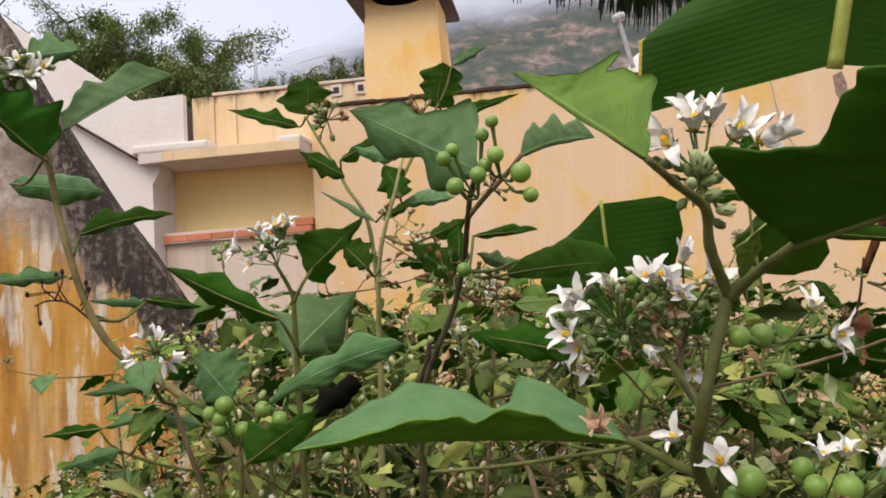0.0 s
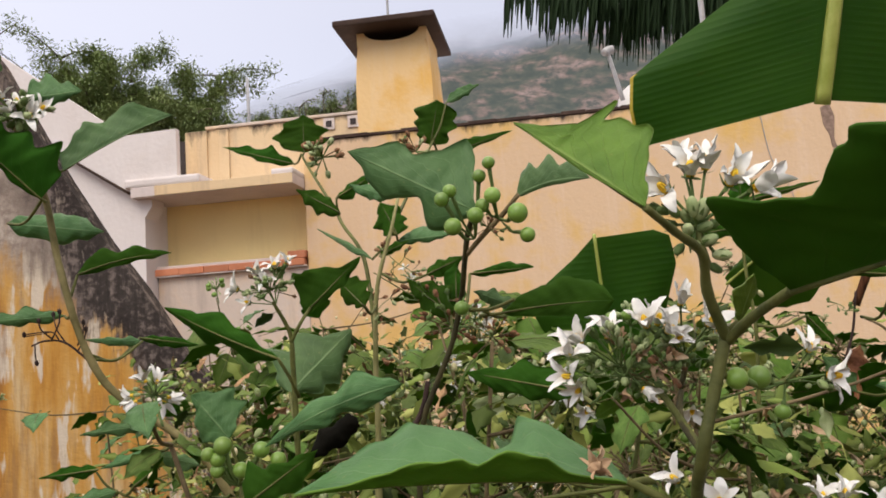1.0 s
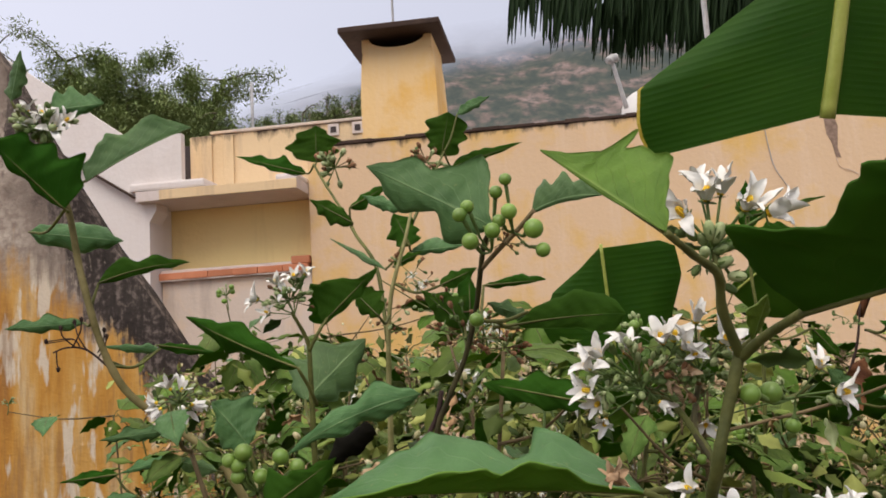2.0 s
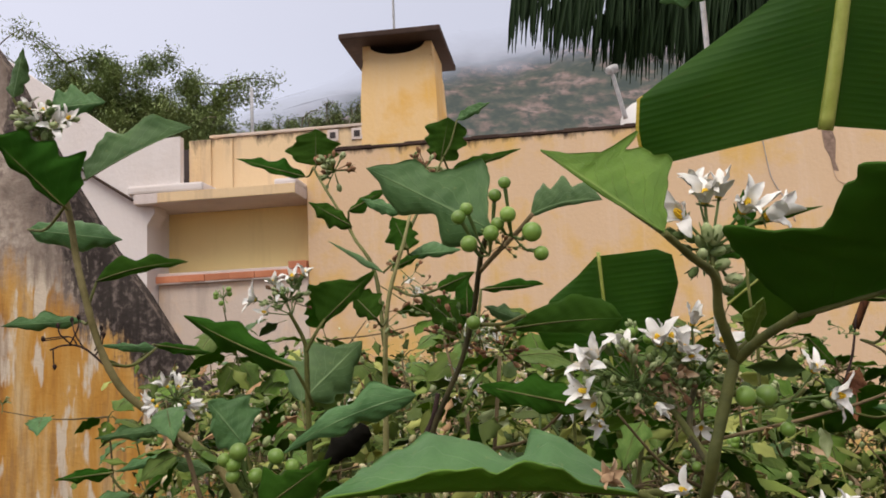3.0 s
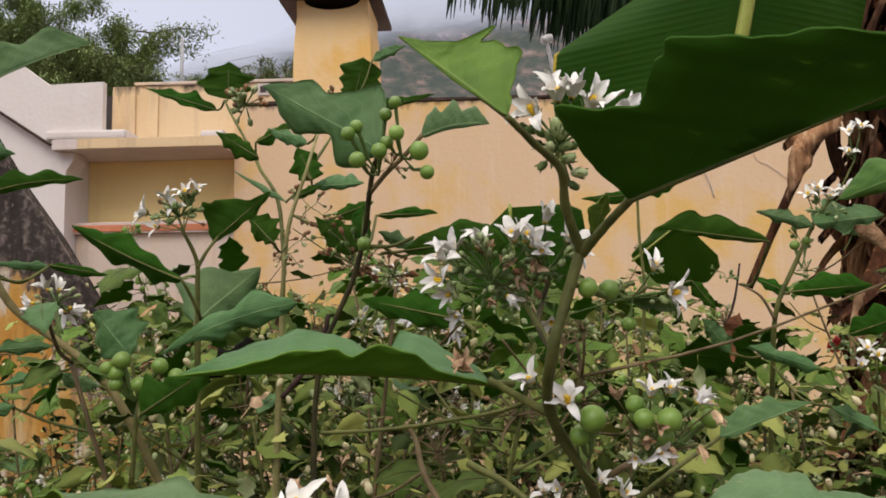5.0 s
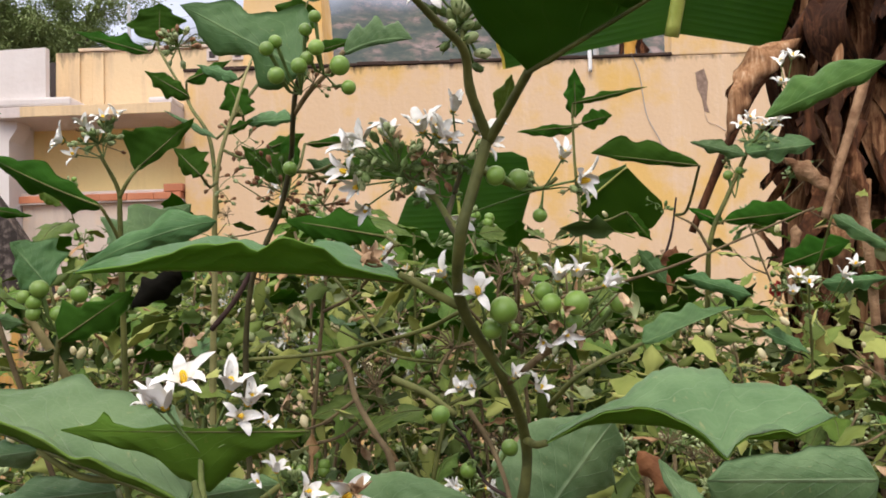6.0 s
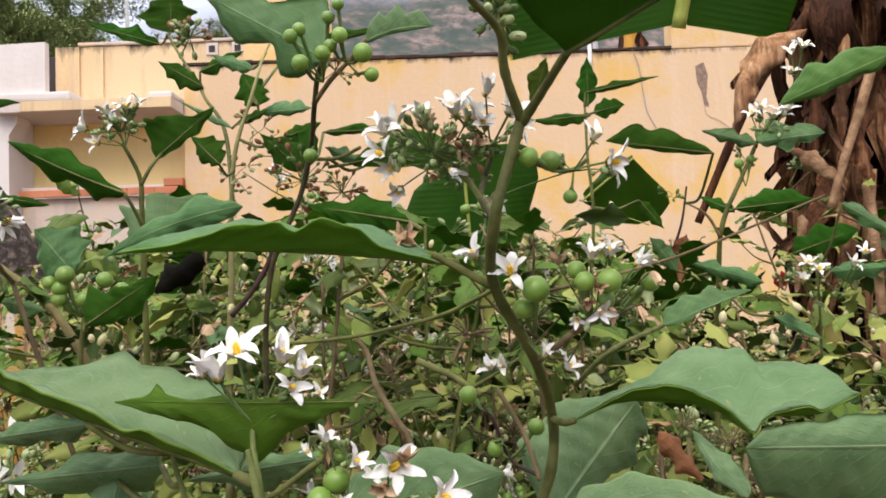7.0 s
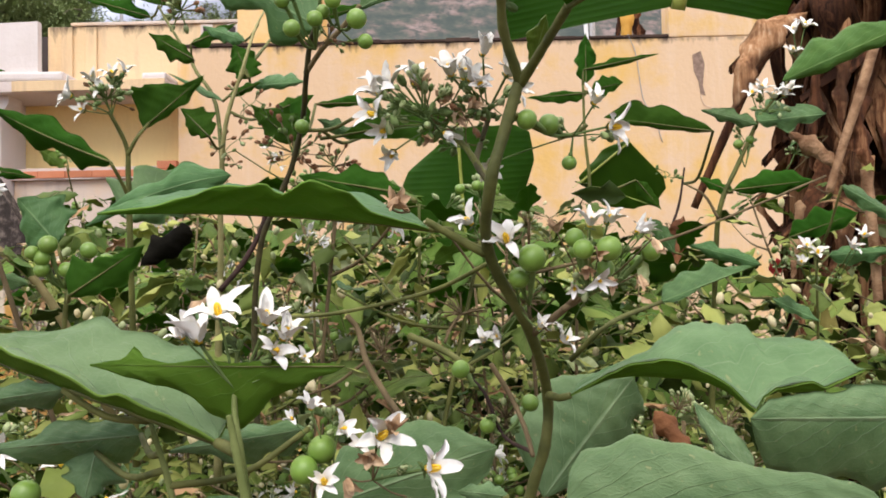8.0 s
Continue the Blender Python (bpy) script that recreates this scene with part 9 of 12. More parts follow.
flower(c11, (-0.4110, 0.8034, 1.8592), (0.4000, -0.8000, 0.4000), 0.0172, (-0.4297, 0.8255, 1.8452), 3894, 0.5)
flower(c11, (-0.3993, 0.8023, 1.8673), (0.7000, -0.4000, 0.4000), 0.0126, (-0.4297, 0.8255, 1.8452), 3901, 0.5)
flower(c11, (-0.4361, 0.8007, 1.8798), (-0.4000, -0.4000, 0.8000), 0.0137, (-0.4297, 0.8255, 1.8452), 3908, 0.5)
flower(c11, (-0.4220, 0.8015, 1.8737), (0.1000, -0.5000, 0.8000), 0.0137, (-0.4297, 0.8255, 1.8452), 3915, 0.5)
stem(c11, [(-0.4271, 0.8127, 1.8654), (-0.4246, 0.8178, 1.8622), (-0.4209, 0.8222, 1.8638)], 0.00072893, 0.000485953, M_CALYX, seed=3922, name="side_stalk")
bud(c11, (-0.4256, 0.8245, 1.8638), (-1.1382, 1.0011, -0.3916), 0.0073, (-0.4209, 0.8222, 1.8638), True, 3929)
bud(c11, (-0.4183, 0.8287, 1.8643), (0.7269, -0.7080, -0.2883), 0.0074, (-0.4209, 0.8222, 1.8638), True, 3936)
bud(c11, (-0.4242, 0.8218, 1.8589), (-0.2630, -0.8727, -0.6182), 0.0083, (-0.4209, 0.8222, 1.8638), False, 3943)
bud(c11, (-0.4134, 0.8158, 1.8632), (0.9472, -0.6383, 0.1728), 0.0088, (-0.4209, 0.8222, 1.8638), False, 3950)
bud(c11, (-0.4145, 0.8188, 1.8615), (0.6213, -0.9093, -0.3318), 0.0057, (-0.4209, 0.8222, 1.8638), True, 3957)
stem(c11, [(-0.4271, 0.8127, 1.8654), (-0.4279, 0.8077, 1.8599), (-0.4286, 0.8018, 1.8612)], 0.00072893, 0.000485953, M_CALYX, seed=3964, name="side_stalk")
bud(c11, (-0.4379, 0.8025, 1.8626), (-0.8978, -0.5032, 0.1435), 0.0049, (-0.4286, 0.8018, 1.8612), True, 3971)
bud(c11, (-0.4313, 0.7971, 1.8626), (-0.8992, 0.2465, 0.4756), 0.0072, (-0.4286, 0.8018, 1.8612), True, 3978)
bud(c11, (-0.4379, 0.8058, 1.8630), (-0.6510, -0.5446, 0.0262), 0.0058, (-0.4286, 0.8018, 1.8612), True, 3985)
bud(c11, (-0.4339, 0.7952, 1.8576), (-1.0290, 0.1082, -0.1633), 0.0067, (-0.4286, 0.8018, 1.8612), False, 3992)
bud(c11, (-0.4345, 0.7970, 1.8600), (-1.0228, -0.2154, 0.0313), 0.0065, (-0.4286, 0.8018, 1.8612), True, 3999)
stem(c11, [(-0.4271, 0.8127, 1.8654), (-0.4270, 0.8114, 1.8710), (-0.4233, 0.8099, 1.8783)], 0.00072893, 0.000485953, M_CALYX, seed=4006, name="side_stalk")
bud(c11, (-0.4221, 0.8083, 1.8885), (0.6747, 0.4195, 1.2980), 0.0045, (-0.4233, 0.8099, 1.8783), True, 4013)
bud(c11, (-0.4168, 0.8051, 1.8796), (0.7818, -0.0152, 0.5825), 0.0076, (-0.4233, 0.8099, 1.8783), True, 4020)
bud(c11, (-0.4190, 0.8078, 1.8869), (-0.4147, -1.1993, 1.2314), 0.0080, (-0.4233, 0.8099, 1.8783), False, 4027)
bud(c11, (-0.4283, 0.8091, 1.8852), (-0.9924, 0.2653, 1.0570), 0.0082, (-0.4233, 0.8099, 1.8783), True, 4034)
bud(c11, (-0.4176, 0.8101, 1.8844), (0.8901, -0.7607, 0.9502), 0.0053, (-0.4233, 0.8099, 1.8783), True, 4041)
shrub_front = thing("turkey_berry_shrub", "leafy turkey berry shrub with open white flowers close by", "shrub", group="turkey berry shrubs")
stem(shrub_front, [(-0.0009, 0.3008, 1.3732), (-0.0043, 0.2998, 1.4124), (-0.0081, 0.2996, 1.4331), (-0.0118, 0.2993, 1.4538), (-0.0128, 0.2992, 1.4590)], 0.0024, 0.0010, M_GREENSTALK, seed=4048)
stem(shrub_front, [(-0.0067, 0.3048, 1.4235), (-0.0095, 0.3044, 1.4445), (-0.0119, 0.3092, 1.4606), (-0.0110, 0.3134, 1.4814)], 0.0019, 0.0008, M_GREENSTALK, seed=4055)
stem(shrub_front, [(-0.0397, 0.3659, 1.3849), (-0.0465, 0.3655, 1.4195), (-0.0534, 0.3603, 1.4488)], 0.0019, 0.0010, M_GREENSTALK, seed=4062)
leaf(shrub_front, (0.0295, 0.2983, 1.4755), (-0.0683, 0.3259, 1.4765), [(0.08, 0.033), (0.19, 0.091), (0.29, 0.149), (0.37, 0.219), (0.44, 0.255), (0.51, 0.216), (0.61, 0.137), (0.73, 0.093), (0.84, 0.049), (0.93, 0.015)], [(0.10, 0.009), (0.29, 0.023), (0.41, 0.009), (0.54, 0.027), (0.67, 0.009), (0.77, 0.028), (0.82, 0.075), (0.86, 0.023)], (24, 30), False, bow=(0, 0.03), downy=True, seed=4069, stalk=[(-0.0113, 0.3118, 1.4736), (0.0091, 0.3050, 1.4694)], r=0.0005, label="broad leaf seen from below, lobes curling up")
leaf(shrub_front, (-0.0198, 0.3208, 1.4452), (-0.1568, 0.4076, 1.4828), [(0.07, 0.027), (0.17, 0.066), (0.24, 0.084), (0.35, 0.035), (0.45, 0.087), (0.55, 0.112), (0.68, 0.126), (0.82, 0.112), (0.94, 0.039)], [(0.04, 0.080), (0.17, 0.196), (0.29, 0.286), (0.37, 0.260), (0.45, 0.260), (0.53, 0.233), (0.62, 0.264), (0.79, 0.143), (0.92, 0.061)], (-132, 56), True, bow=(0, 0.02), wave=0.01, curl=(4, -8), downy=True, seed=4076, stalk=[(-0.0111, 0.3097, 1.4435)], r=0.0022, label="very broad dull green leaf with pale midrib")
leaf(shrub_front, (-0.0889, 0.3593, 1.4635), (-0.1456, 0.3870, 1.4546), [(0.19, 0.183), (0.49, 0.244)], [(0.19, 0.084), (0.49, 0.129)], (60, 30), True, downy=True, seed=4083, stalk=[(-0.0534, 0.3603, 1.4488), (-0.0712, 0.3598, 1.4515)])
leaf(shrub_front, (-0.0652, 0.3975, 1.4366), (-0.1502, 0.4290, 1.4265), [(0.14, 0.208), (0.39, 0.284), (0.69, 0.169)], [(0.14, 0.102), (0.39, 0.139), (0.69, 0.070)], (55, 40), True, downy=True, seed=4090, stalk=[(-0.0500, 0.3629, 1.4341), (-0.0576, 0.3802, 1.4308)], label="dull green lobed leaf low in the shrub")
leaf(shrub_front, (-0.0892, 0.4110, 1.4272), (-0.0921, 0.4021, 1.4066), [(0.20, 0.579), (0.51, 0.692), (0.80, 0.341)], [(0.20, 0.548), (0.51, 0.544), (0.80, 0.269)], (20, 20), True, downy=True, seed=4097, stalk=[(-0.0482, 0.3642, 1.4268), (-0.0687, 0.3876, 1.4195)])
leaf(shrub_front, (0.0127, 0.3875, 1.4376), (-0.0580, 0.4274, 1.4225), [(0.19, 0.134), (0.48, 0.207), (0.79, 0.069)], [(0.19, 0.074), (0.48, 0.115), (0.79, 0.054)], (50, 40), True, downy=True, seed=4104, stalk=[(-0.0465, 0.3655, 1.4195), (-0.0169, 0.3765, 1.4207)])
leaf(shrub_front, (0.0150, 0.4293, 1.3897), (0.1047, 0.3964, 1.4238), [(0.06, 0.115), (0.21, 0.246), (0.41, 0.317), (0.61, 0.256), (0.81, 0.168), (0.93, 0.066)], [(0.10, 0.102), (0.41, 0.204), (0.71, 0.201), (0.90, 0.132)], (25, 20), True, wave=0.01, downy=True, seed=4111, stalk=[(-0.0397, 0.3659, 1.3849), (-0.0124, 0.3976, 1.3772)], r=0.002, label="broad blue-green leaf low in the shrub")
leaf(shrub_front, (0.1533, 0.5031, 1.3697), (0.2184, 0.5175, 1.4402), [(0.064, 0.172), (0.167, 0.358), (0.281, 0.479), (0.474, 0.509), (0.691, 0.412), (0.871, 0.236)], [(0.155, 0.141), (0.420, 0.327), (0.650, 0.521), (0.700, 0.500), (0.780, 0.290), (0.859, 0.256), (0.900, 0.340), (0.950, 0.300)], (15, 18), True, downy=True, wave=0.012, curl=(10, 30), r=0.0011, nu=60, seed=4118, label="flat dark leaf with pale branching veins")
leaf(shrub_front, (0.2328, 0.2579, 1.4543), (0.1759, 0.2753, 1.4535), [(0.038, 0.542), (0.204, 0.528), (0.403, 0.512), (0.638, 0.479), (0.877, 0.408), (0.95, 0.22)], [(0.091, 0.204), (0.282, 0.207), (0.513, 0.175), (0.745, 0.154), (0.880, 0.124)], (25, 20), True, downy=True, wave=0.006, curl=(0, 0), r=0.0007, nu=50, seed=4125, label="large grey-green leaf close by")
leaf(shrub_front, (0.1857, 0.2951, 1.4296), (0.1769, 0.3257, 1.4518), [(0.19, 0.065), (0.48, 0.094), (0.79, 0.055)], [(0.19, 0.185), (0.48, 0.238), (0.79, 0.114)], (50, 20), True, bow=(-0.06, 0), wave=0.015, downy=True, seed=4132)
leaf(shrub_front, (0.0832, 0.1915, 1.4476), (0.1551, 0.1671, 1.4501), [(0.020, 0.128), (0.064, 0.193), (0.141, 0.220), (0.218, 0.238), (0.347, 0.230), (0.454, 0.203), (0.555, 0.152), (0.623, 0.132), (0.777, 0.118), (0.891, 0.094), (0.953, 0.066)], [(0.270, 0.121), (0.591, 0.107), (0.862, 0.042)], (20, 20), True, downy=True, wave=0.006, r=0.0008, nu=50, stalk=[(-0.0071, 0.2996, 1.4279), (0.0250, 0.2677, 1.4106)], seed=4139, label="pale leaf close by, seen from above")
leaf(shrub_front, (0.0979, 0.3371, 1.4140), (0.0765, 0.3398, 1.4169), [(0.20, 0.233), (0.60, 0.262)], [(0.20, 0.266), (0.60, 0.315)], (30, 40), True, downy=True, seed=4146, stalk=[(-0.0035, 0.3001, 1.4026), (0.0472, 0.3186, 1.3953)])
c12 = cluster(shrub_front, "flower_cluster", "open white flowers with yellow centres")
flower(c12, (-0.0163, 0.3035, 1.4949), (-0.1000, -0.5500, 0.9000), 0.0112, (-0.0111, 0.3088, 1.4669), 4153, 0.5)
flower(c12, (-0.0239, 0.3048, 1.4852), (-0.2000, -0.4500, 0.9000), 0.0116, (-0.0111, 0.3088, 1.4669), 4160, 0.8)
flower(c12, (0.0007, 0.3014, 1.4914), (0.1000, -0.3000, 0.9000), 0.0112, (-0.0111, 0.3088, 1.4669), 4167, 1.3)
flower(c12, (0.0068, 0.3008, 1.4860), (0.4000, -0.5000, 0.7000), 0.0108, (-0.0111, 0.3088, 1.4669), 4174, 1.2)
flower(c12, (0.0036, 0.3014, 1.4809), (0.4000, -0.8000, 0.4000), 0.0085, (-0.0111, 0.3088, 1.4669), 4181, 0.5)
flower(c12, (-0.0295, 0.3054, 1.4868), (-0.6000, -0.3000, 0.7000), 0.0066, (-0.0111, 0.3088, 1.4669), 4188, 0.9)
flower(c12, (0.0140, 0.3002, 1.4785), (0.5000, -0.6000, 0.6000), 0.0046, (-0.0111, 0.3088, 1.4669), 4195, 0.6)
stem(c12, [(-0.0090, 0.3132, 1.4770), (-0.0059, 0.3102, 1.4775), (-0.0042, 0.3074, 1.4772)], 0.000311202, 0.000207468, M_CALYX, seed=4202, name="side_stalk")
bud(c12, (-0.0010, 0.3088, 1.4780), (0.6458, -0.4434, 0.3090), 0.0030, (-0.0042, 0.3074, 1.4772), False, 4209)
bud(c12, (-0.0020, 0.3043, 1.4808), (0.5210, -0.0015, 1.1342), 0.0021, (-0.0042, 0.3074, 1.4772), False, 4216)
bud(c12, (0.0008, 0.3031, 1.4776), (0.9072, -0.4888, 0.0983), 0.0035, (-0.0042, 0.3074, 1.4772), False, 4223)
bud(c12, (0.0007, 0.3038, 1.4788), (1.4643, -1.0757, 0.4288), 0.0031, (-0.0042, 0.3074, 1.4772), False, 4230)
stem(c12, [(-0.0090, 0.3132, 1.4770), (-0.0101, 0.3119, 1.4797), (-0.0099, 0.3104, 1.4811)], 0.000311202, 0.000207468, M_CALYX, seed=4237, name="side_stalk")
bud(c12, (-0.0074, 0.3083, 1.4859), (1.0248, -0.0471, 1.1912), 0.0021, (-0.0099, 0.3104, 1.4811), False, 4244)
bud(c12, (-0.0134, 0.3099, 1.4831), (-0.7392, -0.7153, 0.5833), 0.0019, (-0.0099, 0.3104, 1.4811), False, 4251)
bud(c12, (-0.0141, 0.3139, 1.4810), (-0.7325, -0.1807, 0.0055), 0.0031, (-0.0099, 0.3104, 1.4811), True, 4258)
bud(c12, (-0.0100, 0.3131, 1.4836), (0.0982, -0.0594, 1.2953), 0.0036, (-0.0099, 0.3104, 1.4811), False, 4265)
c13 = cluster(shrub_front, "flower_cluster", "white flowers with pale berries close by")
flower(c13, (0.0165, 0.3107, 1.4581), (0.1000, -0.3000, 0.9000), 0.0066, (0.0246, 0.3155, 1.4342), 4272, 0.8)
flower(c13, (0.0100, 0.3116, 1.4540), (-0.5000, -0.3000, 0.7000), 0.0044, (0.0246, 0.3155, 1.4342), 4279, 0.9)
flower(c13, (0.0270, 0.3096, 1.4493), (0.7000, -0.5000, 0.5000), 0.0077, (0.0246, 0.3155, 1.4342), 4286, 0.4)
flower(c13, (0.0213, 0.3110, 1.4299), (-0.1000, -0.8500, 0.5000), 0.0092, (0.0246, 0.3155, 1.4342), 4293, 0.5)
flower(c13, (0.0420, 0.3078, 1.4468), (0.5000, -0.8000, 0.5000), 0.0121, (0.0398, 0.3137, 1.4295), 4300, 0.3)
flower(c13, (0.0600, 0.3059, 1.4345), (0.9000, -0.6000, 0.2000), 0.0118, (0.0398, 0.3137, 1.4295), 4307, 0.3)
flower(c13, (0.0355, 0.3087, 1.4437), (-0.4000, -0.6000, 0.5000), 0.0055, (0.0398, 0.3137, 1.4295), 4314, 0.8)
berry(c13, (0.0204, 0.3158, 1.4419), 0.0057, (0.0246, 0.3155, 1.4342), 4321)
berry(c13, (0.0135, 0.3119, 1.4351), 0.0056, (0.0246, 0.3155, 1.4342), 4328)
stem(c13, [(0.0249, 0.3149, 1.4495), (0.0260, 0.3135, 1.4485), (0.0268, 0.3119, 1.4496)], 0.000434485, 0.000289657, M_CALYX, seed=4335, name="side_stalk")
bud(c13, (0.0285, 0.3112, 1.4507), (0.4183, -0.4161, 0.4699), 0.0027, (0.0268, 0.3119, 1.4496), True, 4342)
bud(c13, (0.0260, 0.3130, 1.4487), (-0.2784, -0.9555, -0.6359), 0.0041, (0.0268, 0.3119, 1.4496), False, 4349)
bud(c13, (0.0237, 0.3114, 1.4491), (-0.8223, -0.7367, -0.2357), 0.0030, (0.0268, 0.3119, 1.4496), True, 4356)
bud(c13, (0.0283, 0.3139, 1.4493), (1.0350, 0.4573, -0.2027), 0.0043, (0.0268, 0.3119, 1.4496), True, 4363)
stem(c13, [(0.0249, 0.3149, 1.4495), (0.0245, 0.3152, 1.4523), (0.0232, 0.3156, 1.4535)], 0.000434485, 0.000289657, M_CALYX, seed=4370, name="side_stalk")
bud(c13, (0.0249, 0.3125, 1.4573), (0.1292, -0.2501, 1.2029), 0.0032, (0.0232, 0.3156, 1.4535), True, 4377)
bud(c13, (0.0233, 0.3142, 1.4560), (-0.1982, -0.6610, 1.3000), 0.0043, (0.0232, 0.3156, 1.4535), True, 4384)
bud(c13, (0.0212, 0.3165, 1.4565), (0.0930, -0.2609, 1.0942), 0.0031, (0.0232, 0.3156, 1.4535), True, 4391)
bud(c13, (0.0195, 0.3169, 1.4562), (-1.0694, 0.5819, 0.8443), 0.0042, (0.0232, 0.3156, 1.4535), False, 4398)
stem(c13, [(0.0442, 0.3130, 1.4337), (0.0458, 0.3109, 1.4342), (0.0492, 0.3086, 1.4352)], 0.000355488, 0.000236992, M_CALYX, seed=4405, name="side_stalk")
bud(c13, (0.0514, 0.3057, 1.4357), (0.6253, 0.3800, -0.0327), 0.0031, (0.0492, 0.3086, 1.4352), True, 4412)
bud(c13, (0.0495, 0.3082, 1.4333), (0.4478, 0.4464, -0.6929), 0.0025, (0.0492, 0.3086, 1.4352), True, 4419)
bud(c13, (0.0506, 0.3099, 1.4337), (0.7145, 0.3537, -0.5596), 0.0034, (0.0492, 0.3086, 1.4352), True, 4426)
stem(c13, [(0.0442, 0.3130, 1.4337), (0.0431, 0.3155, 1.4335), (0.0420, 0.3180, 1.4338)], 0.000355488, 0.000236992, M_CALYX, seed=4433, name="side_stalk")
bud(c13, (0.0391, 0.3185, 1.4327), (-0.5502, 0.2218, -0.3063), 0.0024, (0.0420, 0.3180, 1.4338), False, 4440)
bud(c13, (0.0391, 0.3199, 1.4339), (-1.1116, -0.0002, 0.1679), 0.0042, (0.0420, 0.3180, 1.4338), False, 4447)
bud(c13, (0.0414, 0.3199, 1.4354), (-0.0458, -0.5071, 1.2040), 0.0039, (0.0420, 0.3180, 1.4338), True, 4454)
berry(c13, (-0.1051, 0.3629, 1.4196), 0.0062, (-0.1053, 0.3736, 1.4036), 4461)
withered(c13, (0.0463, 0.3072, 1.4488), (0.2000, -0.6000, 0.4000), 0.0073, (0.0398, 0.3137, 1.4295), 4468)
withered(c13, (0.0398, 0.3083, 1.4414), (-0.3000, -0.8000, -0.2000), 0.0086, (0.0398, 0.3137, 1.4295), 4475)
withered(c13, (0.0523, 0.3073, 1.4239), (0.3000, -0.4000, -0.8000), 0.0073, (0.0398, 0.3137, 1.4295), 4482)
withered(c13, (0.0293, 0.3100, 1.4319), (0.3000, -0.5000, -0.7000), 0.0073, (0.0398, 0.3137, 1.4295), 4489)
withered(c1, (0.1765, 0.3680, 1.5238), (0.3000, -0.6000, -0.7000), 0.0073, (0.1593, 0.4117, 1.4980), 4496)
withered(c1, (0.1694, 0.3697, 1.5073), (0.4000, -0.3000, -0.8000), 0.0073, (0.1593, 0.4117, 1.4980), 4503)
withered(c1, (0.1451, 0.3724, 1.5114), (-0.2000, -0.7000, -0.5000), 0.0061, (0.1593, 0.4117, 1.4980), 4510)
withered(c1, (0.1561, 0.3714, 1.5063), (0.1000, -0.7000, -0.6000), 0.0067, (0.1593, 0.4117, 1.4980), 4517)
withered(c1, (0.1342, 0.3830, 1.5283), (-0.3000, -0.5000, 0.6000), 0.0069, (0.1593, 0.4117, 1.4980), 4524)
withered(c1, (0.1478, 0.3618, 1.5163), (0.0000, -0.9000, 0.2000), 0.0055, (0.1593, 0.4117, 1.4980), 4531)
withered(c2, (0.0733, 0.4084, 1.6023), (-0.2000, -0.5000, 0.7000), 0.0087, (0.0797, 0.4154, 1.5871), 4538)
withered(c2, (0.0875, 0.4098, 1.5918), (0.3000, -0.7000, -0.4000), 0.0087, (0.0797, 0.4154, 1.5871), 4545)
withered(c2, (0.0962, 0.4094, 1.5944), (0.4000, -0.7000, 0.2000), 0.0087, (0.0797, 0.4154, 1.5871), 4552)
withered(c2, (0.0818, 0.4092, 1.5963), (0.1000, -0.8000, 0.5000), 0.0075, (0.0797, 0.4154, 1.5871), 4559)
withered(c2, (0.0770, 0.4111, 1.5821), (-0.3000, -0.5000, -0.7000), 0.0075, (0.0797, 0.4154, 1.5871), 4566)
c14 = cluster(shrub_near, "berry_cluster", "loose berries on a red-brown dry stalk")
berry(c14, (0.1448, 0.4970, 1.4294), 0.0056, (0.1288, 0.5048, 1.4090), 4573)
berry(c14, (0.1194, 0.5058, 1.4152), 0.0053, (0.1288, 0.5048, 1.4090), 4580)
berry(c14, (0.1032, 0.5066, 1.4504), 0.0060, (0.1188, 0.5051, 1.4374), 4587)
stem(c14, [(0.1393, 0.4734, 1.4042), (0.1288, 0.5048, 1.4090), (0.1187, 0.5052, 1.4339), (0.1101, 0.5060, 1.4446)], 0.0012, 0.001, M_DARKTWIG, seed=4594, name="stalk")
stem(c14, [(0.1288, 0.5047, 1.4125), (0.1324, 0.5069, 1.4108), (0.1353, 0.5092, 1.4104)], 0.000348905, 0.000232603, M_CALYX, seed=4601, name="side_stalk")
bud(c14, (0.1358, 0.5066, 1.4106), (0.5842, -1.0673, -0.5305), 0.0032, (0.1353, 0.5092, 1.4104), False, 4608)
bud(c14, (0.1381, 0.5082, 1.4105), (0.8714, -0.4735, -0.0791), 0.0036, (0.1353, 0.5092, 1.4104), False, 4615)
bud(c14, (0.1354, 0.5061, 1.4103), (-0.0279, -0.5308, -0.6471), 0.0023, (0.1353, 0.5092, 1.4104), False, 4622)
bud(c14, (0.1398, 0.5121, 1.4095), (0.6753, -0.6743, -0.0601), 0.0022, (0.1353, 0.5092, 1.4104), False, 4629)
bud(c14, (0.1363, 0.5073, 1.4098), (0.4003, 0.1248, -0.5677), 0.0023, (0.1353, 0.5092, 1.4104), False, 4636)
bud(c14, (0.1361, 0.5056, 1.4144), (0.3782, 0.4255, 1.2104), 0.0037, (0.1353, 0.5092, 1.4104), False, 4643)
bud(c14, (0.1392, 0.5093, 1.4125), (1.4173, -0.3579, 0.6925), 0.0033, (0.1353, 0.5092, 1.4104), False, 4650)
stem(c14, [(0.1288, 0.5047, 1.4125), (0.1278, 0.5037, 1.4146), (0.1244, 0.5028, 1.4185)], 0.000348905, 0.000232603, M_CALYX, seed=4657, name="side_stalk")
bud(c14, (0.1226, 0.5006, 1.4188), (-0.2112, -0.3766, -0.4030), 0.0026, (0.1244, 0.5028, 1.4185), False, 4664)
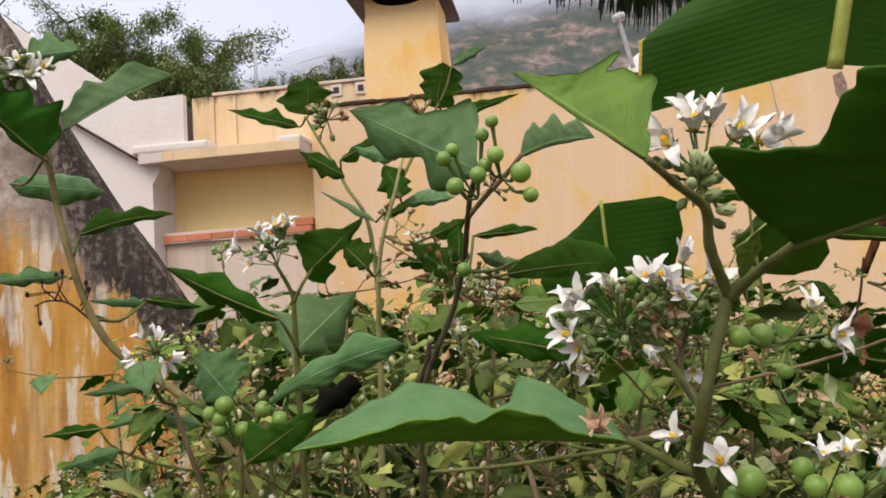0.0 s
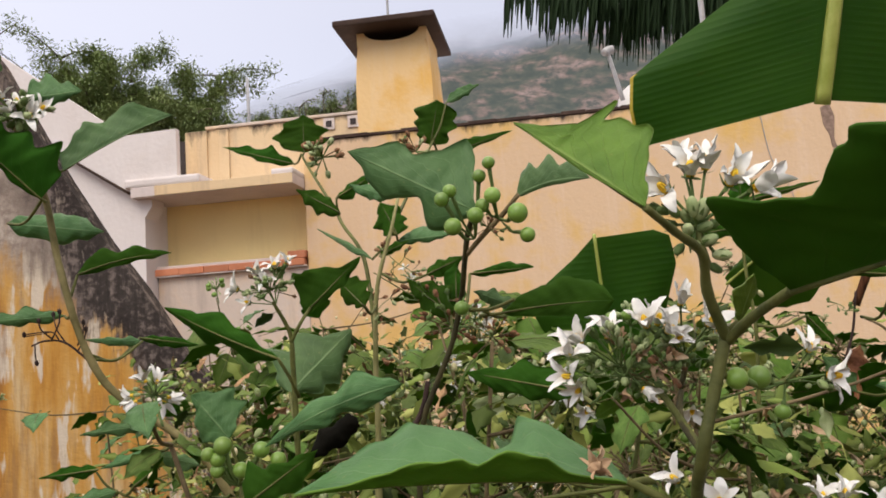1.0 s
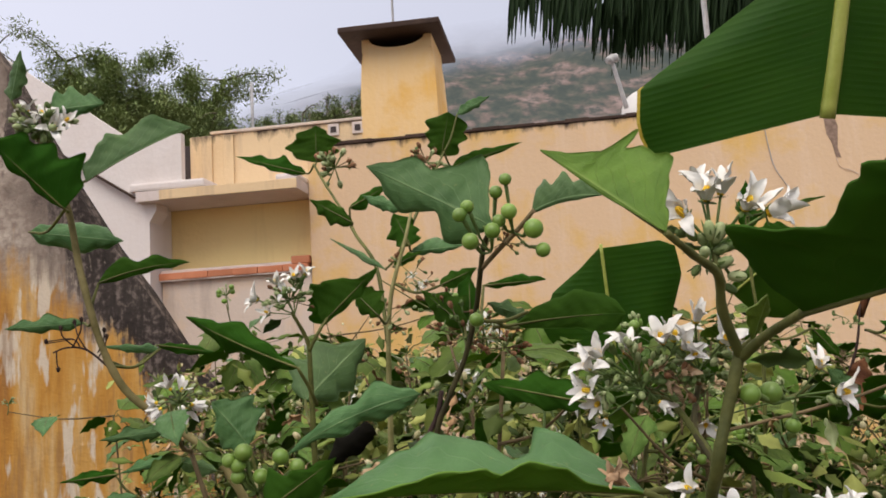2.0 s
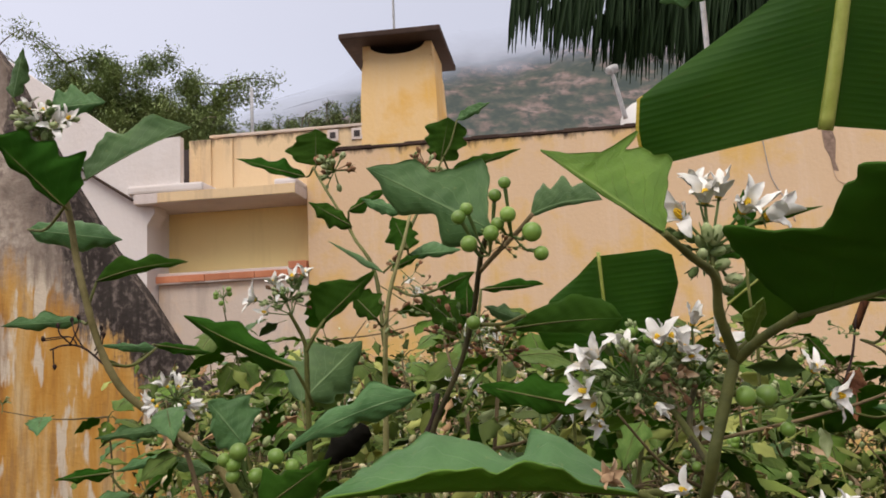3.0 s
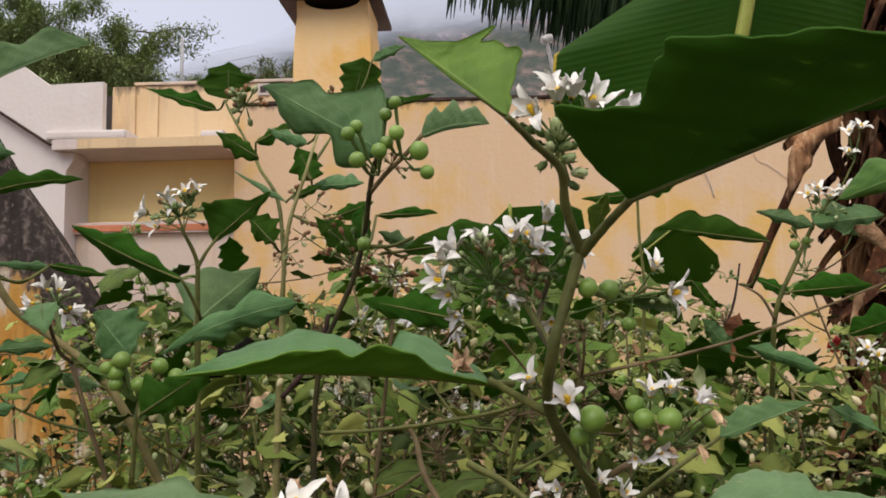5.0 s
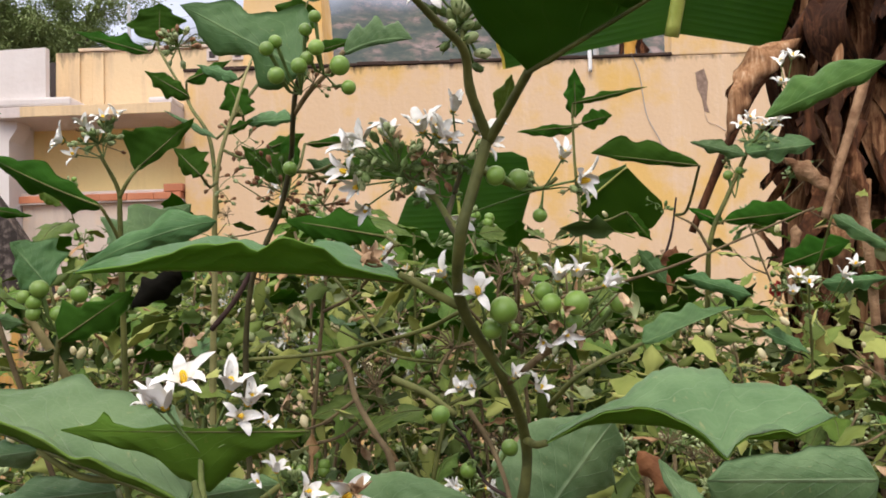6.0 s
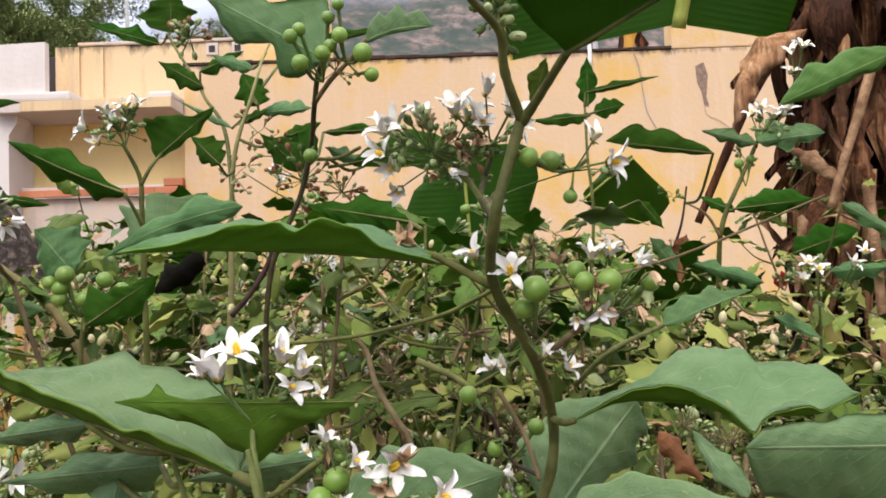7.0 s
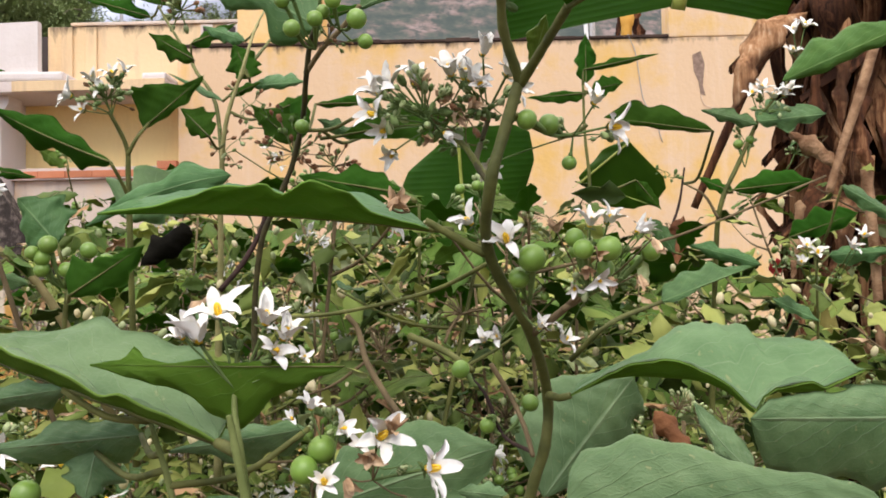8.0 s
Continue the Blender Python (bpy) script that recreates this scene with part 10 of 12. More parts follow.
bud(c14, (0.1191, 0.5024, 1.4206), (-1.2800, -0.6485, 0.4955), 0.0025, (0.1244, 0.5028, 1.4185), False, 4671)
bud(c14, (0.1245, 0.5034, 1.4231), (-0.1159, -0.3639, 1.2995), 0.0023, (0.1244, 0.5028, 1.4185), False, 4678)
bud(c14, (0.1226, 0.5040, 1.4204), (-0.9397, 0.0046, 0.8539), 0.0039, (0.1244, 0.5028, 1.4185), False, 4685)
bud(c14, (0.1204, 0.5016, 1.4210), (-0.9960, -1.0548, 0.6741), 0.0021, (0.1244, 0.5028, 1.4185), False, 4692)
bud(c14, (0.1207, 0.5056, 1.4210), (-1.0202, -0.6785, 0.7747), 0.0027, (0.1244, 0.5028, 1.4185), False, 4699)
bud(c14, (0.1230, 0.5030, 1.4206), (-1.0282, 0.0685, 0.9912), 0.0040, (0.1244, 0.5028, 1.4185), False, 4706)
panicle(c6, (-0.1858, 1.2215, 1.8997), 0.030, 22, 0.0105, (True, 3, True), 6100)
panicle(c6, (-0.0471, 1.2214, 1.8987), 0.028, 16, 0.0095, (True, 3, 3), 6200)
panicle(c7, (-0.0094, 0.7735, 1.6261), 0.034, 16, 0.0055, (3, 3, False), 6300)
panicle(c7, (-0.0250, 0.7903, 1.6516), 0.030, 14, 0.0055, (3, False), 6400)
panicle(c7, (0.0274, 0.7751, 1.6144), 0.028, 14, 0.0055, (True, False, 3), 6500)
panicle(c8, (-0.1659, 0.7379, 1.6681), 0.024, 22, 0.0052, (True, True, False, 3), 6600)
panicle(c11, (-0.4271, 0.8127, 1.8654), 0.030, 22, 0.0090, (True, True, False), 6700)
panicle(c5, (0.0244, 0.6429, 1.6971), 0.020, 12, 0.0035, (3, 3, False), 6800)
panicle(c2, (0.0740, 0.4120, 1.5920), 0.021, 18, 0.0050, (False, False, True), 6900)
panicle(c2, (0.0960, 0.4120, 1.5900), 0.016, 14, 0.0040, (3, 3, 3, False), 7000)
shrub_right = thing("turkey_berry_shrub", "turkey berry shrub with small flower clusters before the banana stem", "shrub", group="turkey berry shrubs")
stem(shrub_right, [(0.4801, 0.9846, 1.1686), (0.4823, 0.9738, 1.3778), (0.4742, 0.9374, 1.5172), (0.4712, 0.9143, 1.5834), (0.4937, 0.9089, 1.6358), (0.5183, 0.9033, 1.6881)], 0.0036, 0.0022, seed=4713)
stem(shrub_right, [(0.4688, 0.9152, 1.5702), (0.4531, 0.9158, 1.5973), (0.4303, 0.9178, 1.6114)], 0.002, 0.001, M_TWIG, seed=4720)
leaf(shrub_right, (0.3971, 0.7688, 1.6460), (0.2909, 0.7809, 1.6619), [(0.20, 0.033), (0.60, 0.044)], [(0.10, 0.077), (0.35, 0.166), (0.60, 0.211), (0.85, 0.155)], (30, 8), False, seed=4727, stalk=[(0.4303, 0.9178, 1.6114), (0.4137, 0.8433, 1.6099)])
leaf(shrub_right, (0.5049, 0.8854, 1.6751), (0.4504, 0.9111, 1.6957), [(0.30, 0.144), (0.70, 0.121)], [(0.30, 0.190), (0.70, 0.191)], (50, 40), True, seed=4734, stalk=[(0.5121, 0.9047, 1.6751), (0.5085, 0.8951, 1.6726)])
leaf(shrub_right, (0.5050, 0.8852, 1.6783), (0.5942, 0.8941, 1.6889), [(0.20, 0.313), (0.49, 0.544), (0.80, 0.317)], [(0.20, 0.110), (0.49, 0.159), (0.80, 0.080)], (55, 30), True, seed=4741, stalk=[(0.5121, 0.9047, 1.6751), (0.5085, 0.8950, 1.6742)])
leaf(shrub_right, (0.4770, 0.8925, 1.6011), (0.5512, 0.8530, 1.6070), [(0.21, 0.167), (0.51, 0.249), (0.80, 0.148)], [(0.21, 0.087), (0.51, 0.120), (0.80, 0.136)], (20, 30), False, seed=4748, stalk=[(0.4796, 0.9123, 1.6031), (0.4783, 0.9024, 1.5997)])
leaf(shrub_right, (0.4861, 0.9117, 1.5995), (0.4541, 0.9346, 1.6208), [(0.30, 0.151), (0.60, 0.151)], [(0.30, 0.263), (0.70, 0.189)], (30, 20), False, seed=4755, stalk=[(0.4796, 0.9123, 1.6031), (0.4829, 0.9120, 1.6004)])
leaf(shrub_right, (0.4129, 0.6647, 1.6722), (0.4898, 0.6033, 1.7049), [(0.21, 0.174), (0.47, 0.276), (0.71, 0.225)], [(0.16, 0.071), (0.42, 0.100), (0.71, 0.098)], (35, 20), True, seed=4762, warm=True)
leaf(shrub_right, (0.6034, 1.0008, 1.5506), (0.6914, 0.9886, 1.5805), [(0.20, 0.190), (0.50, 0.238), (0.80, 0.159)], [(0.20, 0.088), (0.50, 0.140), (0.80, 0.123)], (20, 20), False, seed=4769, stalk=[(0.6133, 0.9604, 1.5272), (0.6084, 0.9806, 1.5332)])
leaf(shrub_right, (0.3179, 0.9255, 1.7281), (0.3181, 0.9226, 1.7865), [(0.30, 0.179), (0.60, 0.202)], [(0.30, 0.185), (0.60, 0.212)], (15, 15), False, seed=4776)
leaf(shrub_right, (0.3150, 0.9250, 1.7448), (0.4014, 0.9137, 1.7618), [(0.30, 0.069), (0.60, 0.057)], [(0.30, 0.052), (0.60, 0.043)], (40, 40), False, seed=4783, stalk=[(0.3146, 0.9259, 1.7282), (0.3148, 0.9255, 1.7345)])
leaf(shrub_right, (0.3209, 0.9257, 1.7180), (0.2501, 0.9345, 1.7137), [(0.30, 0.131), (0.60, 0.112)], [(0.30, 0.086), (0.60, 0.086)], (20, 20), False, seed=4790, stalk=[(0.3148, 0.9263, 1.7207), (0.3179, 0.9260, 1.7185)])
leaf(shrub_right, (0.3243, 0.9251, 1.7212), (0.3609, 0.9202, 1.7299), [(0.30, 0.316), (0.70, 0.316)], [(0.30, 0.251), (0.70, 0.179)], (20, 20), False, seed=4797, stalk=[(0.3148, 0.9263, 1.7207), (0.3196, 0.9257, 1.7198)])
leaf(shrub_right, (0.4923, 0.8647, 1.5155), (0.4317, 0.9212, 1.5415), [(0.29, 0.154), (0.69, 0.137)], [(0.29, 0.157), (0.69, 0.140)], (50, 30), True, seed=4804, stalk=[(0.4735, 0.9316, 1.5337), (0.4829, 0.8982, 1.5160)])
leaf(shrub_right, (0.4786, 0.8178, 1.4794), (0.5172, 0.7942, 1.4552), [(0.30, 0.268), (0.61, 0.228)], [(0.30, 0.097), (0.61, 0.096)], (40, 30), True, seed=4811, stalk=[(0.4742, 0.9374, 1.5172), (0.4764, 0.8776, 1.4832)])
leaf(shrub_right, (0.4183, 0.9233, 1.5320), (0.3863, 0.9251, 1.5730), [(0.30, 0.202), (0.70, 0.151)], [(0.30, 0.258), (0.70, 0.225)], (20, 20), True, seed=4818, stalk=[(0.4735, 0.9316, 1.5337), (0.4459, 0.9275, 1.5262)])
leaf(shrub_right, (0.3743, 0.9243, 1.6166), (0.4031, 0.9226, 1.5824), [(0.30, 0.188), (0.70, 0.150)], [(0.30, 0.204), (0.70, 0.146)], (20, 20), False, seed=4825, stalk=[(0.3205, 0.9312, 1.6100), (0.3474, 0.9278, 1.6067)])
leaf(shrub_right, (0.6118, 0.8962, 1.6053), (0.6833, 0.8896, 1.5630), [(0.30, 0.494), (0.70, 0.393)], [(0.30, 0.125), (0.70, 0.110)], (50, 30), True, seed=4832, stalk=[(0.6133, 0.9604, 1.5272), (0.6125, 0.9283, 1.5541)])
leaf(shrub_right, (0.6536, 0.9959, 1.5270), (0.7410, 0.9851, 1.5314), [(0.30, 0.204), (0.70, 0.153)], [(0.30, 0.195), (0.70, 0.136)], (50, 30), True, seed=4839, stalk=[(0.6136, 0.9606, 1.5228), (0.6336, 0.9783, 1.5185)])
stem(shrub_right, [(0.3145, 0.9384, 1.4824), (0.3211, 0.9315, 1.6017), (0.3163, 0.9288, 1.6683), (0.3146, 0.9259, 1.7282)], 0.0022, 0.0014, seed=4846)
c15 = cluster(shrub_right, "flower_cluster", "small white flowers and buds")
flower(c15, (0.5090, 0.9032, 1.7117), (-0.1788, -0.5000, 0.8000), 0.0133, (0.5183, 0.9033, 1.6881), 4853, 0.5)
flower(c15, (0.5320, 0.9006, 1.7076), (0.2000, -0.5000, 0.8000), 0.0133, (0.5183, 0.9033, 1.6881), 4860, 0.5)
flower(c15, (0.5453, 0.8989, 1.7105), (0.0856, -0.5000, 0.8000), 0.0133, (0.5183, 0.9033, 1.6881), 4867, 0.5)
flower(c15, (0.5191, 0.9017, 1.7180), (0.0776, -0.5000, 0.8000), 0.0133, (0.5183, 0.9033, 1.6881), 4874, 0.5)
flower(c15, (0.5521, 0.8977, 1.7169), (0.0265, -0.5000, 0.8000), 0.0133, (0.5183, 0.9033, 1.6881), 4881, 0.5)
flower(c15, (0.5705, 0.8918, 1.7894), (0.0000, -0.5000, 0.8000), 0.0133, (0.5629, 0.8946, 1.7531), 4888, 0.5)
flower(c15, (0.5572, 0.8938, 1.7832), (-0.1826, -0.5000, 0.8000), 0.0133, (0.5629, 0.8946, 1.7531), 4895, 0.5)
flower(c15, (0.5565, 0.8950, 1.7599), (-0.1826, -0.5000, 0.8000), 0.0133, (0.5629, 0.8946, 1.7531), 4902, 0.5)
flower(c15, (0.5702, 0.9048, 1.5336), (-0.1088, -0.5000, 0.8000), 0.0133, (0.6102, 0.9626, 1.4921), 4909, 0.5)
flower(c15, (0.5832, 0.9036, 1.5265), (-0.1976, -0.5000, 0.8000), 0.0133, (0.6158, 0.9619, 1.4919), 4916, 0.5)
flower(c15, (0.5631, 0.9067, 1.5139), (0.0000, -0.5000, 0.8000), 0.0133, (0.6074, 0.9629, 1.4922), 4923, 0.5)
flower(c15, (0.6366, 0.8962, 1.5447), (-0.0089, -0.5000, 0.8000), 0.0133, (0.6382, 0.9592, 1.4912), 4930, 0.5)
flower(c15, (0.6230, 0.8985, 1.5318), (0.1788, -0.5000, 0.8000), 0.0133, (0.6326, 0.9599, 1.4913), 4937, 0.5)
stem(c15, [(0.5283, 0.9018, 1.6944), (0.5326, 0.8958, 1.6944), (0.5354, 0.8901, 1.6919)], 0.000598465, 0.000398976, M_CALYX, seed=4944, name="side_stalk")
bud(c15, (0.5374, 0.8970, 1.7008), (-0.5156, 0.3721, 1.2557), 0.0063, (0.5354, 0.8901, 1.6919), True, 4951)
bud(c15, (0.5463, 0.8966, 1.6959), (1.5759, -0.2009, 0.4267), 0.0051, (0.5354, 0.8901, 1.6919), True, 4958)
bud(c15, (0.5427, 0.8841, 1.6908), (1.3144, 0.2894, 0.0686), 0.0058, (0.5354, 0.8901, 1.6919), False, 4965)
bud(c15, (0.5325, 0.8859, 1.6852), (-0.5508, -0.6609, -0.6998), 0.0063, (0.5354, 0.8901, 1.6919), True, 4972)
bud(c15, (0.5285, 0.8962, 1.6919), (-1.4020, -0.0405, -0.1009), 0.0066, (0.5354, 0.8901, 1.6919), False, 4979)
stem(c15, [(0.5283, 0.9018, 1.6944), (0.5242, 0.9011, 1.6956), (0.5213, 0.9005, 1.6945)], 0.000598465, 0.000398976, M_CALYX, seed=4986, name="side_stalk")
bud(c15, (0.5069, 0.8960, 1.6945), (-1.1680, -0.2035, 0.1513), 0.0069, (0.5213, 0.9005, 1.6945), True, 4993)
bud(c15, (0.5167, 0.9037, 1.6906), (-0.5223, -0.7225, -0.5228), 0.0073, (0.5213, 0.9005, 1.6945), False, 5000)
bud(c15, (0.5273, 0.9024, 1.6887), (-0.1013, -0.1638, -0.5967), 0.0056, (0.5213, 0.9005, 1.6945), False, 5007)
bud(c15, (0.5170, 0.8996, 1.6979), (-1.4081, 0.2665, 0.7224), 0.0040, (0.5213, 0.9005, 1.6945), True, 5014)
bud(c15, (0.5147, 0.8972, 1.6881), (-0.5750, -0.1211, -0.6178), 0.0063, (0.5213, 0.9005, 1.6945), False, 5021)
stem(c15, [(0.5283, 0.9018, 1.6944), (0.5214, 0.9027, 1.7036), (0.5236, 0.9029, 1.7061)], 0.000598465, 0.000398976, M_CALYX, seed=5028, name="side_stalk")
bud(c15, (0.5193, 0.9032, 1.7045), (-0.8461, 0.0347, -0.4624), 0.0042, (0.5236, 0.9029, 1.7061), False, 5035)
bud(c15, (0.5187, 0.9027, 1.7095), (-0.5139, -0.3519, 0.6009), 0.0072, (0.5236, 0.9029, 1.7061), False, 5042)
bud(c15, (0.5226, 0.9100, 1.7149), (-0.9855, -0.0870, 1.0948), 0.0047, (0.5236, 0.9029, 1.7061), False, 5049)
bud(c15, (0.5124, 0.8965, 1.7051), (-1.0475, -1.1584, -0.0071), 0.0065, (0.5236, 0.9029, 1.7061), False, 5056)
bud(c15, (0.5199, 0.9010, 1.7163), (-0.5872, 0.3565, 1.2580), 0.0048, (0.5236, 0.9029, 1.7061), False, 5063)
stem(c15, [(0.5010, 0.9069, 1.6588), (0.4990, 0.9104, 1.6578), (0.5065, 0.9128, 1.6574)], 0.000598465, 0.000398976, M_CALYX, seed=5070, name="side_stalk")
bud(c15, (0.5137, 0.9188, 1.6627), (1.1392, -0.4879, 0.9411), 0.0052, (0.5065, 0.9128, 1.6574), True, 5077)
bud(c15, (0.5041, 0.9115, 1.6564), (-0.2641, -0.4290, -0.6027), 0.0037, (0.5065, 0.9128, 1.6574), True, 5084)
bud(c15, (0.5130, 0.9173, 1.6558), (1.1287, -1.2607, -0.4891), 0.0070, (0.5065, 0.9128, 1.6574), True, 5091)
bud(c15, (0.5173, 0.9168, 1.6620), (1.1794, -0.7726, 0.6072), 0.0057, (0.5065, 0.9128, 1.6574), True, 5098)
bud(c15, (0.5089, 0.9155, 1.6559), (0.3262, -0.0079, -0.6784), 0.0067, (0.5065, 0.9128, 1.6574), True, 5105)
bud(c15, (0.5111, 0.9144, 1.6587), (0.7793, -0.3825, 0.0084), 0.0056, (0.5065, 0.9128, 1.6574), True, 5112)
bud(c15, (0.5065, 0.9103, 1.6527), (0.3150, 0.2688, -0.6850), 0.0057, (0.5065, 0.9128, 1.6574), False, 5119)
stem(c15, [(0.5010, 0.9069, 1.6588), (0.5029, 0.9132, 1.6611), (0.5028, 0.9195, 1.6680)], 0.000598465, 0.000398976, M_CALYX, seed=5126, name="side_stalk")
bud(c15, (0.4999, 0.9264, 1.6683), (-0.8261, -1.0602, -0.2142), 0.0068, (0.5028, 0.9195, 1.6680), False, 5133)
bud(c15, (0.5000, 0.9220, 1.6754), (-1.2038, -0.1554, 1.1280), 0.0040, (0.5028, 0.9195, 1.6680), False, 5140)
bud(c15, (0.4930, 0.9185, 1.6736), (-0.5501, -0.4621, 0.7389), 0.0040, (0.5028, 0.9195, 1.6680), True, 5147)
bud(c15, (0.4993, 0.9221, 1.6748), (-1.0761, -0.1515, 1.0463), 0.0043, (0.5028, 0.9195, 1.6680), True, 5154)
bud(c15, (0.4958, 0.9150, 1.6757), (-0.2615, -0.2835, 1.1501), 0.0062, (0.5028, 0.9195, 1.6680), True, 5161)
bud(c15, (0.5022, 0.9233, 1.6733), (-0.0475, -0.3387, 1.0883), 0.0047, (0.5028, 0.9195, 1.6680), False, 5168)
bud(c15, (0.5010, 0.9205, 1.6665), (-0.2304, -0.0048, -0.6130), 0.0049, (0.5028, 0.9195, 1.6680), True, 5175)
stem(c15, [(0.6276, 0.9796, 1.5129), (0.6350, 0.9777, 1.5131), (0.6445, 0.9761, 1.5033)], 0.000581708, 0.000387805, M_CALYX, seed=5182, name="side_stalk")
bud(c15, (0.6577, 0.9818, 1.5140), (0.5797, -1.1271, 1.0662), 0.0037, (0.6445, 0.9761, 1.5033), False, 5189)
bud(c15, (0.6409, 0.9815, 1.5099), (-1.0449, -0.7149, 0.8451), 0.0042, (0.6445, 0.9761, 1.5033), True, 5196)
bud(c15, (0.6428, 0.9727, 1.4964), (0.3337, -0.4672, -0.6981), 0.0059, (0.6445, 0.9761, 1.5033), True, 5203)
bud(c15, (0.6515, 0.9792, 1.5027), (0.5533, -0.4400, -0.3461), 0.0050, (0.6445, 0.9761, 1.5033), False, 5210)
bud(c15, (0.6508, 0.9698, 1.4978), (0.3694, -0.6472, -0.4184), 0.0047, (0.6445, 0.9761, 1.5033), True, 5217)
stem(c15, [(0.6276, 0.9796, 1.5129), (0.6304, 0.9867, 1.5045), (0.6341, 0.9934, 1.5006)], 0.000581708, 0.000387805, M_CALYX, seed=5224, name="side_stalk")
bud(c15, (0.6282, 0.9906, 1.4965), (-0.5157, -0.4833, -0.6200), 0.0044, (0.6341, 0.9934, 1.5006), False, 5231)
bud(c15, (0.6307, 0.9975, 1.4946), (-0.0619, 0.8613, -0.6101), 0.0053, (0.6341, 0.9934, 1.5006), True, 5238)
bud(c15, (0.6339, 0.9892, 1.4977), (0.0320, -0.5297, -0.6550), 0.0062, (0.6341, 0.9934, 1.5006), True, 5245)
bud(c15, (0.6268, 0.9934, 1.5006), (-0.5607, -0.1779, -0.1911), 0.0045, (0.6341, 0.9934, 1.5006), False, 5252)
bud(c15, (0.6265, 0.9942, 1.4959), (-0.4001, 0.2493, -0.5004), 0.0044, (0.6341, 0.9934, 1.5006), True, 5259)
stem(c15, [(0.6276, 0.9796, 1.5129), (0.6121, 0.9774, 1.5168), (0.5984, 0.9750, 1.5215)], 0.000581708, 0.000387805, M_CALYX, seed=5266, name="side_stalk")
bud(c15, (0.5929, 0.9800, 1.5309), (-0.8972, -0.0239, 0.9764), 0.0055, (0.5984, 0.9750, 1.5215), False, 5273)
bud(c15, (0.5941, 0.9776, 1.5291), (-0.3269, 0.0475, 0.9909), 0.0069, (0.5984, 0.9750, 1.5215), True, 5280)
bud(c15, (0.5919, 0.9717, 1.5358), (0.1130, 0.2206, 1.2377), 0.0037, (0.5984, 0.9750, 1.5215), False, 5287)
bud(c15, (0.5844, 0.9750, 1.5248), (-1.4380, -0.3919, 0.3029), 0.0054, (0.5984, 0.9750, 1.5215), True, 5294)
bud(c15, (0.5798, 0.9674, 1.5230), (-1.1643, -0.1938, 0.1399), 0.0044, (0.5984, 0.9750, 1.5215), True, 5301)
stem(c15, [(0.6276, 0.9796, 1.5129), (0.6254, 0.9703, 1.5219), (0.6234, 0.9612, 1.5266)], 0.000581708, 0.000387805, M_CALYX, seed=5308, name="side_stalk")
bud(c15, (0.6331, 0.9671, 1.5306), (0.5825, -0.2160, 0.5824), 0.0070, (0.6234, 0.9612, 1.5266), False, 5315)
bud(c15, (0.6193, 0.9616, 1.5370), (-0.8072, -0.9863, 1.1968), 0.0048, (0.6234, 0.9612, 1.5266), False, 5322)
bud(c15, (0.6321, 0.9660, 1.5298), (0.4264, -0.9031, 0.4230), 0.0070, (0.6234, 0.9612, 1.5266), True, 5329)
bud(c15, (0.6141, 0.9573, 1.5348), (-1.1311, 0.1111, 0.9801), 0.0040, (0.6234, 0.9612, 1.5266), True, 5336)
bud(c15, (0.6222, 0.9549, 1.5386), (0.5754, -0.4894, 1.2890), 0.0049, (0.6234, 0.9612, 1.5266), False, 5343)
stem(c15, [(0.4141, 0.9193, 1.6219), (0.4113, 0.9206, 1.6200), (0.4186, 0.9207, 1.6189)], 0.000478772, 0.000319181, M_CALYX, seed=5350, name="side_stalk")
bud(c15, (0.4260, 0.9179, 1.6185), (1.1776, -0.8796, 0.0029), 0.0056, (0.4186, 0.9207, 1.6189), False, 5357)
bud(c15, (0.4261, 0.9275, 1.6218), (0.6934, 0.0600, 0.3122), 0.0046, (0.4186, 0.9207, 1.6189), False, 5364)
bud(c15, (0.4187, 0.9146, 1.6250), (0.2911, -0.2717, 1.2331), 0.0058, (0.4186, 0.9207, 1.6189), False, 5371)
bud(c15, (0.4185, 0.9272, 1.6161), (-0.0897, -0.3312, -0.6458), 0.0041, (0.4186, 0.9207, 1.6189), False, 5378)
stem(c15, [(0.4141, 0.9193, 1.6219), (0.4132, 0.9255, 1.6258), (0.4124, 0.9318, 1.6275)], 0.000478772, 0.000319181, M_CALYX, seed=5385, name="side_stalk")
bud(c15, (0.4034, 0.9318, 1.6329), (-0.0781, -0.6675, 0.6922), 0.0047, (0.4124, 0.9318, 1.6275), False, 5392)
bud(c15, (0.4007, 0.9253, 1.6305), (-0.9556, -0.7539, 0.4945), 0.0044, (0.4124, 0.9318, 1.6275), False, 5399)
bud(c15, (0.4020, 0.9310, 1.6250), (-0.6548, -0.8902, -0.2244), 0.0030, (0.4124, 0.9318, 1.6275), False, 5406)
bud(c15, (0.4119, 0.9289, 1.6207), (0.0984, -0.0952, -0.6963), 0.0040, (0.4124, 0.9318, 1.6275), False, 5413)
berry(c15, (0.4929, 0.9080, 1.6558), 0.0060, (0.5001, 0.9085, 1.6289), 5420)
berry(c15, (0.5063, 0.9061, 1.6606), 0.0053, (0.5001, 0.9085, 1.6289), 5427)
stem(shrub_right, [(0.5183, 0.9033, 1.6881), (0.5456, 0.8984, 1.7204), (0.5629, 0.8946, 1.7531)], 0.0014, 0.001, seed=5434)
stem(shrub_right, [(0.6381, 1.0133, 1.2206), (0.6282, 0.9850, 1.4053), (0.6158, 0.9619, 1.4919), (0.6133, 0.9604, 1.5272)], 0.002, 0.0012, seed=5441)
c16 = cluster(shrub_right, "flower_cluster", "drooping white flowers beside a twig")
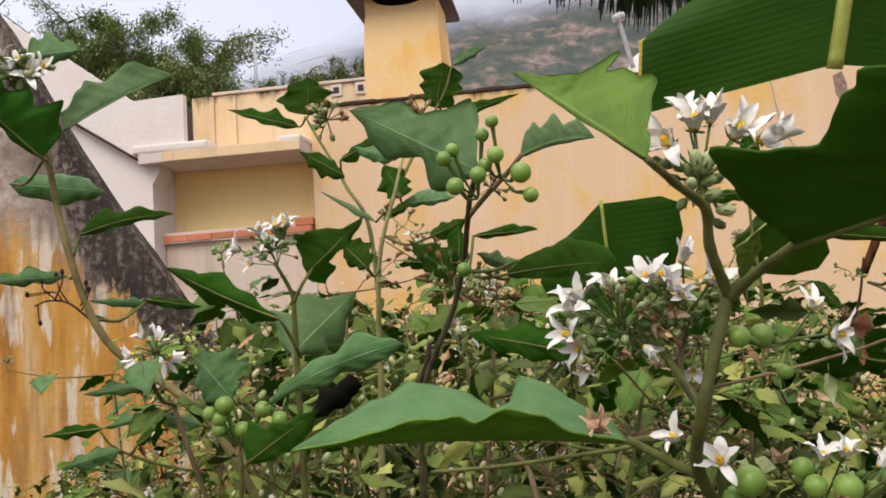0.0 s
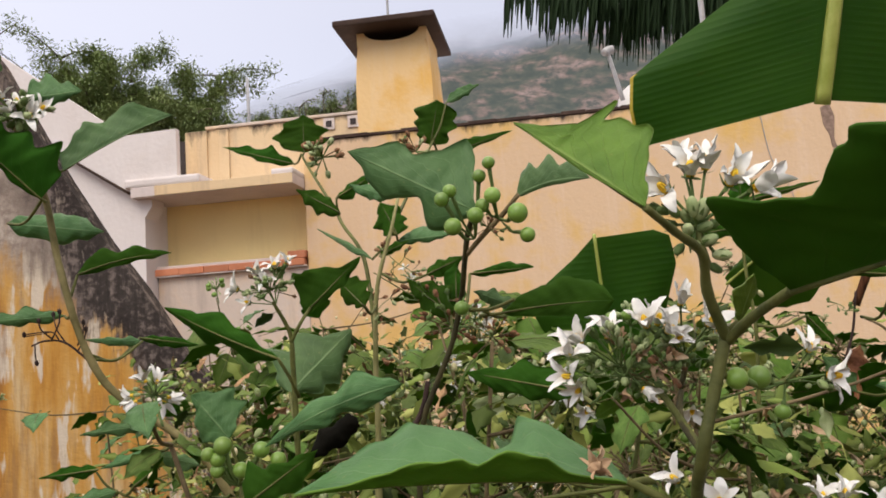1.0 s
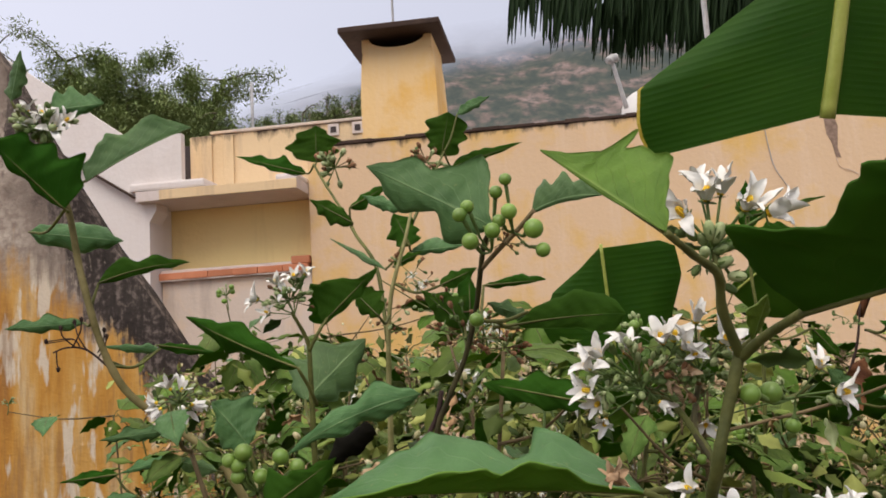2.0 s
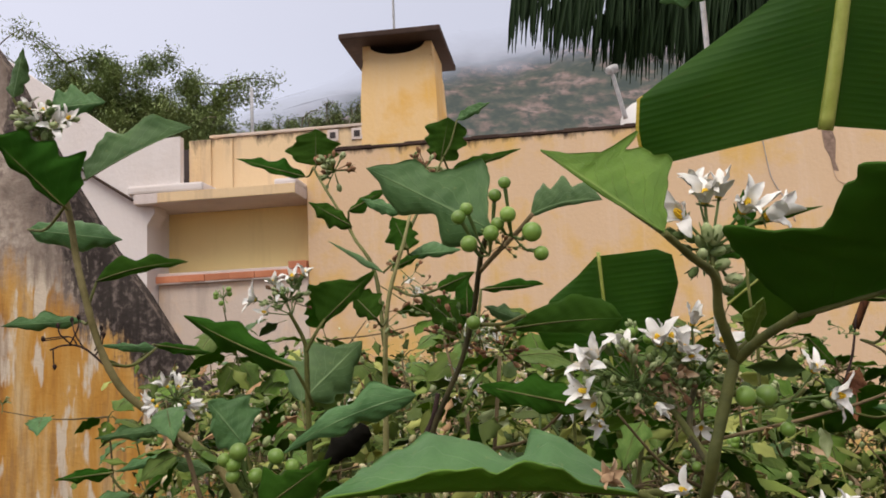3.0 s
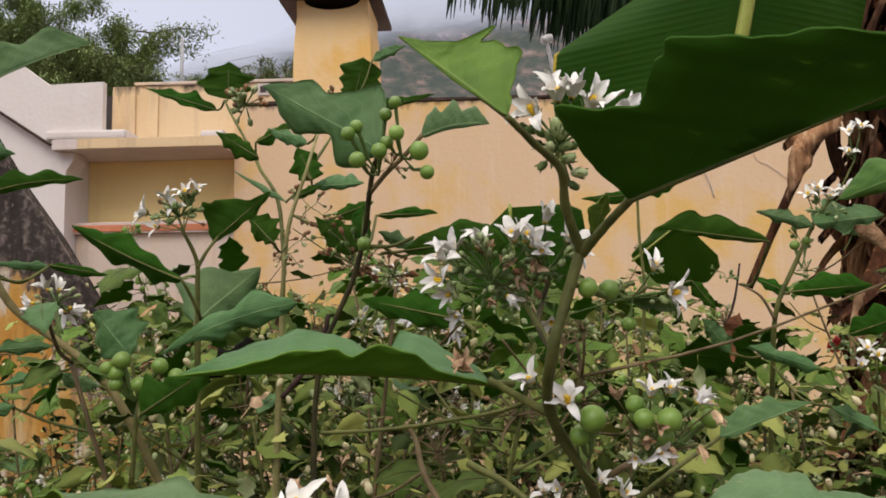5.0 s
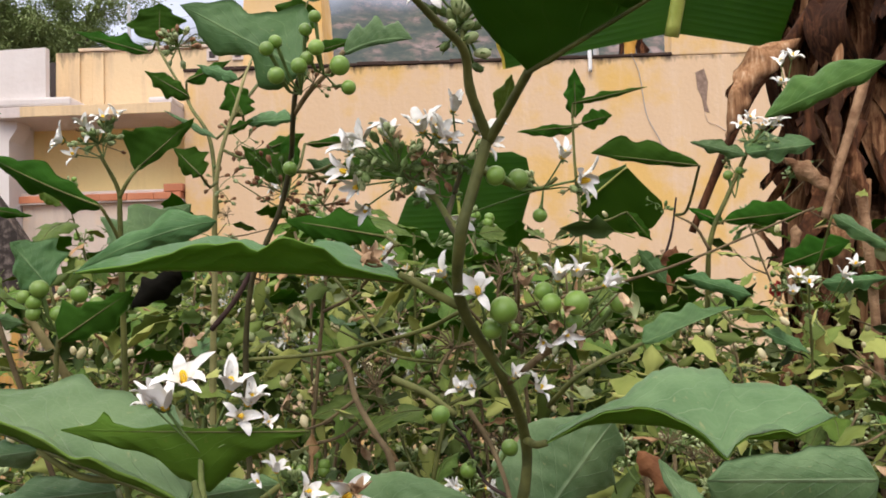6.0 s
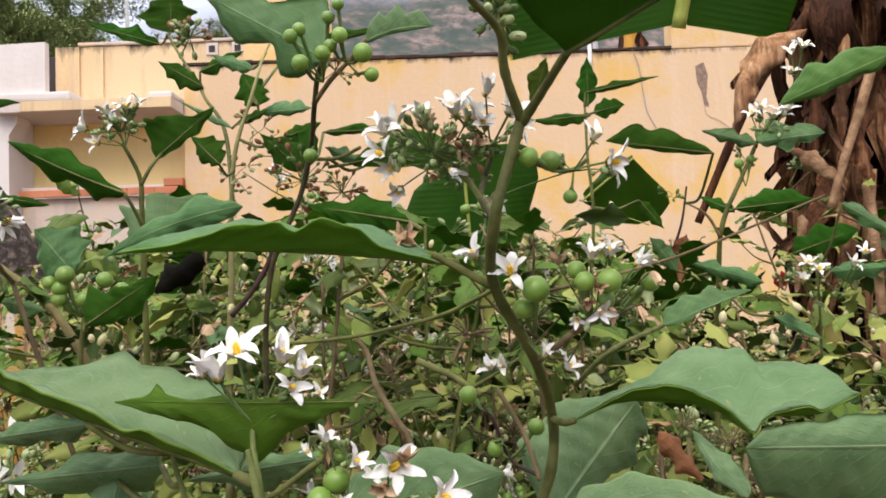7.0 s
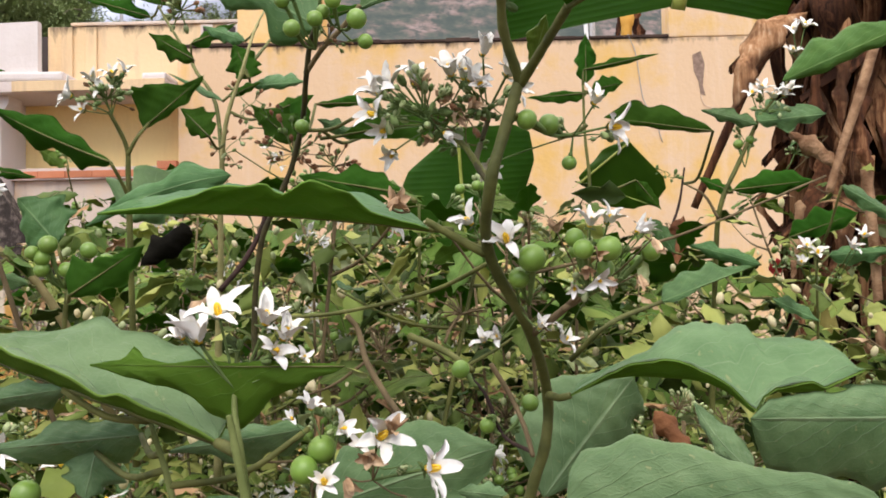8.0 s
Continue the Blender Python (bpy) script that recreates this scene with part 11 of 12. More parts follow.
stem(shrub_centre, [(-0.0358, 0.6987, 1.4771), (0.0213, 0.6916, 1.4800), (0.0679, 0.6653, 1.4888), (0.1049, 0.6199, 1.5000), (0.1337, 0.5550, 1.5183)], 0.0016, 0.0016, seed=5448)
stem(shrub_centre, [(0.0368, 0.7706, 1.4754), (0.0470, 0.7701, 1.4617), (0.0534, 0.7505, 1.4344), (0.0694, 0.7299, 1.4057), (0.0807, 0.7194, 1.3868), (0.0870, 0.7206, 1.3467)], 0.0024, 0.003, M_TWIG, seed=5455)
stem(shrub_centre, [(0.0534, 0.7505, 1.4344), (0.0246, 0.7753, 1.4120), (-0.0028, 0.7994, 1.3994)], 0.0016, 0.001, M_TWIG, seed=5462)
stem(shrub_centre, [(0.0354, 0.7168, 1.5453), (0.0613, 0.7053, 1.5121), (0.0809, 0.6841, 1.4852)], 0.0013, 0.001, seed=5469)
stem(shrub_centre, [(-0.0787, 0.7834, 1.5005), (-0.0569, 0.7794, 1.5263), (-0.0403, 0.7759, 1.5550), (-0.0343, 0.7740, 1.5787)], 0.0026, 0.0022, M_DARKTWIG, seed=5476)
stem(shrub_centre, [(0.0786, 0.5845, 1.4668), (0.1003, 0.5621, 1.4576), (0.1166, 0.5406, 1.4455)], 0.0026, 0.002, seed=5483)
banana = thing("banana_plant", "banana plant with torn green leaves and dry brown skirt", "banana plant")
banana_blade("banana_leaf", (0.6364, 1.4011, 1.9816), (0.6772, 1.3030, 2.3374), [(0, 0.80), (0.06, 0.815), (0.12, 0.845), (0.2, 0.866), (0.36, 0.877), (0.42, 0.774), (0.66, 0.309), (0.85, 0.155), (1, 0.155)], [(0, 0.722), (0.6, 0.774), (1, 0.67)], (14, 14), 0.02, 1, banana, torn=-0.32, dry_edge=True, rib=0.013)
banana_blade("banana_leaf", (0.2597, 1.5580, 1.7928), (0.2927, 1.6251, 1.4418), [(0, 0.374), (0.04, 0.467), (0.2, 0.483), (0.5, 0.374), (0.8, 0.187), (1, 0.0)], [(0, 0.013), (0.1, 0.133), (0.22, 0.316), (0.4, 0.432), (0.7, 0.299), (1, 0.0)], (15, 25), -0.02, 2, banana, torn=0.05, dry_edge=False, rib=0.0035)
banana_blade("banana_leaf", (0.5272, 1.6581, 1.6984), (0.6103, 1.5939, 1.7712), [(0, 0.076), (0.5, 0.191), (1, 0.057)], [(0, 0.547), (0.3, 0.957), (0.6, 1.076), (0.9, 1.021), (1, 0.839)], (20, 10), 0, 3, banana, torn=0.3, dry_edge=False, rib=0.0025)
make_banana_stem(banana, (1.133, 1.619, -0.05), (1.134, 1.596, 2.574), 0)
stem(banana, [(0.7358, 1.5855, 1.6372), (0.7925, 1.5511, 1.7842), (0.8414, 1.5191, 1.9004), (0.9095, 1.5065, 1.9864), (1.0008, 1.5098, 2.1009)], 0.007, 0.014, M_STRIP, seed=5490, name="dead_leaf_stalk")
stem(banana, [(1.0164, 1.4411, 1.8266), (0.9704, 1.4309, 1.7399), (0.9259, 1.4194, 1.6759)], 0.01, 0.003, M_STRIP, seed=5497, name="dead_leaf_stalk")
stem(banana, [(1.0063, 1.4277, 1.7177), (0.9954, 1.4396, 1.5081), (1.0054, 1.4490, 1.2978)], 0.011, 0.006, M_STRIP, seed=5504, name="dead_leaf_stalk")
stem(banana, [(0.6772, 1.3030, 2.3374), (0.7022, 1.3197, 2.4387), (0.7589, 1.3571, 2.5359), (0.9116, 1.5004, 2.5946)], 0.016, 0.022, M_RIB, seed=5511, name="leaf_stalk")
part("dead_leaf", blade(bmesh.new(), (0.8249, 1.3072, 1.9434), (0.6743, 1.2842, 1.7598), [(0.1, 0.10), (0.35, 0.16), (0.6, 0.13), (0.85, 0.10)], [(0.1, 0.12), (0.3, 0.20), (0.6, 0.12), (0.85, 0.05)], (20, 35), bow=(0.13, 0.05), seed=11, wave=0.06, curl=(70, 40), nu=30, nv=5), [M_STRIP, M_STRIP], banana, "dry brown curled banana leaf", True)
part("dead_leaf", blade(bmesh.new(), (0.7643, 1.2746, 1.7345), (0.8429, 1.2488, 1.6587), [(0.1, 0.12), (0.4, 0.20), (0.7, 0.16), (0.9, 0.06)], [(0.1, 0.16), (0.4, 0.24), (0.7, 0.18), (0.9, 0.05)], (35, 25), bow=(-0.10, 0.04), seed=12, wave=0.06, curl=(60, 80), nu=30, nv=5), [M_PALEDRY, M_PALEDRY], banana, "dry brown curled banana leaf", True)
part("dead_leaf", blade(bmesh.new(), (0.8779, 1.2593, 1.7651), (0.8886, 1.2429, 1.6645), [(0.1, 0.20), (0.5, 0.24), (0.9, 0.06)], [(0.1, 0.18), (0.5, 0.28), (0.9, 0.08)], (25, 40), bow=(0, 0), seed=13, wave=0.06, curl=(90, 40), nu=30, nv=5), [M_STRIP, M_STRIP], banana, "dry brown curled banana leaf", True)
part("dead_leaf", blade(bmesh.new(), (0.8272, 1.2803, 1.8698), (0.8069, 1.2828, 1.6711), [(0.1, 0.08), (0.5, 0.11), (0.9, 0.04)], [(0.1, 0.07), (0.5, 0.10), (0.9, 0.05)], (30, 40), bow=(0, 0), seed=14, wave=0.06, curl=(60, 60), nu=30, nv=5), [M_STRIP, M_STRIP], banana, "dry brown curled banana leaf", True)
part("dead_leaf", blade(bmesh.new(), (0.7816, 1.2781, 1.6241), (0.7617, 1.2770, 1.4946), [(0.1, 0.10), (0.5, 0.15), (0.9, 0.07)], [(0.1, 0.10), (0.5, 0.12), (0.9, 0.05)], (30, 40), bow=(0, 0), seed=15, wave=0.06, curl=(50, 90), nu=30, nv=5), [M_PALEDRY, M_PALEDRY], banana, "dry brown curled banana leaf", True)
part("dead_leaf", blade(bmesh.new(), (0.8816, 1.2809, 1.9276), (0.8552, 1.2737, 1.7350), [(0.1, 0.07), (0.5, 0.12), (0.9, 0.05)], [(0.1, 0.09), (0.5, 0.10), (0.9, 0.04)], (20, 50), bow=(0, 0), seed=16, wave=0.06, curl=(80, 30), nu=30, nv=5), [M_STRIP, M_STRIP], banana, "dry brown curled banana leaf", True)
part("dead_leaf", blade(bmesh.new(), (0.8758, 1.2772, 1.4163), (0.8994, 1.2671, 1.3606), [(0.1, 0.14), (0.5, 0.20), (0.9, 0.05)], [(0.1, 0.10), (0.5, 0.20), (0.9, 0.08)], (20, 50), bow=(0, 0), seed=17, wave=0.06, curl=(100, 60), nu=30, nv=5), [M_PALEDRY, M_PALEDRY], banana, "dry brown curled banana leaf", True)
stem(banana, [(0.9059, 1.2503, 1.8757), (0.8724, 1.2488, 1.7864), (0.8415, 1.2517, 1.7035), (0.8176, 1.2531, 1.6329)], 0.0085, 0.006, M_PALEDRY, seed=5491, name="dead_leaf_stalk")
stem(banana, [(0.8892, 1.2627, 1.6717), (0.8904, 1.2560, 1.6011), (0.8979, 1.2598, 1.5084), (0.9041, 1.2646, 1.3974), (0.9071, 1.2689, 1.3050)], 0.009, 0.007, M_PALEDRY, seed=5492, name="dead_leaf_stalk")
stem(banana, [(0.8272, 1.3013, 1.4547), (0.8350, 1.3032, 1.3978), (0.8447, 1.3049, 1.3409), (0.8567, 1.3092, 1.2273)], 0.018, 0.022, M_YGSTEM, seed=5493, name="sucker_stem")
roof_pole = make_pole(2.638, 8.200, 3.28, 5.6, 0.03, "roof_pole", "slim pale pole standing on the roof")
make_pot(2.928, 8.000, 4.039)
rag = thing("red_rag", "small scrap of red cloth caught on twigs", "rag")
part("scrap", blade(bmesh.new(), (0.9885, 1.7732, 1.5118), (1.0363, 1.7666, 1.5234), [(0.2, 0.3), (0.6, 0.4)], [(0.3, 0.35), (0.7, 0.2)], (15, 25), seed=3, nu=8, nv=2), [M_RED, M_RED], rag, smooth=True)
stem(shrub_right, [(0.4433, 1.0206, 1.5413), (0.4629, 1.0157, 1.5918), (0.4715, 1.0121, 1.6427)], 0.002, 0.0012, M_DARKTWIG, seed=5518)
part("dead_leaf", blade(bmesh.new(), (0.4617, 0.9963, 1.5795), (0.4450, 0.9812, 1.5187), [(0.2, 0.3), (0.5, 0.22), (0.8, 0.2)], [(0.3, 0.25), (0.6, 0.3), (0.85, 0.1)], (15, 30), seed=5, wave=0.10, curl=(110, 40)), [M_DEAD, M_DEAD], shrub_right, "withered brown leaf", True)
part("dead_leaf", blade(bmesh.new(), (0.2511, 0.5665, 1.4095), (0.2745, 0.5451, 1.3780), [(0.1, 0.20), (0.35, 0.34), (0.6, 0.26), (0.85, 0.16)], [(0.1, 0.16), (0.35, 0.24), (0.6, 0.28), (0.85, 0.12)], (25, 35), seed=6, wave=0.06, curl=(70, 30), nu=26), [M_DEAD, M_DEAD], shrub_front, "withered brown leaf", True)
part("dead_leaf", blade(bmesh.new(), (-0.0930, 0.7086, 1.5554), (-0.1345, 0.7179, 1.5236), [(0.1, 0.20), (0.4, 0.34), (0.7, 0.26), (0.9, 0.10)], [(0.1, 0.18), (0.4, 0.30), (0.7, 0.34), (0.9, 0.12)], (35, 20), seed=8, wave=0.05, curl=(40, 20), nu=24), [M_SHADELEAF, M_SHADELEAF], shrub_left, "withered folded leaf, its deep shade painted black", True)
withered(shrub_near, (0.0532, 0.4101, 1.5446), (0.9000, -0.4000, 0.2500), 0.0108, (0.0651, 0.4135, 1.5416), 5525)
withered(shrub_near, (0.0603, 0.4100, 1.5449), (-0.8000, -0.5000, 0.3000), 0.0086, (0.0651, 0.4135, 1.5416), 5532)
leaf(banana, (0.4974, 1.4896, 2.3023), (0.3822, 1.4478, 2.2384), [(0.21, 0.187), (0.51, 0.232), (0.81, 0.122)], [(0.21, 0.133), (0.51, 0.170), (0.81, 0.093)], (30, 20), True, seed=5539)


# ---- coconut palm whose fronds hang in from above ----
def make_palm():
    p = thing("coconut_palm", "dark coconut palm with drooping fronds", "palm tree")
    eye, far = Vector((0, 0, 1.6)), 2.7

    def out(x, y, z):
        return eye + (Vector((x, y, z)) - eye) * far

    bm = bmesh.new()
    crown = out(4.9, 5.0, 5.6)
    tube(bm, [(crown.x, crown.y - 0.3, -0.1), (crown.x - 0.3, crown.y - 0.1, 5.0), crown], 0.22, 0.16, 12, 8, 0.05)
    part("trunk", bm, M_BARK, p, smooth=True)
    rng = random.Random(5)
    for n, (x1, y1, z1, sag) in enumerate(((0.48, 5.1, 3.88, 0.55), (0.75, 5.5, 3.95, 0.5), (0.80, 4.9, 3.78, 0.5), (1.05, 5.3, 3.80, 0.5), (1.5, 5.6, 3.95, 0.5), (1.3, 5.0, 3.75, 0.4), (1.15, 5.2, 3.7, 0.3), (1.6, 5.1, 3.72, 0.3), (1.8, 5.3, 3.75, 0.3), (1.25, 5.5, 3.85, 0.45), (1.45, 4.9, 3.70, 0.35), (1.7, 5.6, 3.85, 0.4))):
        start = crown
        end = out(x1, y1, z1)
        mid = start.lerp(end, 0.5) + Vector((0, 0, sag * far))
        path = smooth_path([start, mid, end], 55)
        bm = bmesh.new()
        tube(bm, [start, mid, end], 0.05, 0.014, 6, 8)
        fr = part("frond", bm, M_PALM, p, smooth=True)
        bm = bmesh.new()
        for i in range(12, len(path), 1):
            for sgn in (-1, 1, -0.5, 0.6):
                u = i / len(path)
                c = path[i] + Vector((rng.gauss(0, 0.03), 0, 0))
                ln = (0.78 - 0.42 * max(0.0, (u - 0.8) / 0.2)) * (0.75 + 0.4 * rng.random()) * far
                d1 = Vector((-0.25 + rng.gauss(0, 0.06), sgn * 0.30, -0.25))
                d2 = Vector((-0.12 + rng.gauss(0, 0.05), sgn * 0.08, -0.95))
                q = [c, c + d1 * ln * 0.25, c + d1 * ln * 0.3 + d2 * ln * 0.4, c + d1 * ln * 0.3 + d2 * ln * 0.9]
                w = 0.013 * far
                vs = []
                for k, pt in enumerate(q):
                    ww = w * (1, 1, 0.8, 0.15)[k]
                    vs.append((bm.verts.new(pt + Vector((ww, 0, 0))), bm.verts.new(pt + Vector((0, ww * 0.5, -0.004))), bm.verts.new(pt - Vector((ww, 0, 0)))))
                for a, b in zip(vs, vs[1:]):
                    bm.faces.new((a[0], a[1], b[1], b[0]))
                    bm.faces.new((a[1], a[2], b[2], b[1]))
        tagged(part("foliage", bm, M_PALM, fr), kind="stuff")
    return p


make_palm()


# ---- thicket of shrubs behind ----
def template_leaf(k):
    """A leaf of unit length along x, its upper side to +z, drooping at the tip."""
    rng = random.Random(900 + k)
    st = [(0.05, 0.10), (0.18, 0.24), (0.30, 0.32), (0.40, 0.23), (0.52, 0.30), (0.62, 0.19), (0.74, 0.20), (0.9, 0.05)]
    left = [(u, w * (0.75 + 0.5 * rng.random())) for u, w in st]
    right = [(u, w * (0.75 + 0.5 * rng.random())) for u, w in st]
    bm = bmesh.new()
    blade(bm, (0.0, 0, 0), (1, 0, -0.12 - 0.2 * rng.random()), left, right, (-14 + 22 * rng.random(), -14 + 22 * rng.random()), (0, 0, 1), True, (0, 0.05 + 0.05 * rng.random()), 0.03, -15 + 40 * rng.random(), 900 + k, 14, 2, 0.003)
    k0 = len(bm.faces)
    tube(bm, [(-0.28, 0, -0.02), (-0.1, 0, 0.03), (0, 0, 0), (0.5, 0, 0.02), (0.9, 0, -0.16)], 0.014, 0.004, 5, 3)
    bm.faces.ensure_lookup_table()
    for fc in bm.faces[k0:]:
        fc.material_index = 2
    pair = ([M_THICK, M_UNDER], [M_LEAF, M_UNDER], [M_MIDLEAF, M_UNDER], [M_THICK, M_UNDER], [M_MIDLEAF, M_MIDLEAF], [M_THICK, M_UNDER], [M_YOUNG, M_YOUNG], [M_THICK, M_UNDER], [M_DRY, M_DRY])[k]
    return mesh_of(bm, "leaf", [*pair, M_STEM])


def template_cluster(k, kind):
    """A spray of flowers and buds, or of spent stalks, on a short stalk, about one unit across."""
    rng = random.Random(700 + k)
    bm = bmesh.new()
    marks = []

    def mark(i):
        bm.faces.ensure_lookup_table()
        for fc in bm.faces[marks[-1] if marks else 0:]:
            fc.material_index = i
        marks.append(len(bm.faces))

    tube(bm, [(0, 0, -0.9), (0.05, 0, -0.5), (0, 0, -0.1)], 0.035, 0.03, 5, 2)
    mark(2)
    for i in range(18):
        d = Vector((rng.gauss(0, 1), rng.gauss(0, 1), rng.gauss(0.5, 0.6))).normalized() * (0.35 + 0.25 * rng.random())
        tube(bm, [(0, 0, -0.1), d * 0.6, d], 0.02, 0.02, 4, 2)
        mark(2)
        if kind == "flower" and i < 6:
            petals(bm, d, d, 0.30 + 0.1 * rng.random(), 0.6 + 0.8 * rng.random(), i + k, rows_n=5)
            mark(0)
            tube(bm, [d, d * 1.25], 0.05, 0.02, 5, 2)
            mark(1)
        elif kind == "berry" and i < 6:
            ball(bm, d * 1.1, 0.16, 0.95, 10, 7)
            mark(4)
        elif kind != "spent":
            ball(bm, d * 1.05, 0.055, 1.7, 6, 5, d)
            mark(3)
        else:
            star(bm, d, d, 0.08, 0, 0.004, cup=1.0, seed=i)
            mark(2)
    return mesh_of(bm, kind + "_cluster", [M_PETAL, M_ANTHER, M_TWIG if kind == "spent" else M_CALYX, M_BUD, M_BERRY])


LEAVES = [template_leaf(k) for k in range(9)]
SPRAYS = [(template_cluster(k, kind), kind) for k, kind in enumerate(("flower", "flower", "spent", "spent", "berry", "bud"))]


def fill_shapes():
    """Small plain leaves, cream buds and curled brown litter, kept as vertex and face lists for joined foliage."""
    out = []
    for k in range(6):
        rng = random.Random(60 + k)
        st = [(0.1, 0.15), (0.3, 0.28), (0.45, 0.20), (0.6, 0.24), (0.85, 0.10)]
        bm = bmesh.new()
        left, right = ([(u, w * (0.7 + 0.6 * rng.random())) for u, w in st] for _ in range(2))
        droop = -0.1 - 0.3 * rng.random()
        curl = rng.uniform(-30, 60) if k < 5 else 110
        blade(bm, (0, 0, 0), (1, 0, droop), left, right, (rng.uniform(-20, 15), rng.uniform(-20, 15)), (0, 0, 1), True, (0, 0.08), 0.05, curl, 60 + k, 6, 1, 0.004)
        tube(bm, [(-0.4, 0, -0.1), (0, 0, 0)], 0.014, 0.012, 3, 1)
        bm.verts.index_update()
        out.append(([tuple(v.co) for v in bm.verts], [[v.index for v in f.verts] for f in bm.faces], [f.material_index for f in bm.faces]))
        bm.free()
    bm = bmesh.new()
    ball(bm, (0, 0, 0), 0.35, 1.6, 6, 4)
    bm.verts.index_update()
    out.append(([tuple(v.co) for v in bm.verts], [[v.index for v in f.verts] for f in bm.faces], [0] * len(bm.faces)))
    bm.free()
    return out


FILL = fill_shapes()


def add_foliage(sh, top, low, rng, count, reach):
    """Joined small growth inside one shrub: leaves, buds and litter in loose tufts."""
    verts, faces, mids = [], [], []
    n = 0
    tufts = [Vector((rng.uniform(-reach, reach), rng.uniform(-reach, reach), rng.uniform(low, top))) for _ in range(max(4, count // 9))]
    for k in range(count):
        c = rng.choice(tufts) + Vector((rng.gauss(0, 0.045), rng.gauss(0, 0.045), rng.gauss(0, 0.04)))
        r = rng.random()
        if r < 0.66:
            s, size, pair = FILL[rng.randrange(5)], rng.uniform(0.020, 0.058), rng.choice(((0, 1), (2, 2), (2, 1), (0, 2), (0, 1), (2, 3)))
        elif r < 0.93:
            s, size, pair = FILL[6], rng.uniform(0.005, 0.014), rng.choice(((5, 5), (5, 5), (5, 5), (3, 3)))
        else:
            s, size, pair = FILL[5], rng.uniform(0.02, 0.05), rng.choice(((6, 6), (7, 7)))
        m = Matrix.Translation(c) @ Euler((rng.gauss(0, 0.5), 0.1 + rng.gauss(0, 0.5), rng.random() * 6.28)).to_matrix().to_4x4() @ Matrix.Scale(size, 4)
        verts += [tuple(m @ Vector(v)) for v in s[0]]
        faces += [[i + n for i in f] for f in s[1]]
        mids += [pair[min(q, 1)] for q in s[2]]
        n += len(s[0])
    me = bpy.data.meshes.new("foliage")
    me.from_pydata(verts, [], faces)
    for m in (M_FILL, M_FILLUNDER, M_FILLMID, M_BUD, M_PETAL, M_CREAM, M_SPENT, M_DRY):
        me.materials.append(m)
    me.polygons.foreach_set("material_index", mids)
    me.polygons.foreach_set("use_smooth", [True] * len(me.polygons))
    ob = new("foliage", me)
    ob.parent = sh
    tagged(ob, kind="stuff")


def island(name, c1, c2, rough=0.6):
    """Leaf colour that differs from one small leaf to the next."""
    m, n, l, b = mat(name, rough, 0.25)
    g = n.new("ShaderNodeNewGeometry")
    t = noise_node(n, l, 40, 3)
    f = math_node(n, l, "MULTIPLY_ADD", g.outputs["Random Per Island"], 0.8, math_node(n, l, "MULTIPLY", t.outputs[0], 0.3))
    col = ramp(n, l, f, [(0.1, c1), (0.9, c2)]).outputs[0]
    l.new(col, b.inputs["Base Color"])
    bump(n, l, b, t.outputs[0], 0.3, 0.002)
    tr = n.new("ShaderNodeBsdfTranslucent")
    l.new(col, tr.inputs["Color"])
    mx = n.new("ShaderNodeMixShader")
    mx.inputs[0].default_value = 0.25
    l.new(b.outputs[0], mx.inputs[1])
    l.new(tr.outputs[0], mx.inputs[2])
    l.new(mx.outputs[0], n["Material Output"].inputs["Surface"])
    return m


# dark ends of these two skins paint in the shaded gaps of the thicket
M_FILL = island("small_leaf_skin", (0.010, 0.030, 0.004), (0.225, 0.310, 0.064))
M_FILLUNDER = island("small_leaf_underside_shaded", (0.008, 0.022, 0.003), (0.075, 0.125, 0.022))
M_FILLMID = island("small_pale_leaf_skin", (0.09, 0.14, 0.018), (0.44, 0.47, 0.135))
M_CREAM = island("cream_bud_skin", (0.48, 0.46, 0.24), (0.74, 0.66, 0.43))


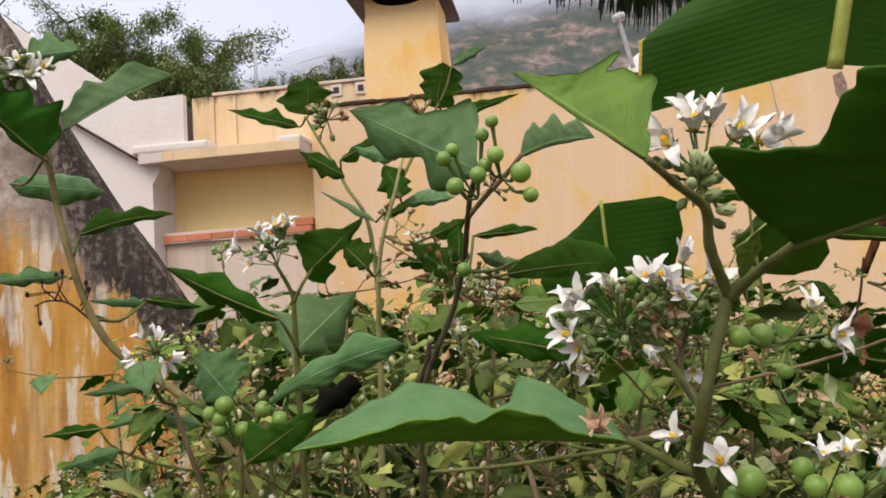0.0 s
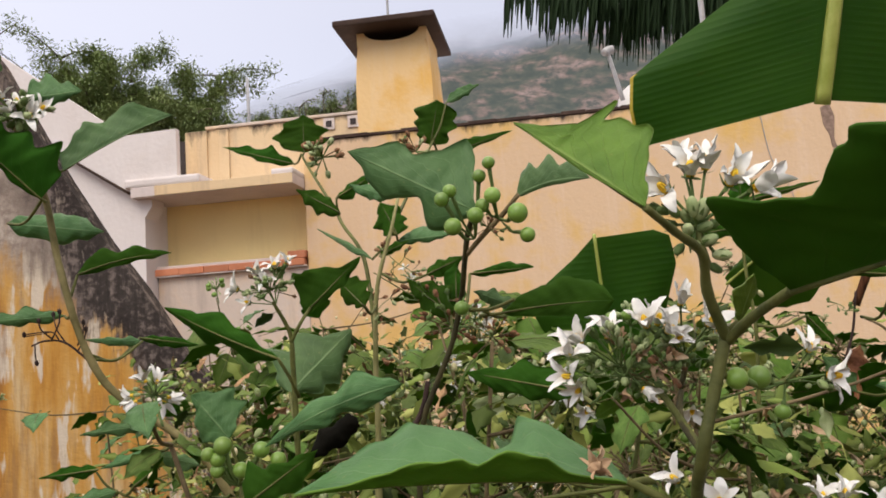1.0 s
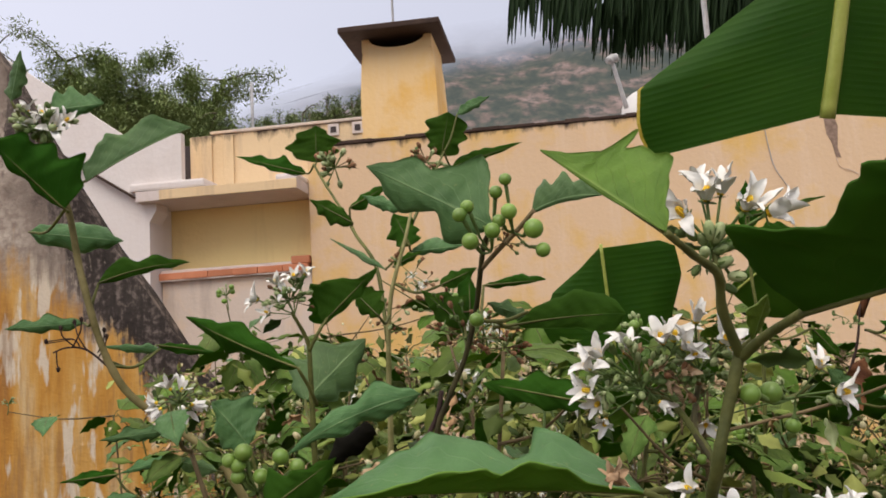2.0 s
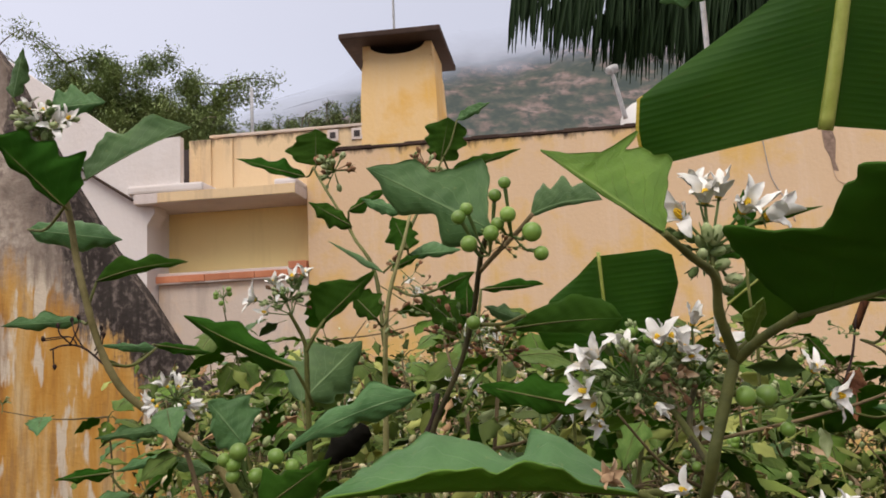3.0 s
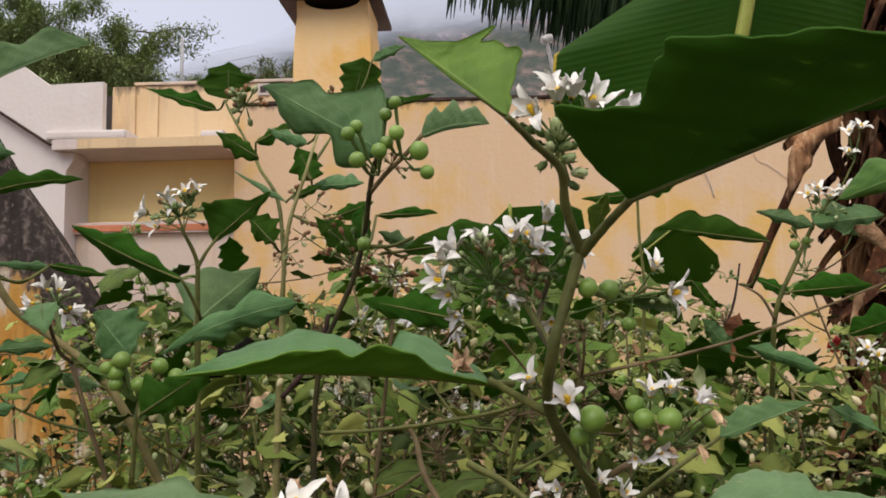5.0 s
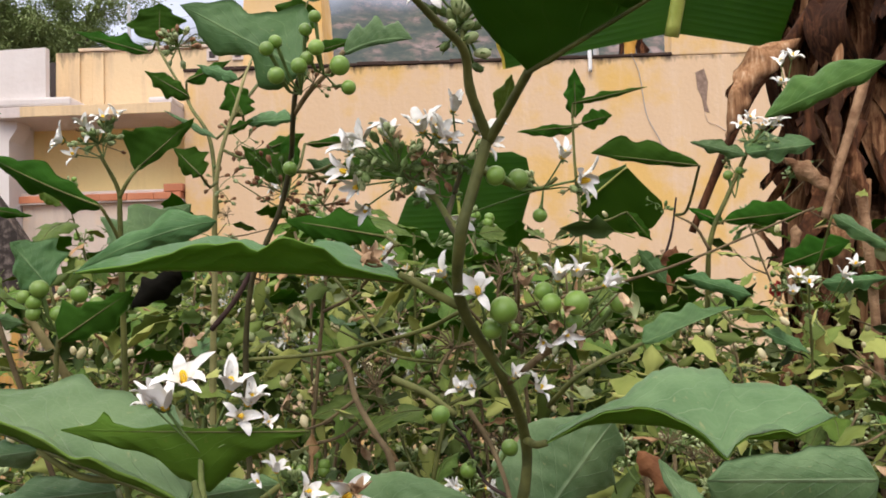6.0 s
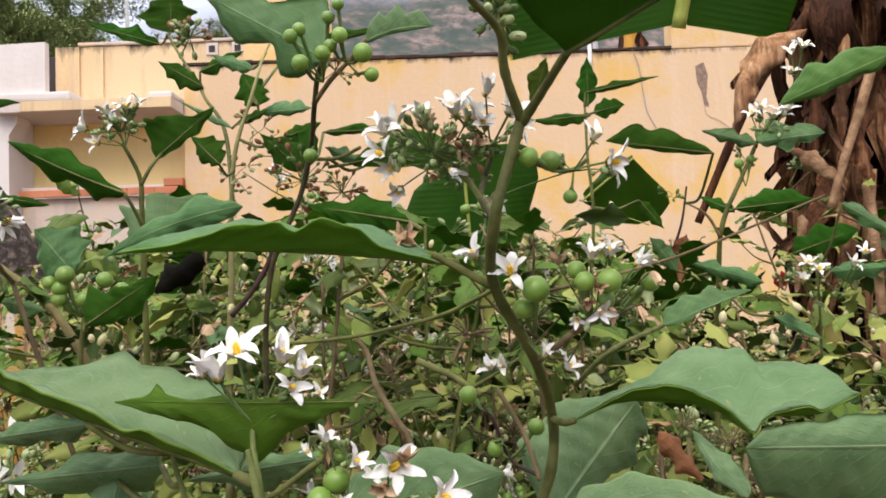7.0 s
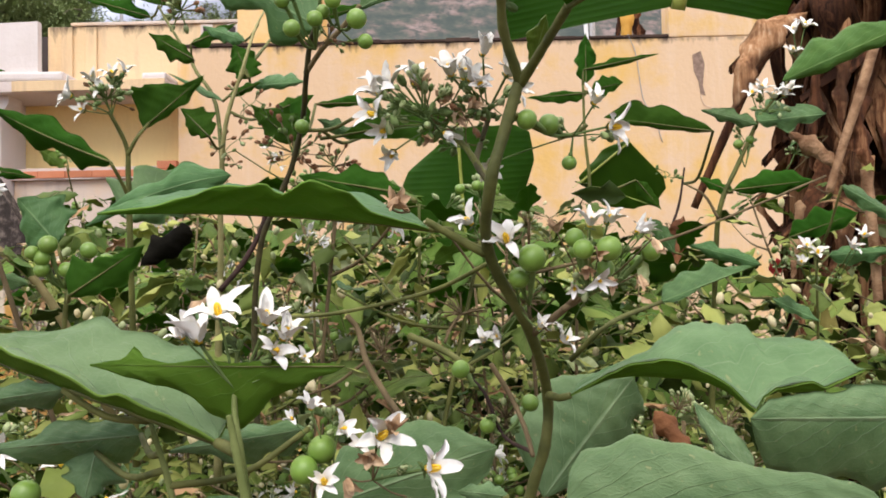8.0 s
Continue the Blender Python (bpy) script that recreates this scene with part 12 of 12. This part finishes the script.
def make_shrub(x, y, top, rng, n_stems, leaves_per):
    sh = thing("turkey_berry_shrub", rng.choice(("dense turkey berry shrub with lobed dull green leaves", "twiggy turkey berry shrub with small white flowers", "turkey berry shrub with spent stalks and buds")), "shrub", group="turkey berry shrubs", m=pose(x, y, 0))
    for s in range(n_stems):
        bm = bmesh.new()
        a = rng.random() * 6.28
        r = 0.08 + 0.30 * rng.random()
        h = top * (0.86 + 0.14 * rng.random())
        e = Vector((math.cos(a) * r, math.sin(a) * r, h))
        b = Vector((math.cos(a) * 0.04, math.sin(a) * 0.04, -0.03))
        pts = [b, b.lerp(e, 0.4) + Vector((rng.gauss(0, 0.03), rng.gauss(0, 0.03), 0)), b.lerp(e, 0.75) + Vector((rng.gauss(0, 0.03), rng.gauss(0, 0.03), 0)), e]
        path = smooth_path(pts, 8)
        tube(bm, pts, 0.0042, 0.002, 6, 6, 0.15, s)
        hang = []
        for k in range(8):
            i = int(len(path) * (0.34 + 0.65 * rng.random()))
            p = path[min(i, len(path) - 1)]
            q = p + Vector((rng.gauss(0, 0.10), rng.gauss(0, 0.10), 0.02 + 0.09 * rng.random()))
            tube(bm, [p, p.lerp(q, 0.5) + Vector((0, 0, -0.012)), q], 0.0022, 0.0012, 5, 3)
            hang += [q, p.lerp(q, 0.6), p]
        hang.append(e)
        st = part("stem", bm, rng.choice((M_STEM, M_TWIG, M_TWIG)), sh, smooth=True)
        for k in range(leaves_per):
            p = hang[(k * 2) % len(hang)] if k % 5 else e
            az = rng.random() * 6.28
            ln = (0.055 + 0.075 * rng.random()) * (1.0 if y > 1.4 else 0.62)
            m = Matrix.Translation(p) @ Euler((rng.gauss(0, 0.35), 0.15 + rng.gauss(0, 0.45), az)).to_matrix().to_4x4() @ Matrix.Translation((0.28 * ln, 0, 0)) @ Matrix.Diagonal((ln, ln, ln, 1))
            lf = new("leaf", rng.choices(LEAVES, (3, 3, 3, 3, 2, 3, 1, 2, 0.6))[0])
            lf.parent = sh
            lf.matrix_basis = m
        for k in range(6 if y < 2.1 else 4):
            me, kind = rng.choice(SPRAYS)
            if kind == "flower" and x > 0.3 * y:
                me, kind = SPRAYS[5]
            p = hang[rng.randrange(len(hang))]
            sz = 0.030 + 0.02 * rng.random()
            cl = new("panicle", me)
            cl.parent = sh
            cl.matrix_basis = Matrix.Translation(p + Vector((0, 0, 0.02))) @ Euler((rng.gauss(0, 0.4), rng.gauss(0, 0.4), rng.random() * 6)).to_matrix().to_4x4() @ Matrix.Diagonal((sz, sz, sz, 1))
    add_foliage(sh, top * 0.95, top * 0.54, rng, 760 if y > 0.9 else 170, 0.24)
    return sh


def make_thicket():
    rng = random.Random(77)
    y = 0.98
    row = 0
    while y < 3.1:
        x = -0.62 * y - 0.05
        while x < 0.80 * y + 0.1:
            px, py = x + rng.gauss(0, 0.07), y + rng.gauss(0, 0.07)
            side = px / py
            top = 1.60 + 0.04 * rng.gauss(0, 1) + 0.02 * (py - 1)
            if -0.24 < side < 0.16:
                top += 0.09
            if side > 0.30:
                top += 0.03
            if side < -0.28:
                top -= 0.38 + 0.6 * (-0.28 - side)
            if 0.40 < side < 0.70 and py > 1.3:
                top -= 0.28
            if 0.42 < side < 0.72 and py <= 1.3:
                top -= 0.15
            if py < 1.2:
                top -= 0.08
            make_shrub(px, py, top, rng, 4 if py < 2.2 else 3, 14)
            x += 0.33 + 0.03 * row
        y += 0.30 + 0.02 * row
        row += 1
    # low growth close under the camera's line
    for k in range(9):
        make_shrub(-0.42 + 0.12 * k + rng.gauss(0, 0.02), 0.72 + 0.05 * rng.random(), 1.24 + 0.05 * rng.random(), rng, 3, 11)


make_thicket()


def make_cream_sprays():
    """A low shrub heavy with cream buds and spent stalks."""
    rng = random.Random(412)
    sh = thing("turkey_berry_shrub", "low turkey berry shrub full of cream buds and spent stalks", "shrub", group="turkey berry shrubs", m=pose(0.36, 0.74, 0))
    for s in range(5):
        bm = bmesh.new()
        b = Vector((rng.gauss(0, 0.02), rng.gauss(0, 0.02), -0.03))
        e = Vector((-0.06 + 0.032 * s, rng.gauss(0, 0.03), 1.36 + rng.gauss(0, 0.015)))
        tube(bm, [b, b.lerp(e, 0.5) + Vector((rng.gauss(0, 0.02), 0, 0)), e], 0.004, 0.002, 6, 6, 0.15, s)
        part("stem", bm, M_TWIG, sh, smooth=True)
        for k in range(5):
            sz = 0.020 + 0.012 * rng.random()
            cl = new("panicle", SPRAYS[5 if k % 3 else 3][0])
            cl.parent = sh
            cl.matrix_basis = Matrix.Translation(e + Vector((rng.gauss(0, 0.02), rng.gauss(0, 0.02), rng.gauss(0.0, 0.022)))) @ Euler((rng.gauss(0, 0.4), rng.gauss(0, 0.4), rng.random() * 6)).to_matrix().to_4x4() @ Matrix.Scale(sz, 4)
    add_foliage(sh, 1.39, 1.25, rng, 90, 0.09)


make_cream_sprays()
